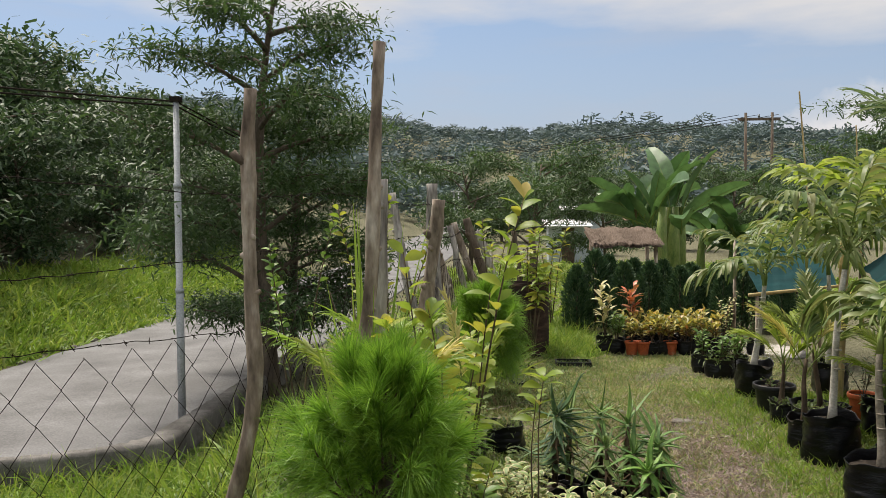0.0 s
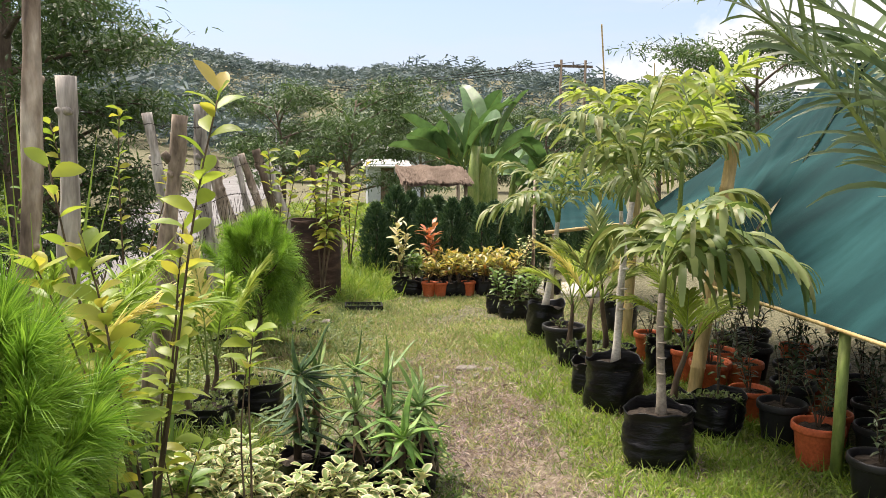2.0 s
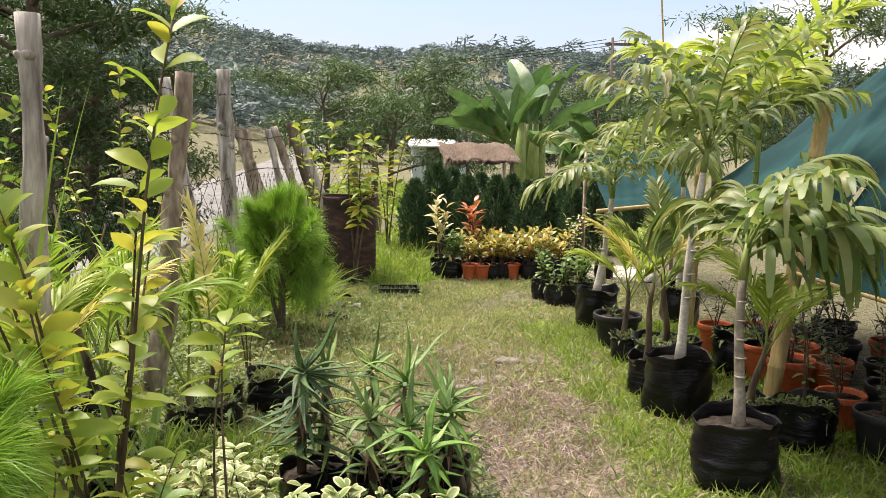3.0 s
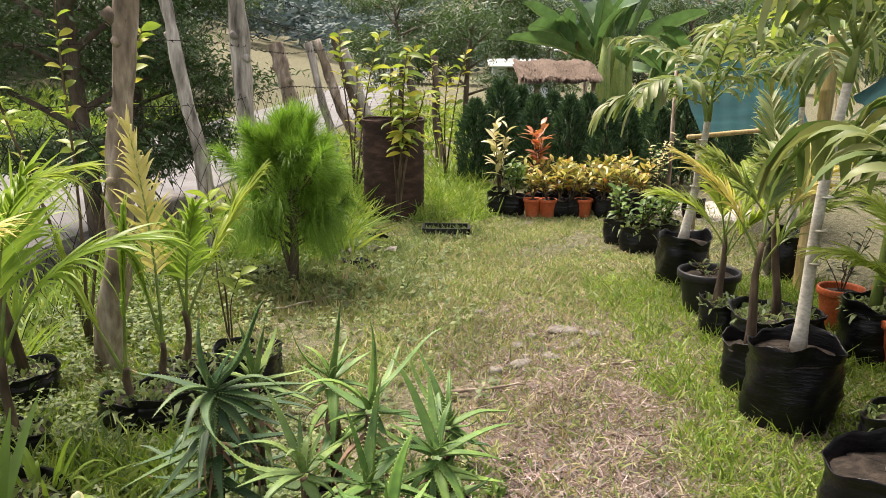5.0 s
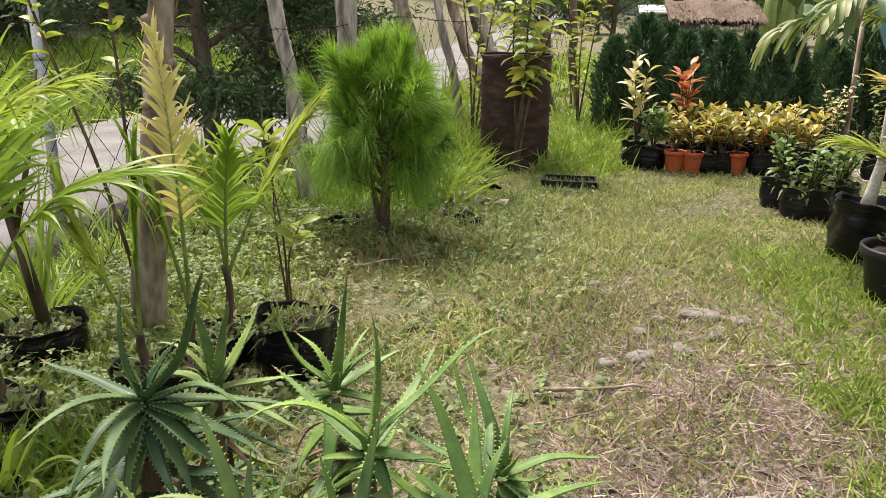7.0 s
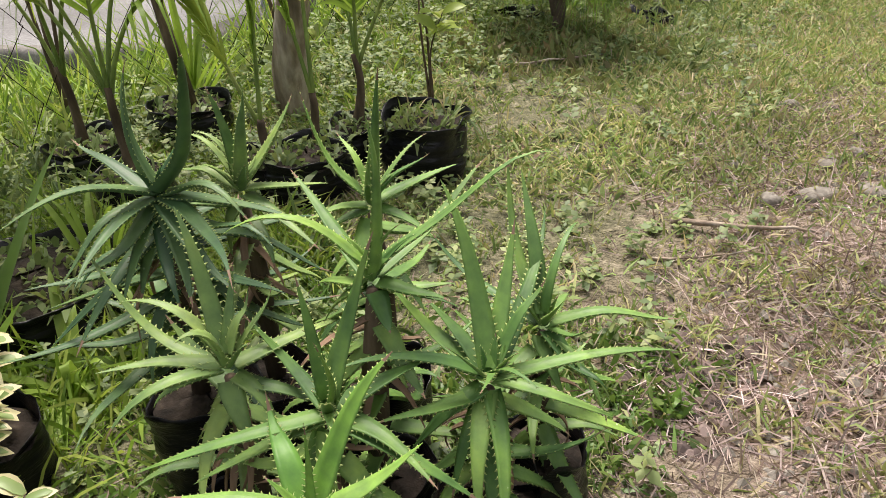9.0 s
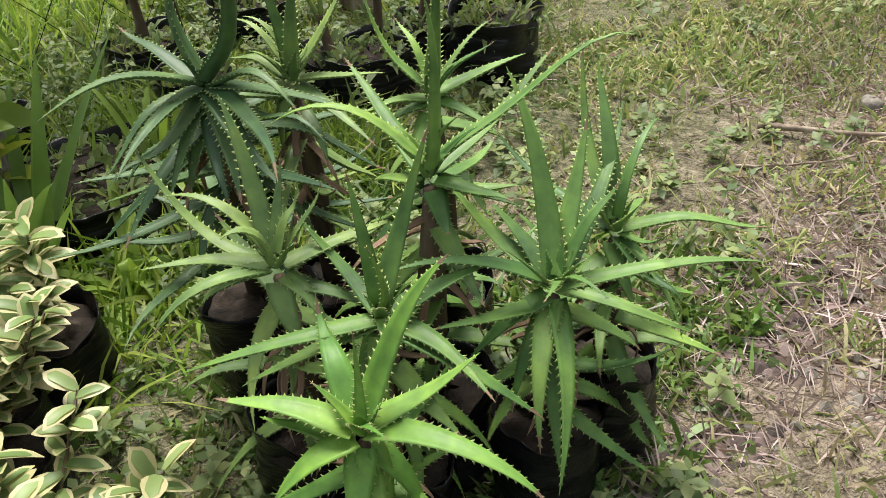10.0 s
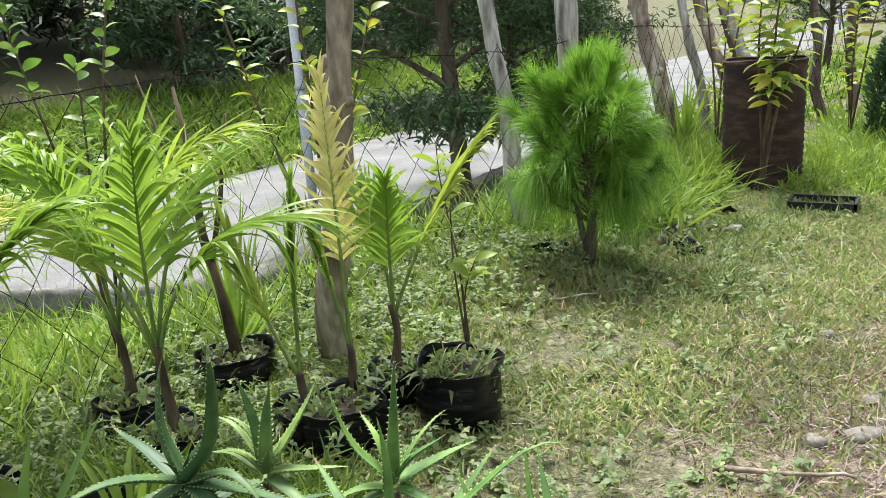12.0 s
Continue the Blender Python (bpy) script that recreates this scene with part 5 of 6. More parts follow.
# ---- conifer hedge ----
def conifer(name, h, r, seed):
    rng = np.random.default_rng(seed)
    ob = thing(name, (0, 0, 0), "dark green columnar conifer in the hedge row", "conifer", "conifer hedge")
    part("trunk", add_tube(Geo(), [(0, 0, -0.05), (0.01, 0, h * 0.5), (0, 0, h * 0.92)], [0.025, 0.018, 0.006], 7), BARK, ob)
    n = 3800
    u = rng.uniform(0.0, 1, n) ** 0.85
    a = rng.uniform(0, 6.28, n)
    lump = 1 + 0.22 * np.sin(3 * a + 7 * u) + 0.15 * np.sin(7 * a - 11 * u)
    rr = r * np.interp(u, [0, 0.12, 0.5, 0.85, 1], [0.75, 1.0, 0.95, 0.5, 0.06]) * np.sqrt(rng.uniform(0.35, 1, n)) * lump
    p = np.stack([rr * np.cos(a), rr * np.sin(a), 0.06 + u * h * 0.94], -1)
    d = unit(np.stack([np.cos(a), np.sin(a), 1.3 + rng.normal(0, 0.5, n)], -1) + rng.normal(0, 0.35, (n, 3)))
    part("foliage", Geo().add(*strips(p, d, rand_dirs(n, rng), rng.uniform(0.06, 0.13, n), rng.uniform(0.012, 0.028, n), (0.5, 1, 0.7, 0.1), 0.15, 2)), CONIFER, ob)
    return ob


con = [conifer("conifer", 1.24, 0.25, 401), conifer("conifer", 1.3, 0.28, 402)]
spots = [(1.85 + 0.36 * k + 0.06 * math.sin(k * 5), 12.75 + 0.25 * (k % 2) + 0.1 * math.sin(k * 3)) for k in range(10)] + [(2.0 + 0.42 * k, 13.55 + 0.12 * math.sin(k * 4)) for k in range(8)]
for k, (x, y) in enumerate(spots):
    m = pose(x, y, 0, 0, 0, 47 * k) @ Matrix.Scale(0.80 + 0.32 * ((k * 7) % 5) / 5, 4)
    if k < 2:
        con[k].matrix_basis = m
    else:
        copy_thing(con[k % 2], m)


# ---- fence side: posts, wire, steel pole ----
def wooden_post(foot, top, r, seed, mat, label, stub=False, belly=0.0):
    rng = np.random.default_rng(seed)
    t = np.linspace(0, 1, 26)
    f, e = np.array(foot, float), np.array(top, float)
    p = f + (e - f) * t[:, None]
    bow = 0.045 * np.sin(t * 3.14 * 2)[:, None] * np.array([rng.normal(), rng.normal(), 0]) + 0.02 * np.sin(t * 11 + rng.uniform(0, 6))[:, None] * np.array([1, 0.5, 0])
    p = p + bow * (1 - t[:, None]) * 1.2
    p[:, 0] += belly * np.sin(np.clip(t * 1.15, 0, 1) * 3.1416)
    p[0, 2] -= 0.15
    rad = r * np.interp(t, [0, 0.5, 1], [1.15, 1.0, 0.85]) * (1 + rng.normal(0, 0.045, 26))
    ob = thing("fence_post", foot, label, "fence post", "wooden fence posts")
    g = add_tube(Geo(), p - f, rad, 16, 0.09, seed)
    for q in rng.integers(5, 24, 4):
        a = rng.uniform(0, 6.28)
        c = (p - f)[q] + np.array([math.cos(a), math.sin(a), 0.0]) * rad[q] * 0.75
        d = np.array([math.cos(a), math.sin(a), 0.3])
        add_tube(g, [c - d * r * 0.2, c + d * r * 0.3, c + d * r * 0.55], [r * 0.55, r * 0.42, r * 0.2], 8, 0.12, seed + q)
    part("shaft", g, mat, ob)
    if stub:
        q = (p - f)[21]
        part("branch_stub", add_tube(Geo(), [q, q + (-0.05, -0.02, 0.03), q + (-0.075, -0.03, 0.06)], [r * 0.8, r * 0.6, r * 0.5], 8, 0.1, seed), BARK, ob, "dark cut branch stub")
    return ob


POSTS = [((-0.71, 5.0, 0), (-0.55, 5.0, 2.42), 0.040, POSTWOOD, True), ((-0.02, 4.97, 0), (0.135, 4.97, 2.64), 0.037, POSTWOOD, False), ((0.02, 5.57, 0), (0.045, 5.56, 1.97), 0.046, GREYWOOD, False),
         ((0.05, 7.08, 0), (0.27, 7.05, 1.88), 0.056, POSTWOOD, True), ((-0.05, 9.15, 0), (-0.42, 9.3, 2.0), 0.05, GREYWOOD, False), ((0.03, 9.85, 0), (-0.03, 9.8, 2.12), 0.075, GREYWOOD, False),
         ((0.16, 12.0, 0), (-0.25, 12.0, 1.6), 0.085, POSTWOOD, False), ((0.35, 12.6, 0), (-0.02, 12.6, 1.62), 0.045, GREYWOOD, False), ((0.62, 12.9, 0), (0.02, 12.9, 1.66), 0.055, POSTWOOD, False),
         ((0.75, 13.1, 0), (0.2, 13.1, 1.72), 0.07, BARK, True), ((0.93, 12.4, 0), (0.41, 12.4, 1.55), 0.055, GREYWOOD, False), ((1.12, 14.5, 0), (0.95, 14.5, 1.5), 0.05, BARK, False),
         ((1.35, 15.2, 0), (1.3, 15.2, 1.5), 0.055, BARK, False)]
for k, (f, e, r, m, stub) in enumerate(POSTS):
    wooden_post(f, e, r, 500 + k, m, "weathered crooked wooden fence post" if m is not GREYWOOD else "grey cracked wooden fence post", stub, 0.075 if k == 0 else 0.0)

LINE = np.array([(-2.6, 2.0), (-1.35, 3.9), (-0.68, 5.05), (-0.42, 7.95), (-0.05, 9.2), (0.03, 9.85), (0.16, 12.0), (0.9, 13.2), (1.3, 15.2)])
seg = np.concatenate([[0], np.cumsum(np.linalg.norm(np.diff(LINE, axis=0), axis=1))])


def on_line(s, z):
    s = np.asarray(s, float)
    return np.stack([np.interp(s, seg, LINE[:, 0]), np.interp(s, seg, LINE[:, 1]), z + 0 * s], -1)


def make_fence():
    ob = thing("wire_fence", (0, 0, 0), "rusty chain-link wire fence with barbed strands", "fence")
    rng = np.random.default_rng(9)
    g = Geo()
    cw, ch = 0.115, 0.145
    rows = 8
    for k in range(int(seg[-1] / cw)):
        z = np.arange(rows + 1) * ch * 0.98 + 0.02
        s = k * cw + np.where((np.arange(rows + 1) + k) % 2 == 0, 0.0, cw) + rng.normal(0, 0.006, rows + 1)
        p = on_line(s, 0)
        p[:, 2] = z + rng.normal(0, 0.006, rows + 1) + 0.02 * math.sin(k * 0.2)
        add_tube(g, p, 0.0021, 4)
    part("wire_mesh", g, WIRE, ob, "rusty diamond wire mesh")
    for z0 in (1.16, 1.52, 1.9):
        s = np.linspace(0, seg[-1], 160)
        p = on_line(s, 0)
        p[:, 2] = z0 + 0.03 * np.sin(s * 1.7 + z0 * 9) + rng.normal(0, 0.004, 160)
        g = add_tube(Geo(), p, 0.0024, 5)
        for q in on_line(np.arange(0.1, seg[-1] - 0.1, 0.13), z0):
            q = q + (0, 0, 0.03 * math.sin(np.interp(q[1], LINE[:, 1], seg) * 1.7 + z0 * 9))
            for _ in range(2):
                d = rand_dirs(1, rng)[0] * 0.018
                add_tube(g, [q - d, q, q + d], [0.0012, 0.003, 0.0012], 4)
        part("barbed_wire", g, WIRE, ob, "rusty barbed wire strand")


make_fence()


def steel_pole(x, y, z0, z1):
    ob = thing("steel_pole", (x, y, z0), "thin galvanised steel pole standing at the road's edge", "pole")
    h = z1 - z0
    part("shaft", add_tube(Geo(), [(0, 0, -0.2), (0, 0, h * 0.42), (0, 0, h * 0.421), (0, 0, h * 0.74), (0, 0, h * 0.741), (0, 0, h)], [0.052, 0.052, 0.046, 0.046, 0.040, 0.040], 16), STEEL, ob)
    for u in (0.42, 0.74):
        part("collar", add_tube(Geo(), [(0, 0, h * u - 0.03), (0, 0, h * u + 0.03)], [0.058, 0.058], 16), STEEL, ob)
    g = Geo()
    box(g, (-0.07, -0.05, h - 0.03), (0.07, 0.05, h + 0.04))
    part("cap_bracket", g, WIRE, ob, "dark bracket holding the cables", False)


steel_pole(-3.55, 11.2, -1.05, 3.32)


def cable(a, b, sag, name="overhead_cable", r=0.012):
    t = np.linspace(0, 1, 24)[:, None]
    p = np.array(a) + (np.array(b) - np.array(a)) * t - np.array((0, 0, 1)) * sag * 4 * t * (1 - t)
    tagged(part(name, add_tube(Geo(), p, r, 5), WIRE), "thin dark overhead cable", "cable", "overhead cables")


for dz in (0.0, -0.06):
    cable((-12, -2.0, 3.5 + dz), (-3.55, 11.2, 3.3 + dz), 0.25)
    cable((-3.55, 11.2, 3.3 + dz), (-4.0, 45, 2.4 + dz), 0.4)


# ---- rusty drum ----
def make_drum(x, y):
    ob = thing("steel_drum", (x, y, 0), "rusted ribbed steel drum with an open top", "drum")
    r, h = 0.285, 0.90
    prof = [(r * 0.98, -0.03), (r * 1.0, 0.0)]
    z = 0.03
    k = 0
    while z < h - 0.05:
        prof.append((r * (1.0 + (0.022 if k % 2 else -0.006)), z))
        z += 0.026
        k += 1
    prof += [(r, h - 0.04), (r * 1.025, h - 0.02), (r * 1.03, h), (r * 1.0, h + 0.004), (r * 0.97, h - 0.02), (r * 0.96, 0.2), (r * 0.9, 0.15), (0.001, 0.15)]
    part("shell", Geo().add(*lathe(prof, 48, 0.008, 5)), RUST, ob)
    ang = np.linspace(0, 6.2832, 41)
    part("rim", add_tube(Geo(), np.stack([r * 1.01 * np.cos(ang), r * 1.01 * np.sin(ang), 0 * ang + h + 0.003 + 0.006 * np.sin(ang * 3)], -1), 0.010, 7), RUST, ob, "rolled rusty rim")


make_drum(1.055, 11.0)


# ---- shade nets ----
def net_sheet(name, rows, label, seed, sag=0.05, fold=1.0):
    """A stretched cloth over a quad of corner points, with thickness and folds."""
    a, b, c, d = [np.array(q, float) for q in rows]   # a-b low edge, d-c high edge
    n, m = 40, 24
    u, v = np.meshgrid(np.linspace(0, 1, n), np.linspace(0, 1, m))
    p = a * ((1 - u) * (1 - v))[..., None] + b * (u * (1 - v))[..., None] + c * (u * v)[..., None] + d * ((1 - u) * v)[..., None]
    rng = np.random.default_rng(seed)
    p[..., 2] -= sag * 4 * v * (1 - v) + fold * (0.035 * np.sin(u * 17 + v * 5) * v + 0.014 * np.sin(u * 41 - v * 9) + 0.022 * np.sin(v * 21 + 2.5 * np.sin(u * 7)) * v * (1 - v) * 4)
    w = n
    i = np.arange(m - 1)[:, None] * w + np.arange(n - 1)[None]
    f = np.stack([i, i + 1, i + w + 1, i + w], -1).reshape(-1, 4)
    g = Geo().add(p, f)
    g.add(p - (0, 0, 0.004), f[:, ::-1])
    return part(name, g, NET)


def bamboo_pole(a, b, r, label, name="bamboo_pole", parent=None):
    a, b = np.array(a, float), np.array(b, float)
    ln = np.linalg.norm(b - a)
    pts, rad = [], []
    k = max(2, int(ln / 0.28))
    for q in range(k):
        for t, s in ((0.0, 1.12), (0.03, 1.0), (0.5, 0.96), (0.97, 1.0)):
            pts.append(a + (b - a) * (q + t) / k)
            rad.append(r * s * (1 - 0.12 * q / k))
    g = add_tube(Geo(), pts + [b], rad + [r * 0.9], 12, 0.01, 3)
    ob = part(name, g, BAMBOO, parent)
    return ob if parent else tagged(ob, label, "bamboo pole")


tent = thing("shade_net_tent", (0, 0, 0), "dark green shade net stretched over a low bamboo frame", "shade net")
n1 = net_sheet("net", [(3.72, 0.8, 0.80), (3.74, 6.62, 0.80), (6.0, 8.4, 2.55), (6.0, 0.8, 2.55)], "", 1)
n2 = net_sheet("net", [(3.74, 6.62, 0.80), (4.3, 9.0, 1.22), (6.0, 9.0, 2.45), (6.0, 8.4, 2.55)], "", 2, 0.02)
n3 = net_sheet("net", [(8.6, 9.0, 0.9), (8.6, 0.8, 0.9), (6.0, 0.8, 2.55), (6.0, 8.7, 2.5)], "", 3)
for q in (n1, n2, n3):
    q.parent = tent
bamboo_pole((3.70, 0.8, 0.80), (3.72, 6.66, 0.80), 0.012, "", "edge_pole", tent)
bamboo_pole((6.0, 0.8, 2.5), (6.0, 9.0, 2.4), 0.03, "", "ridge_pole", tent)
for q in ((3.78, 5.35, 0.80), (3.78, 2.4, 0.80), (6.0, 3.0, 2.5), (6.0, 6.0, 2.5), (6.0, 8.7, 2.42), (8.55, 3.0, 0.92), (8.55, 8.0, 0.92)):
    part("support_post", add_tube(Geo(), [(q[0], q[1], -0.05), q], [0.03, 0.028], 10, 0.03, 4), GREENSTEM if q[0] < 5 else POSTWOOD, tent)
bamboo_pole((3.62, 6.66, -0.05), (3.86, 6.72, 1.75), 0.048, "thick yellow bamboo pole holding the net's corner")
bamboo_pole((3.9, 8.58, -0.05), (3.96, 8.6, 1.6), 0.045, "yellow bamboo pole beside the bags")
bamboo_pole((5.05, 12.0, 0), (4.75, 12.0, 3.4), 0.012, "tall thin bare stick leaning by the nets")
bamboo_pole((5.9, 12.6, 0), (5.75, 12.6, 3.0), 0.010, "tall thin bare stick behind the nets")
small = thing("shade_net_awning", (0, 0, 0), "small blue-green shade net awning on a pale pole", "shade net")
q = net_sheet("net", [(3.62, 10.0, 0.86), (4.5, 10.1, 0.95), (4.9, 11.6, 1.5), (3.75, 11.4, 1.42)], "", 5, 0.03, 0.25)
q.parent = small
bamboo_pole((3.5, 9.98, 0.85), (4.6, 10.1, 0.95), 0.02, "", "edge_pole", small)
for q in ((3.6, 10.0, 0.85), (4.55, 10.1, 0.95), (3.75, 11.4, 1.42), (4.9, 11.6, 1.5)):
    part("support_post", add_tube(Geo(), [(q[0], q[1], -0.05), q], [0.022, 0.02], 8, 0.03, 4), POSTWOOD, small)


# ---- pale litter floor, trays, stones, twigs, scraps ----
def slab(name, c, size, mat, label, category, seed, flat=0.35, kind="", lift=0.0, rz=0):
    rng = np.random.default_rng(seed)
    v, f = lathe([(0.001, 0), (0.8, 0.0), (1.0, 0.3), (0.92, 0.75), (0.6, 1.0), (0.001, 1.05)], 14, 0.1, seed)
    v = v * (size[0], size[1], size[2]) + rng.normal(0, 0.03, v.shape) * size
    ob = part(name, Geo().add(v, f), mat)
    ob.matrix_basis = pose(c[0], c[1], c[2] + lift, 0, 0, rz)
    return tagged(ob, label, category, kind=kind)


ob = slab("gravel_patch", (3.85, 11.5, -0.01), (0.75, 0.75, 0.022), LITTER, "pale bare gravel floor beside the pots", "gravel", 1, kind="structure")
for k, (x, y, a, b, c, text) in enumerate([(2.25, 7.66, 0.085, 0.065, 0.035, "low grey stone in the trodden path"), (1.98, 7.16, 0.075, 0.04, 0.03, "flat pale stone sunk in the path"), (1.99, 7.43, 0.06, 0.03, 0.026, "thin flat stone in the path"),
        (2.14, 7.27, 0.06, 0.035, 0.026, "small flat stone in the path"), (1.86, 7.06, 0.035, 0.03, 0.035, "small round stone in the path"), (1.81, 7.96, 0.03, 0.025, 0.03, "small brown stone in the path"), (2.3, 7.47, 0.07, 0.03, 0.026, "thin flat stone in the path"), (2.42, 7.62, 0.05, 0.04, 0.03, "rough grey stone in the path"), (2.08, 7.58, 0.035, 0.025, 0.022, "small pale stone in the path"), (1.72, 7.3, 0.03, 0.022, 0.02, "small pale stone in the path")]):
    slab("stone", (x, y, -0.004), (a, b, c), STONE, text, "stone", 2 + k, rz=40 * k)
def plastic_scrap(x, y, size, seed, mat, label):
    """A torn crumpled piece of film: a wavy sheet with a ragged outline that stands up in folds."""
    q = np.random.default_rng(seed)
    n, m = 14, 7
    a, r = np.linspace(0, 6.2832, n, endpoint=False), np.linspace(0.08, 1.0, m)
    rag = 1 + 0.35 * np.sin(3 * a + seed) + q.normal(0, 0.15, n)
    rr = r[:, None] * rag[None] * size
    z = 0.012 + size * 0.5 * np.abs(np.sin(2 * a + seed)[None] * r[:, None]) ** 1.5 + np.abs(q.normal(0, 0.12, (m, n))) * size
    v = np.stack([x + rr * np.cos(a), y + 0.7 * rr * np.sin(a), z + 0 * rr], -1)
    i = np.arange(m - 1)[:, None] * n + np.arange(n)[None]
    k = np.arange(m - 1)[:, None] * n + (np.arange(n)[None] + 1) % n
    f = np.stack([i, k, k + n, i + n], -1).reshape(-1, 4)
    g = Geo().add(v, f)
    g.add(v - (0, 0, 0.002), f[:, ::-1])
    tagged(part("plastic_scrap", g, mat, smooth=False), label, "plastic scrap", "torn plastic by the pine")


for k, (x, y, size) in enumerate([(1.0, 9.86, 0.10), (0.96, 9.02, 0.09), (1.04, 8.86, 0.07), (0.8, 9.3, 0.11), (1.07, 9.4, 0.10), (0.34, 8.7, 0.12)]):
    pale = k in (3, 4)
    plastic_scrap(x, y, size, 10 + k, STONE if pale else BLACKBAG, "grey torn plastic scrap on the grass" if pale else "torn black plastic bag scrap on the grass")
tray = thing("seedling_tray", (1.57, 10.15, 0), "flat black seedling tray with small plants", "tray")
g = Geo()
for a, b in (((-0.2, -0.12, 0), (0.2, 0.12, 0.012)), ((-0.2, -0.12, 0), (-0.185, 0.12, 0.07)), ((0.185, -0.12, 0), (0.2, 0.12, 0.07)), ((-0.2, -0.12, 0), (0.2, -0.105, 0.07)), ((-0.2, 0.105, 0), (0.2, 0.12, 0.07))):
    box(g, a, b)
part("tray_box", g, BLACKPOT, tray, "", False)
rng = np.random.default_rng(12)
part("seedlings", Geo().add(*strips(rng.uniform(-1, 1, (150, 3)) * (0.19, 0.11, 0) + (0, 0, 0.012), rand_dirs(150, rng, 1.2), (0, 0, 1), rng.uniform(0.05, 0.11, 150), 0.022, (0.3, 1, 0.1), 0.3, 2)), WEED, tray)


def twig(a, b, r, seed, label="dry fallen twig on the path"):
    rng = np.random.default_rng(seed)
    t = np.linspace(0, 1, 9)[:, None]
    p = np.array(a) + (np.array(b) - np.array(a)) * t + rng.normal(0, 0.006, (9, 3)) * (1, 1, 0.4)
    tagged(part("twig", add_tube(Geo(), p, np.linspace(r, r * 0.5, 9), 6, 0.05, seed), POSTWOOD), label, "twig", "fallen twigs")


twig((1.62, 6.75, 0.032), (2.0, 6.87, 0.036), 0.010, 1)
twig((1.60, 6.52, 0.012), (1.88, 6.73, 0.015), 0.005, 2)
twig((2.35, 7.15, 0.015), (2.6, 7.2, 0.03), 0.008, 3)
twig((0.62, 7.95, 0.02), (0.95, 8.2, 0.04), 0.007, 4, "dry fallen twig under the pine")


# ---- banana clump, shelter, shed ----
def banana(at, scale, seed, label):
    rng = np.random.default_rng(seed)
    ob = thing("banana_plant", at, label, "banana plant")
    for k in range(4):
        x, y = rng.normal(0, 0.5, 2) * scale
        part("stem", add_tube(Geo(), [(x, y, -0.6), (x, y, 0.8 * scale), (x + 0.05, y, 1.6 * scale)], [0.16 * scale, 0.13 * scale, 0.07 * scale], 10, 0.04, seed + k), GREENSTEM, ob)
    for k in range(22):
        az = k * 2.4 + rng.normal(0, 0.2)
        el = rng.uniform(0.35, 1.35)
        ln = rng.uniform(1.3, 2.0) * scale
        o = np.array([rng.normal(0, 0.35) * scale, rng.normal(0, 0.35) * scale, rng.uniform(0.9, 1.5) * scale])
        pts = arc(o, az, el, ln, rng.uniform(0.3, 1.2), 14)
        d = unit(np.gradient(pts, axis=0))
        side = np.cross(d, (0, 0, 1))
        side = unit(side + 1e-6)
        up = np.cross(side, d)
        roll = rng.uniform(-1.0, 1.0)
        side, up = side * math.cos(roll) + up * math.sin(roll), up * math.cos(roll) - side * math.sin(roll)
        t = np.linspace(0, 1, 14)
        w = 0.25 * scale * np.interp(t, [0, 0.12, 0.25, 0.6, 0.9, 1], [0.06, 0.08, 0.8, 1.0, 0.6, 0.05])
        g = Geo()
        for sgn in (-1, 1):
            edge = pts + sgn * side * w[:, None] + up * (w * 0.35)[:, None] + rng.normal(0, 0.015, (14, 3))
            v = np.stack([pts, edge], 1).reshape(-1, 3)
            i = np.arange(13) * 2
            g.add(v, np.stack([i, i + 1, i + 3, i + 2], -1))
        add_tube(g, pts - up * 0.006, np.linspace(0.02, 0.004, 14), 5, slot=1)
        part("leaf", g, [DRYLEAF if k == 19 else BANANA, GREENSTEM], ob, "dry brown leaf" if k == 19 else "")


banana((5.0, 23.5, -0.1), 1.3, 601, "broad-leaved banana clump behind the hedge")
banana((7.4, 25.0, -0.35), 1.0, 602, "smaller banana plant in the thicket")


def shelter():
    ob = thing("thatched_shelter", (3.6, 20.0, 0), "low shelter with a brown thatched roof", "shelter")
    rng = np.random.default_rng(4)
    for sx_ in (-0.68, 0.68):
        for sy_ in (-0.5, 0.6):
            part("post", add_tube(Geo(), [(sx_, sy_, -0.6), (sx_, sy_, 1.2 if sy_ < 0 else 1.4)], [0.05, 0.045], 8, 0.04, 3), POSTWOOD, ob)
    n, m = 30, 12
    u, v = np.meshgrid(np.linspace(-0.80, 0.80, n), np.linspace(0, 1, m))
    z = 1.12 + 0.34 * v + rng.normal(0, 0.012, u.shape) - 0.02 * np.sin(u * 9)
    p = np.stack([u - 0.06 * v, -0.75 + 1.3 * v, z], -1)
    i = np.arange(m - 1)[:, None] * n + np.arange(n - 1)[None]
    f = np.stack([i, i + 1, i + n + 1, i + n], -1).reshape(-1, 4)
    g = Geo().add(p, f).add(p - (0, 0, 0.09), f[:, ::-1])
    k = 800
    q = np.stack([rng.uniform(-0.79, 0.79, k), -0.78 + 1.2 * rng.random(k), 0 * rng.random(k)], -1)
    q[:, 2] = 1.135 + 0.34 * (q[:, 1] + 0.75) / 1.3
    g.add(*strips(q, (0, -1, -0.3) + rng.normal(0, 0.12, (k, 3)), (0, 0, 1), 0.22, 0.016, (1, 1, 0.3), 0.05, 2))
    part("roof", g, THATCH, ob, "brown layered thatch")


shelter()


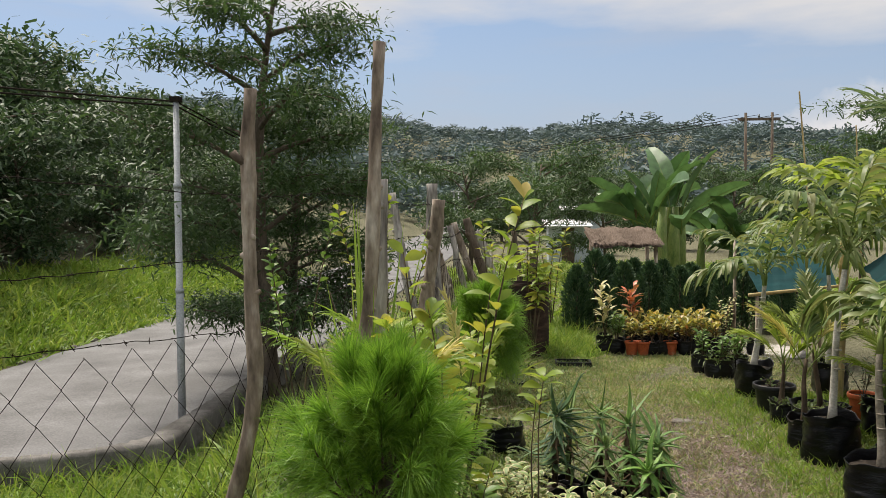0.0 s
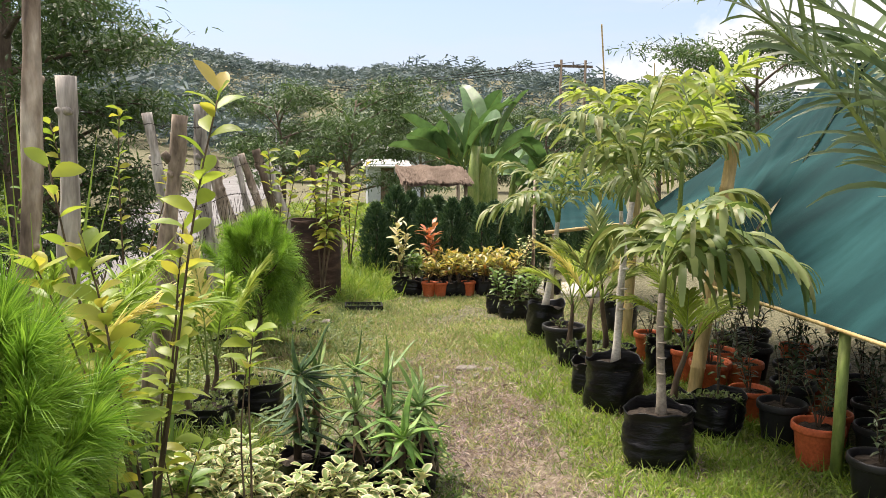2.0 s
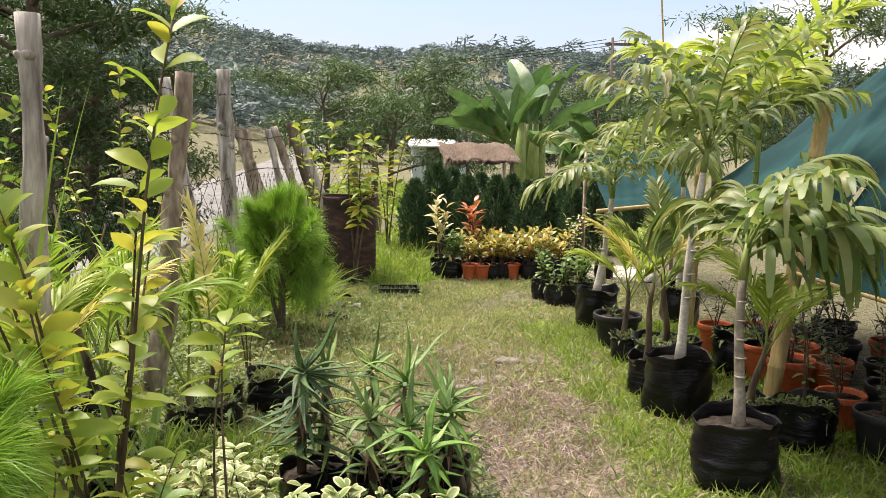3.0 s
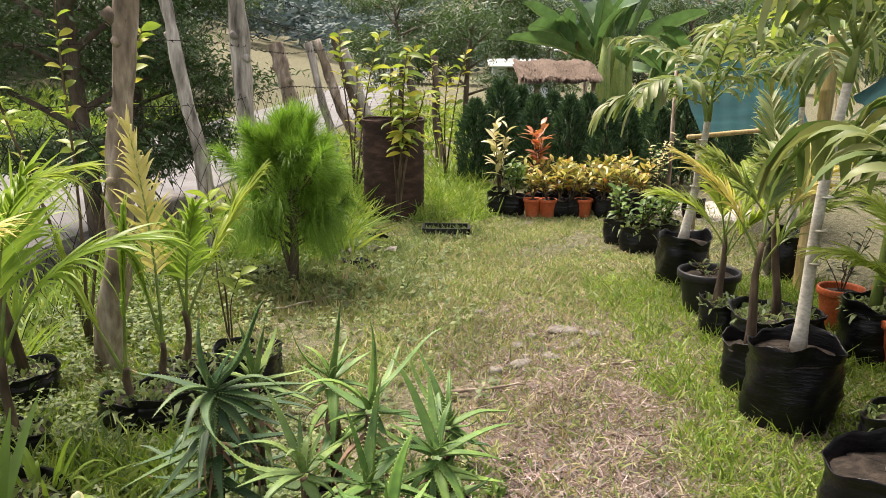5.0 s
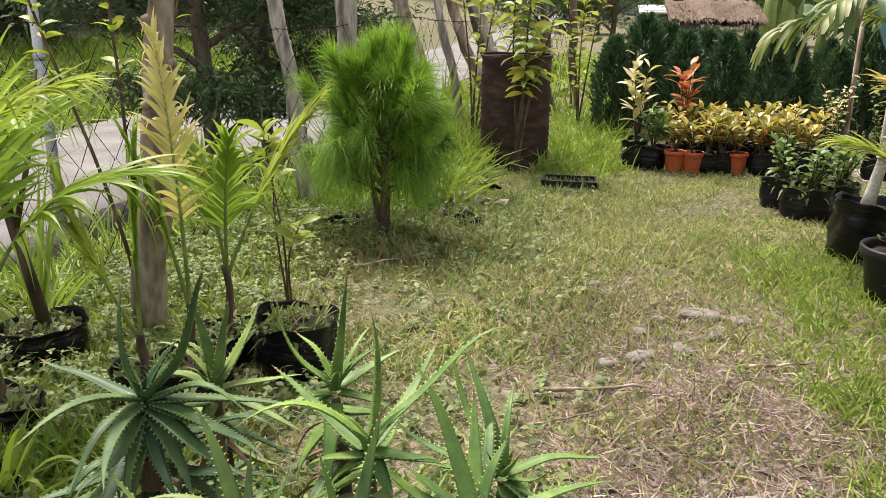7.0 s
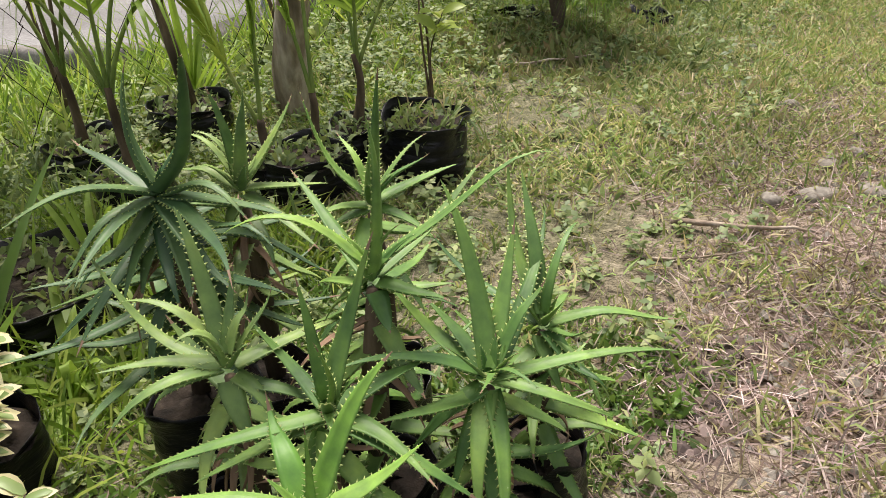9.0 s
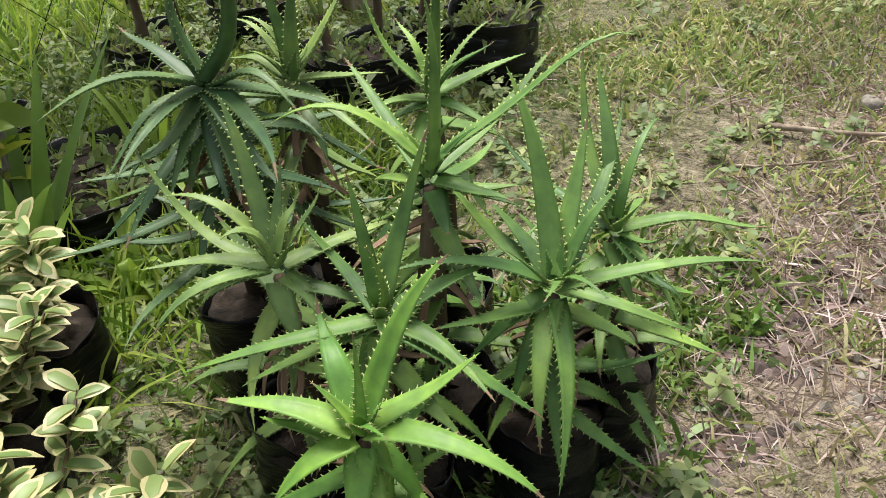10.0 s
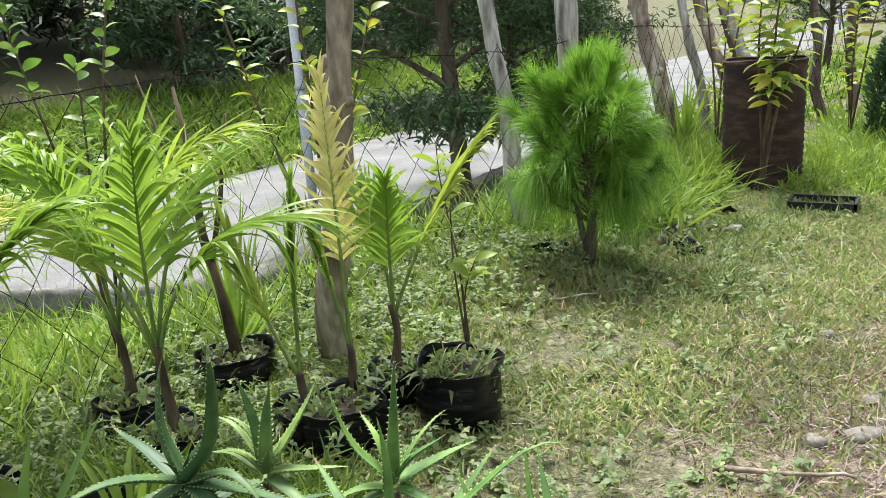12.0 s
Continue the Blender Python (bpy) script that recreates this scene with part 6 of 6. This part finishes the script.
def shed(at, w, d, h, label):
    ob = thing("shed", at, label, "shed")
    g = Geo()
    box(g, (-w / 2, -d / 2, -1.5), (w / 2, d / 2, h))
    part("wall", g, PALEWALL, ob, "", False)
    g = Geo()
    m = Matrix.Rotation(radians(7), 4, "X")
    box(g, (-w / 2 - 0.25, -d / 2 - 0.3, h + 0.02), (w / 2 + 0.25, d / 2 + 0.3, h + 0.09), 0, m)
    part("roof", g, WHITEROOF, ob, "white sheet metal roof", False)
    g = Geo()
    box(g, (-0.35, -d / 2 - 0.02, -1.2), (0.35, -d / 2 + 0.01, 0.9))
    part("door", g, BROWNSTEM, ob, "", False)


shed((4.35, 46, 0.2), 2.1, 2.2, 1.1, "small shed with pale walls and a white roof")
shed((6.2, 55, 0.5), 2.6, 2.4, 1.7, "distant shed with a light metal roof")


def power_pole():
    ob = thing("power_pole", (25.5, 80, 1.0), "wooden twin power pole with a crossbar on the slope", "power pole")
    for x in (-1.25, 1.25):
        part("mast", add_tube(Geo(), [(x, 0, -6), (x, 0, 10.6)], [0.17, 0.13], 10), BARK, ob)
    g = Geo()
    box(g, (-2.0, -0.1, 9.85), (2.0, 0.1, 10.1))
    part("crossbar", g, BARK, ob, "", False)
    for x in (-1.9, 0, 1.9):
        part("insulator", Geo().add(*lathe([(0.06, 10.1), (0.12, 10.2), (0.08, 10.3), (0.1, 10.4), (0.01, 10.45)], 8)), STEEL, ob)


power_pole()
for dx in (-1.9, 0, 1.9):
    cable((25.5 + dx, 80, 11.4), (-60 + dx, 150, 14), 3.0, r=0.03)


def street_light(x, y, h):
    z = float(height(x, y))
    ob = thing("street_lamp", (x, y, z), "grey street lamp with a flat solar panel head", "street lamp", "street lamps")
    part("post", add_tube(Geo(), [(0, 0, -0.3), (0, 0, h)], [0.07, 0.05], 10), STEEL, ob)
    g = Geo()
    box(g, (-0.15, -0.25, h), (0.9, 0.25, h + 0.07))
    part("lamp_head", g, WHITEROOF, ob, "", False)


street_light(-2.0, 46, 4.3)
street_light(-2.6, 62, 5.2)


# ---- trees ----
def tree(name, label, h, spread, trunk_r, mat, seed, leaves, leaf_l, leaf_w, first=0.35, limbs=9, clump=0.5, group="", flat=0.6, segs=1):
    """Tapered trunk, limbs with twigs, and a loose crown of leaflets round the twig ends."""
    rng = np.random.default_rng(seed)
    ob = thing(name, (0, 0, 0), label, "tree", group)
    t = np.linspace(0, 1, 10)
    tp = np.stack([0.05 * h * np.sin(t * 3 + seed) * t, 0.04 * h * np.sin(t * 4 + 2 * seed) * t, -0.4 + (h * 0.86 + 0.4) * t], -1)
    gt = add_tube(Geo(), tp, trunk_r * np.interp(t, [0, 0.1, 0.6, 1], [1.35, 1.0, 0.65, 0.2]), 9, 0.06, seed)
    ends = []
    for k in range(limbs):
        u = first + (0.98 - first) * (k + 0.5) / limbs
        o = np.array([np.interp(u, t, tp[:, c]) for c in range(3)])
        az = k * 2.4 + rng.normal(0, 0.25)
        el = rng.uniform(0.25, 0.8)
        ln = spread * rng.uniform(0.6, 1.1) * math.sqrt(max(0.15, 1 - ((u - 0.55) / 0.55) ** 2))
        p = arc(o, az, el, ln, 0.5, 8)
        add_tube(gt, p, np.linspace(trunk_r * 0.4, trunk_r * 0.07, 8), 6)
        for q in range(6):
            w = 0.35 + 0.65 * (q + 1) / 6
            b = np.array([np.interp(w, np.linspace(0, 1, 8), p[:, c]) for c in range(3)])
            e = arc(b, az + rng.normal(0, 0.9), rng.uniform(-0.1, 0.8), ln * rng.uniform(0.2, 0.4), 0.4, 5)
            add_tube(gt, e, np.linspace(trunk_r * 0.10, trunk_r * 0.03, 5), 4)
            ends += [b, e[2], e[-1]]
    part("trunk", gt, BARK, ob)
    ends = np.array(ends)
    pick = rng.integers(0, len(ends), leaves)
    p = ends[pick] + rng.normal(0, clump, (leaves, 3)) * (1, 1, flat * 0.75)
    d = rand_dirs(leaves, rng) * (1, 1, 0.45)
    part("crown", Geo().add(*strips(p, d, (0, 0, 1) + rng.normal(0, 0.45, (leaves, 3)), leaf_l * rng.uniform(0.6, 1.3, leaves), leaf_w * rng.uniform(0.7, 1.3, leaves), (0.35, 1, 0.9, 0.12) if segs > 1 else (0.75, 0.6), 0.3, segs)), mat, ob)
    return ob


def plant_tree(ob, x, y, scale, rz, first=False, dz=0.0):
    m = pose(x, y, float(height(x, y)) + dz, 0, 0, rz) @ Matrix.Scale(scale, 4)
    if first:
        ob.matrix_basis = m
        return ob
    c = copy_thing(ob, Matrix.Identity(4))
    c.matrix_basis = m
    return c


feather = tree("roadside_tree", "tall feathery-leaved tree at the road's edge", 7.6, 2.5, 0.13, FEATHER, 701, 26000, 0.15, 0.035, 0.14, 24, 0.30, "roadside trees", 0.5, 2)
plant_tree(feather, -3.0, 13.6, 1.0, 20, True)
plant_tree(feather, -3.2, 15.6, 0.8, 140)
airy = tree("feathery_tree", "airy light-crowned tree beyond the fence", 6.0, 3.6, 0.12, FEATHER, 702, 11000, 0.22, 0.05, 0.35, 12, 0.42, "trees beyond the fence", 0.35)
plant_tree(airy, 1.9, 30, 0.95, 0, True, -0.5)
plant_tree(airy, -0.6, 33, 0.95, 120, dz=-0.3)
plant_tree(airy, 5.2, 36, 0.8, 200)
plant_tree(airy, 9.8, 33, 0.8, 60)
plant_tree(airy, 13.5, 30, 0.9, 310)
plant_tree(airy, 10.5, 18, 0.75, 180)
broad = [tree("woodland_tree", "dense dark green tree on the bank above the road", 7.5, 3.2, 0.16, FOREST, 710 + k, 6500, 0.32, 0.11, 0.10, 15, 0.55, "trees on the bank", 0.7) for k in range(2)]
rng = np.random.default_rng(77)
count = 0
for row in range(3):
    for k in range(13):
        y = 6 + k * 4.2 + rng.normal(0, 0.7) + row * 1.5
        x = float(road_far(y)) - 5.4 - row * 4.4 + rng.normal(0, 0.6)
        if row == 0 and k > 10:
            continue
        sc = rng.uniform(0.7, 1.05) * (0.75 if row == 0 else 1.1)
        plant_tree(broad[count % 2], x, y, sc, rng.uniform(0, 360), count < 2)
        count += 1
for k in range(12):
    x, y = 12 + k * 5.6 + rng.normal(0, 1.5), 40 + rng.uniform(-4, 30)
    plant_tree(broad[k % 2], x, y, rng.uniform(0.6, 0.95), rng.uniform(0, 360))
for k in range(10):
    x, y = -2 + k * 3.4 + rng.normal(0, 1.0), 75 + rng.uniform(-6, 22)
    plant_tree(broad[k % 2], max(x, 4.5 if y > 80 else x), y, rng.uniform(0.6, 0.95), rng.uniform(0, 360))


def hillside():
    """Woods of the far slope: crowns of many leaf clumps over the terrain."""
    rng = np.random.default_rng(88)
    n, per = 3900, 48
    y = rng.uniform(95, 400, n) ** 1.0
    x = rng.uniform(-0.5, 0.75, n) * (y + 30)
    keep = ~((x > road_near(y) - 7) & (x < road_near(y) + 1.5) & (y < 190))
    x, y = x[keep], y[keep]
    n = len(x)
    size = rng.uniform(2.2, 4.8, n) * np.where(rng.random(n) < 0.06, 1.5, 1)
    c = np.stack([x, y, height(x, y) + size * 0.7], -1)
    d = rand_dirs(n * per, rng, 0.35).reshape(n, per, 3)
    p = (c[:, None] + d * (size * 0.62)[:, None, None] * rng.uniform(0.6, 1.1, (n, per, 1)) * (1, 1, 0.85)).reshape(-1, 3)
    q = unit(rng.normal(size=p.shape) * (1, 1, 0.35))
    nr = d.reshape(-1, 3) + rng.normal(0, 0.35, p.shape)
    w = np.repeat(size, per) * rng.uniform(0.12, 0.24, len(p))
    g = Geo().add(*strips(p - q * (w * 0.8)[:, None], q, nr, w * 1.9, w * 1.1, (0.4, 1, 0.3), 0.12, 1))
    tagged(part("hillside_forest", g, FARHILL), "dense green forest covering the far hill, haze tinted into its leaves", "forest", kind="stuff")


hillside()


# ---- sward, straw, weeds, verge ----
def wear(x, y):
    a = np.exp(-(((x - 2.2) / 0.55) ** 2 + ((y - 7.2) / 0.9) ** 2))
    b = np.exp(-(((x - 2.0) / 0.45) ** 2 + ((y - 5.6) / 1.1) ** 2))
    c = 0.5 * np.exp(-(((x - 2.3) / 0.5) ** 2 + ((y - 4.0) / 1.2) ** 2))
    return np.clip(a + b + c, 0, 1)


def ripple(x, y):
    return 0.5 + 0.5 * np.sin(x * 4.3 + 1.7 * np.sin(y * 2.9)) * np.sin(y * 3.7 + 1.3 * np.sin(x * 3.1))


def scatter(name, n, xr, yr, ln, wd, mat, seed, label, category, keep=None, up=1.6, bend=0.6, prof=(0.8, 1, 0.7, 0.08), segs=3, fold=0.0, power=1.0):
    rng = np.random.default_rng(seed)
    x = rng.uniform(*xr, n)
    y = yr[0] + (yr[1] - yr[0]) * rng.random(n) ** power
    if keep is not None:
        ok = rng.random(n) < keep(x, y)
        x, y = x[ok], y[ok]
    n = len(x)
    p = np.stack([x, y, height(x, y) - 0.004], -1)
    d = rng.normal(size=(n, 3)) * (1, 1, 0.3)
    d[:, 2] = np.abs(d[:, 2]) + up
    g = Geo().add(*strips(p, d, rand_dirs(n, rng), rng.uniform(ln[0], ln[1], n), rng.uniform(wd[0], wd[1], n), prof, bend * rng.uniform(0.3, 1.5, n), segs, fold))
    tagged(part(name, g, mat), label, category, kind="stuff")


def tufts(name, n, per, xr, yr, ln, wd, mat, seed, label, keep=None, spread=0.04, up=1.1):
    """Grass growing in clumps."""
    rng = np.random.default_rng(seed)
    x, y = rng.uniform(*xr, n), rng.uniform(*yr, n)
    if keep is not None:
        ok = rng.random(n) < keep(x, y)
        x, y = x[ok], y[ok]
    n = len(x)
    s = np.repeat(rng.uniform(0.5, 1.2, n), per)
    x, y = np.repeat(x, per) + rng.normal(0, spread, n * per), np.repeat(y, per) + rng.normal(0, spread, n * per)
    d = rng.normal(size=(n * per, 3)) * (0.8, 0.8, 0)
    d[:, 2] = up
    g = Geo().add(*strips(np.stack([x, y, height(x, y) - 0.004], -1), d, rand_dirs(n * per, rng), s * rng.uniform(ln[0], ln[1], n * per), rng.uniform(wd[0], wd[1], n * per), (0.8, 1, 0.7, 0.08), rng.uniform(0.2, 0.9, n * per), 2))
    tagged(part(name, g, mat), label, "grass", kind="stuff")


tufts("grass", 13500, 11, (-0.6, 3.7), (3.6, 9.0), (0.05, 0.14), (0.004, 0.009), GRASS, 801, "short yellowish green grass over the nursery floor", lambda x, y: (1 - 0.5 * wear(x, y)) * (0.4 + 0.6 * ripple(x, y)))
tufts("grass", 6000, 10, (0.3, 3.4), (7.0, 10.6), (0.05, 0.13), (0.005, 0.010), GRASS, 843, "yellow-green grass over the middle of the nursery", lambda x, y: (1 - 0.85 * wear(x, y)) * (0.3 + 0.7 * ripple(x * 1.3, y)))
tufts("grass", 9000, 8, (-5.5, 4.5), (-3.0, 4.2), (0.05, 0.16), (0.006, 0.013), GRASS, 840, "short patchy grass by the nursery entrance", lambda x, y: 0.35 + 0.65 * ripple(x, y), 0.07)
tufts("grass", 6500, 8, (-0.3, 4.2), (9.0, 14.0), (0.05, 0.12), (0.005, 0.009), GRASS, 802, "short grass at the far end of the nursery")
scatter("dry_straw", 90000, (-0.2, 3.5), (3.8, 10.0), (0.025, 0.09), (0.0025, 0.006), STRAW, 803, "loose dry cut straw on the trodden path", "straw", lambda x, y: np.clip(0.25 + wear(x, y), 0, 1), 0.12, 0.1, (0.8, 1, 0.8, 0.3), 2)
scatter("dry_straw", 9000, (1.4, 3.2), (4.3, 8.0), (0.05, 0.15), (0.0025, 0.0045), STRAW, 816, "crisscross of dry cut grass stalks on the path", "straw", lambda x, y: np.clip(0.35 + wear(x, y), 0, 1), 0.18, 0.12, (0.8, 1, 0.8, 0.3), 2)


def weed_plants(n, xr, yr, seed, label, keep):
    """Small upright weeds: tiers of oval leaves on short stalks."""
    rng = np.random.default_rng(seed)
    x, y = rng.uniform(*xr, n), rng.uniform(*yr, n)
    ok = rng.random(n) < keep(x, y)
    x, y = x[ok], y[ok]
    n = len(x)
    hh = rng.uniform(0.03, 0.13, n)
    g = Geo()
    for tier in range(3):
        for k in range(4):
            a = rng.uniform(0, 6.28, n) * 0.15 + k * 1.571 + tier * 0.8 + x * 37
            el = rng.uniform(-0.1, 0.6, n)
            d = np.stack([np.cos(a) * np.cos(el), np.sin(a) * np.cos(el), np.sin(el)], -1)
            p = np.stack([x, y, height(x, y) + hh * (0.45 + 0.28 * tier)], -1)
            ln = rng.uniform(0.02, 0.048, n) * (1.1 - 0.22 * tier)
            g.add(*strips(p, d, (0, 0, 1) + rng.normal(0, 0.25, (n, 3)), ln, ln * 0.55, (0.15, 1, 0.1), 0.25, 2))
    tagged(part("weed_plants", g, WEED), label, "weeds", kind="stuff")


def litter(name, n, xr, yr, size, mat, seed, label, category, keep, flat=0.5):
    """Crumbs lying about: little uneven four-sided chips."""
    q = np.random.default_rng(seed)
    x, y = q.uniform(*xr, n), q.uniform(*yr, n)
    ok = q.random(n) < keep(x, y)
    x, y = x[ok], y[ok]
    n = len(x)
    s = q.uniform(size[0], size[1], n)
    a = q.uniform(0, 6.28, n)
    ring = []
    for k in range(5):
        ak = a + k * 1.2566 + q.normal(0, 0.2, n)
        rk = s * q.uniform(0.6, 1.2, n)
        ring.append(np.stack([x + rk * np.cos(ak), y + rk * np.sin(ak), height(x, y) - 0.003 + s * 0.1 * q.random(n)], -1))
    top = np.stack([x, y, height(x, y) + s * flat * q.uniform(0.6, 1.2, n)], -1)
    v = np.stack(ring + [top], 1)
    i = np.arange(n)[:, None, None] * 6
    f = (i + np.array([[k, (k + 1) % 5, 5] for k in range(5)])[None]).reshape(-1, 3)
    tagged(part(name, Geo().add(v, f), mat, smooth=False), label, category, kind="stuff")


litter("pebbles", 5200, (1.2, 3.0), (4.6, 9.0), (0.005, 0.02), STONE, 820, "small grey pebbles and clods on the path", "pebbles", lambda x, y: np.clip(0.12 + wear(x, y), 0, 1), 0.7)
tufts("grass", 420, 12, (-0.5, 0.75), (5.4, 6.3), (0.10, 0.28), (0.008, 0.018), WEED, 835, "weeds hiding the feet of the palm bags", None, 0.04, 1.3)
litter("dry_leaf_bits", 900, (0.55, 1.35), (6.95, 7.9), (0.008, 0.026), DRYLEAF, 836, "brown fallen leaf bits on bare soil", "leaf litter", lambda x, y: np.exp(-((x - 0.95) / 0.22) ** 2 - ((y - 7.4) / 0.3) ** 2), 0.35)
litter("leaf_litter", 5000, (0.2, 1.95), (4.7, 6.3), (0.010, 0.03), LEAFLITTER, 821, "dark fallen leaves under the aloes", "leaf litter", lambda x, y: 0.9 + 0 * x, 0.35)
weed_plants(3000, (-0.7, 1.85), (4.6, 9.8), 817, "small leafy green weeds among the bags and aloes", lambda x, y: np.clip(1.15 - 0.5 * x, 0.1, 1) * (1 - 0.75 * smooth(6.3, 7.2, y) * smooth(0.3, 0.8, x)) * (0.4 + 0.6 * ripple(x, y)))
scatter("ground_weeds", 34000, (-0.7, 1.9), (4.6, 10.2), (0.025, 0.065), (0.012, 0.026), WEED, 804, "low broad-leaved weeds between the bags", "weeds", lambda x, y: np.clip(1.25 - 0.7 * x + 0.3 * ripple(x, y), 0.05, 1), 0.55, 0.3, (0.3, 1, 0.1), 2)
# SHRUB, darker than WEED, puts the shade between the aloe leaves into colour
tufts("weed_clumps", 1000, 16, (0.7, 1.85), (4.6, 6.2), (0.04, 0.11), (0.009, 0.019), SHRUB, 805, "leafy weeds growing round the aloes", None, 0.03, 0.9)
tufts("grass", 2300, 14, (2.55, 4.1), (3.3, 8.8), (0.09, 0.22), (0.005, 0.009), TALLGRASS, 806, "longer lush grass round the black bags")
tufts("tall_grass", 190, 10, (-1.5, -0.5), (5.2, 9.8), (0.25, 0.75), (0.006, 0.013), TALLGRASS, 830, "tall thin grass growing through the wire fence", None, 0.05, 2.2)
tufts("tall_grass", 420, 14, (-3.4, -1.1), (5.4, 8.6), (0.22, 0.55), (0.012, 0.03), TALLGRASS, 831, "rank broad-bladed grass by the road's edge", lambda x, y: (x > road_near(y) + 0.3) * 1.0, 0.06, 1.0)
scatter("slope_weeds", 9000, (-3.4, -1.0), (5.2, 8.6), (0.07, 0.15), (0.03, 0.06), WEED, 832, "lush leafy weeds by the road's edge", "weeds", lambda x, y: (x > road_near(y) + 0.3) * 1.0, 1.4, 0.3, (0.3, 1, 0.1), 2)
tufts("grass", 700, 14, (0.1, 1.4), (8.2, 9.8), (0.08, 0.2), (0.006, 0.013), WEED, 833, "weeds round the foot of the pine", None, 0.05, 0.9)
tufts("tall_grass", 1800, 12, (-2.9, -0.5), (2.5, 14), (0.1, 0.32), (0.007, 0.014), TALLGRASS, 807, "tall lush grass on the slope below the fence", lambda x, y: np.where((y > 8.0) & (x < -0.6), 0.06, 1.0), 0.07)
scatter("slope_weeds", 42000, (-5.0, -0.4), (3, 13), (0.06, 0.14), (0.025, 0.055), WEED, 808, "leafy weeds covering the roadside slope", "weeds", lambda x, y: (x > road_near(y) + 0.25) * smooth(3.0, 5.0, y) * smooth(-5.0, -4.2, x), 0.8, 0.3, (0.3, 1, 0.1), 2)
tufts("grass", 160, 12, (1.3, 1.85), (9.9, 10.35), (0.06, 0.14), (0.007, 0.014), WEED, 844, "weeds growing round the seedling tray", None, 0.03, 1.0)
tufts("tall_grass", 520, 14, (0.15, 0.85), (9.3, 11.6), (0.28, 0.62), (0.010, 0.022), TALLGRASS, 841, "bright rank weeds beside the drum", lambda x, y: 1.0 - 0.8 * smooth(0.5, 0.85, x) * (y < 10.4), 0.06, 1.2)
scatter("creeping_weeds", 5200, (0.0, 1.25), (7.75, 9.3), (0.05, 0.13), (0.018, 0.036), CREEPER, 842, "brownish green creeping weeds round the pine", "weeds", lambda x, y: np.exp(-((x - 0.55) / 0.5) ** 2 - ((y - 8.5) / 0.55) ** 2), 1.1, 0.4, (0.3, 1, 0.1), 2)
tufts("tall_grass", 800, 14, (-0.4, 0.6), (9.0, 13.5), (0.2, 0.55), (0.008, 0.016), TALLGRASS, 809, "tall rank grass along the post row", None, 0.07)
tufts("tall_grass", 500, 12, (1.3, 1.9), (10.6, 14), (0.15, 0.45), (0.008, 0.014), TALLGRASS, 812, "rank grass beside the drum", None, 0.07)
tufts("grass", 1000, 13, (-0.9, 0.35), (5.6, 9.0), (0.07, 0.18), (0.005, 0.010), TALLGRASS, 813, "rank green grass among the coconut bags", None, 0.05)
tufts("grass", 950, 13, (-0.1, 0.8), (4.4, 6.2), (0.1, 0.34), (0.006, 0.012), TALLGRASS, 814, "rank green grass among the shrubs", None, 0.05)
tufts("tall_grass", 1800, 12, (-6.5, -2.0), (5.0, 9.6), (0.3, 0.7), (0.01, 0.018), TALLGRASS, 815, "tall lush grass between the slope and the road", lambda x, y: (x > road_near(y) + 0.1) * 1.0, 0.07)
tufts("verge_grass", 4200, 10, (-13.5, -8.9), (11.5, 40), (0.4, 1.0), (0.03, 0.06), TALLGRASS, 810, "tall green grass on the verge across the road", None, 0.16)
tufts("rough_grass", 3000, 9, (-2.4, 14), (14.2, 45), (0.3, 0.7), (0.03, 0.06), TALLGRASS, 811, "rough green grass beyond the hedge", None, 0.2)
rng = np.random.default_rng(90)
g = Geo()
for k in range(140):
    y = rng.uniform(8, 30)
    x = float(road_far(y)) - 0.05 - abs(rng.normal(0, 0.22))
    v, f = lathe([(0.001, 0), (0.9, 0.1), (1, 0.5), (0.6, 0.95), (0.001, 1)], 7, 0.15, k)
    g.add(v * rng.uniform(0.03, 0.09) + (x, y, float(height(x, y)) - 0.01), f)
tagged(part("verge_stones", g, STONE), "scattered pale stones along the road's far edge", "stones", kind="stuff")
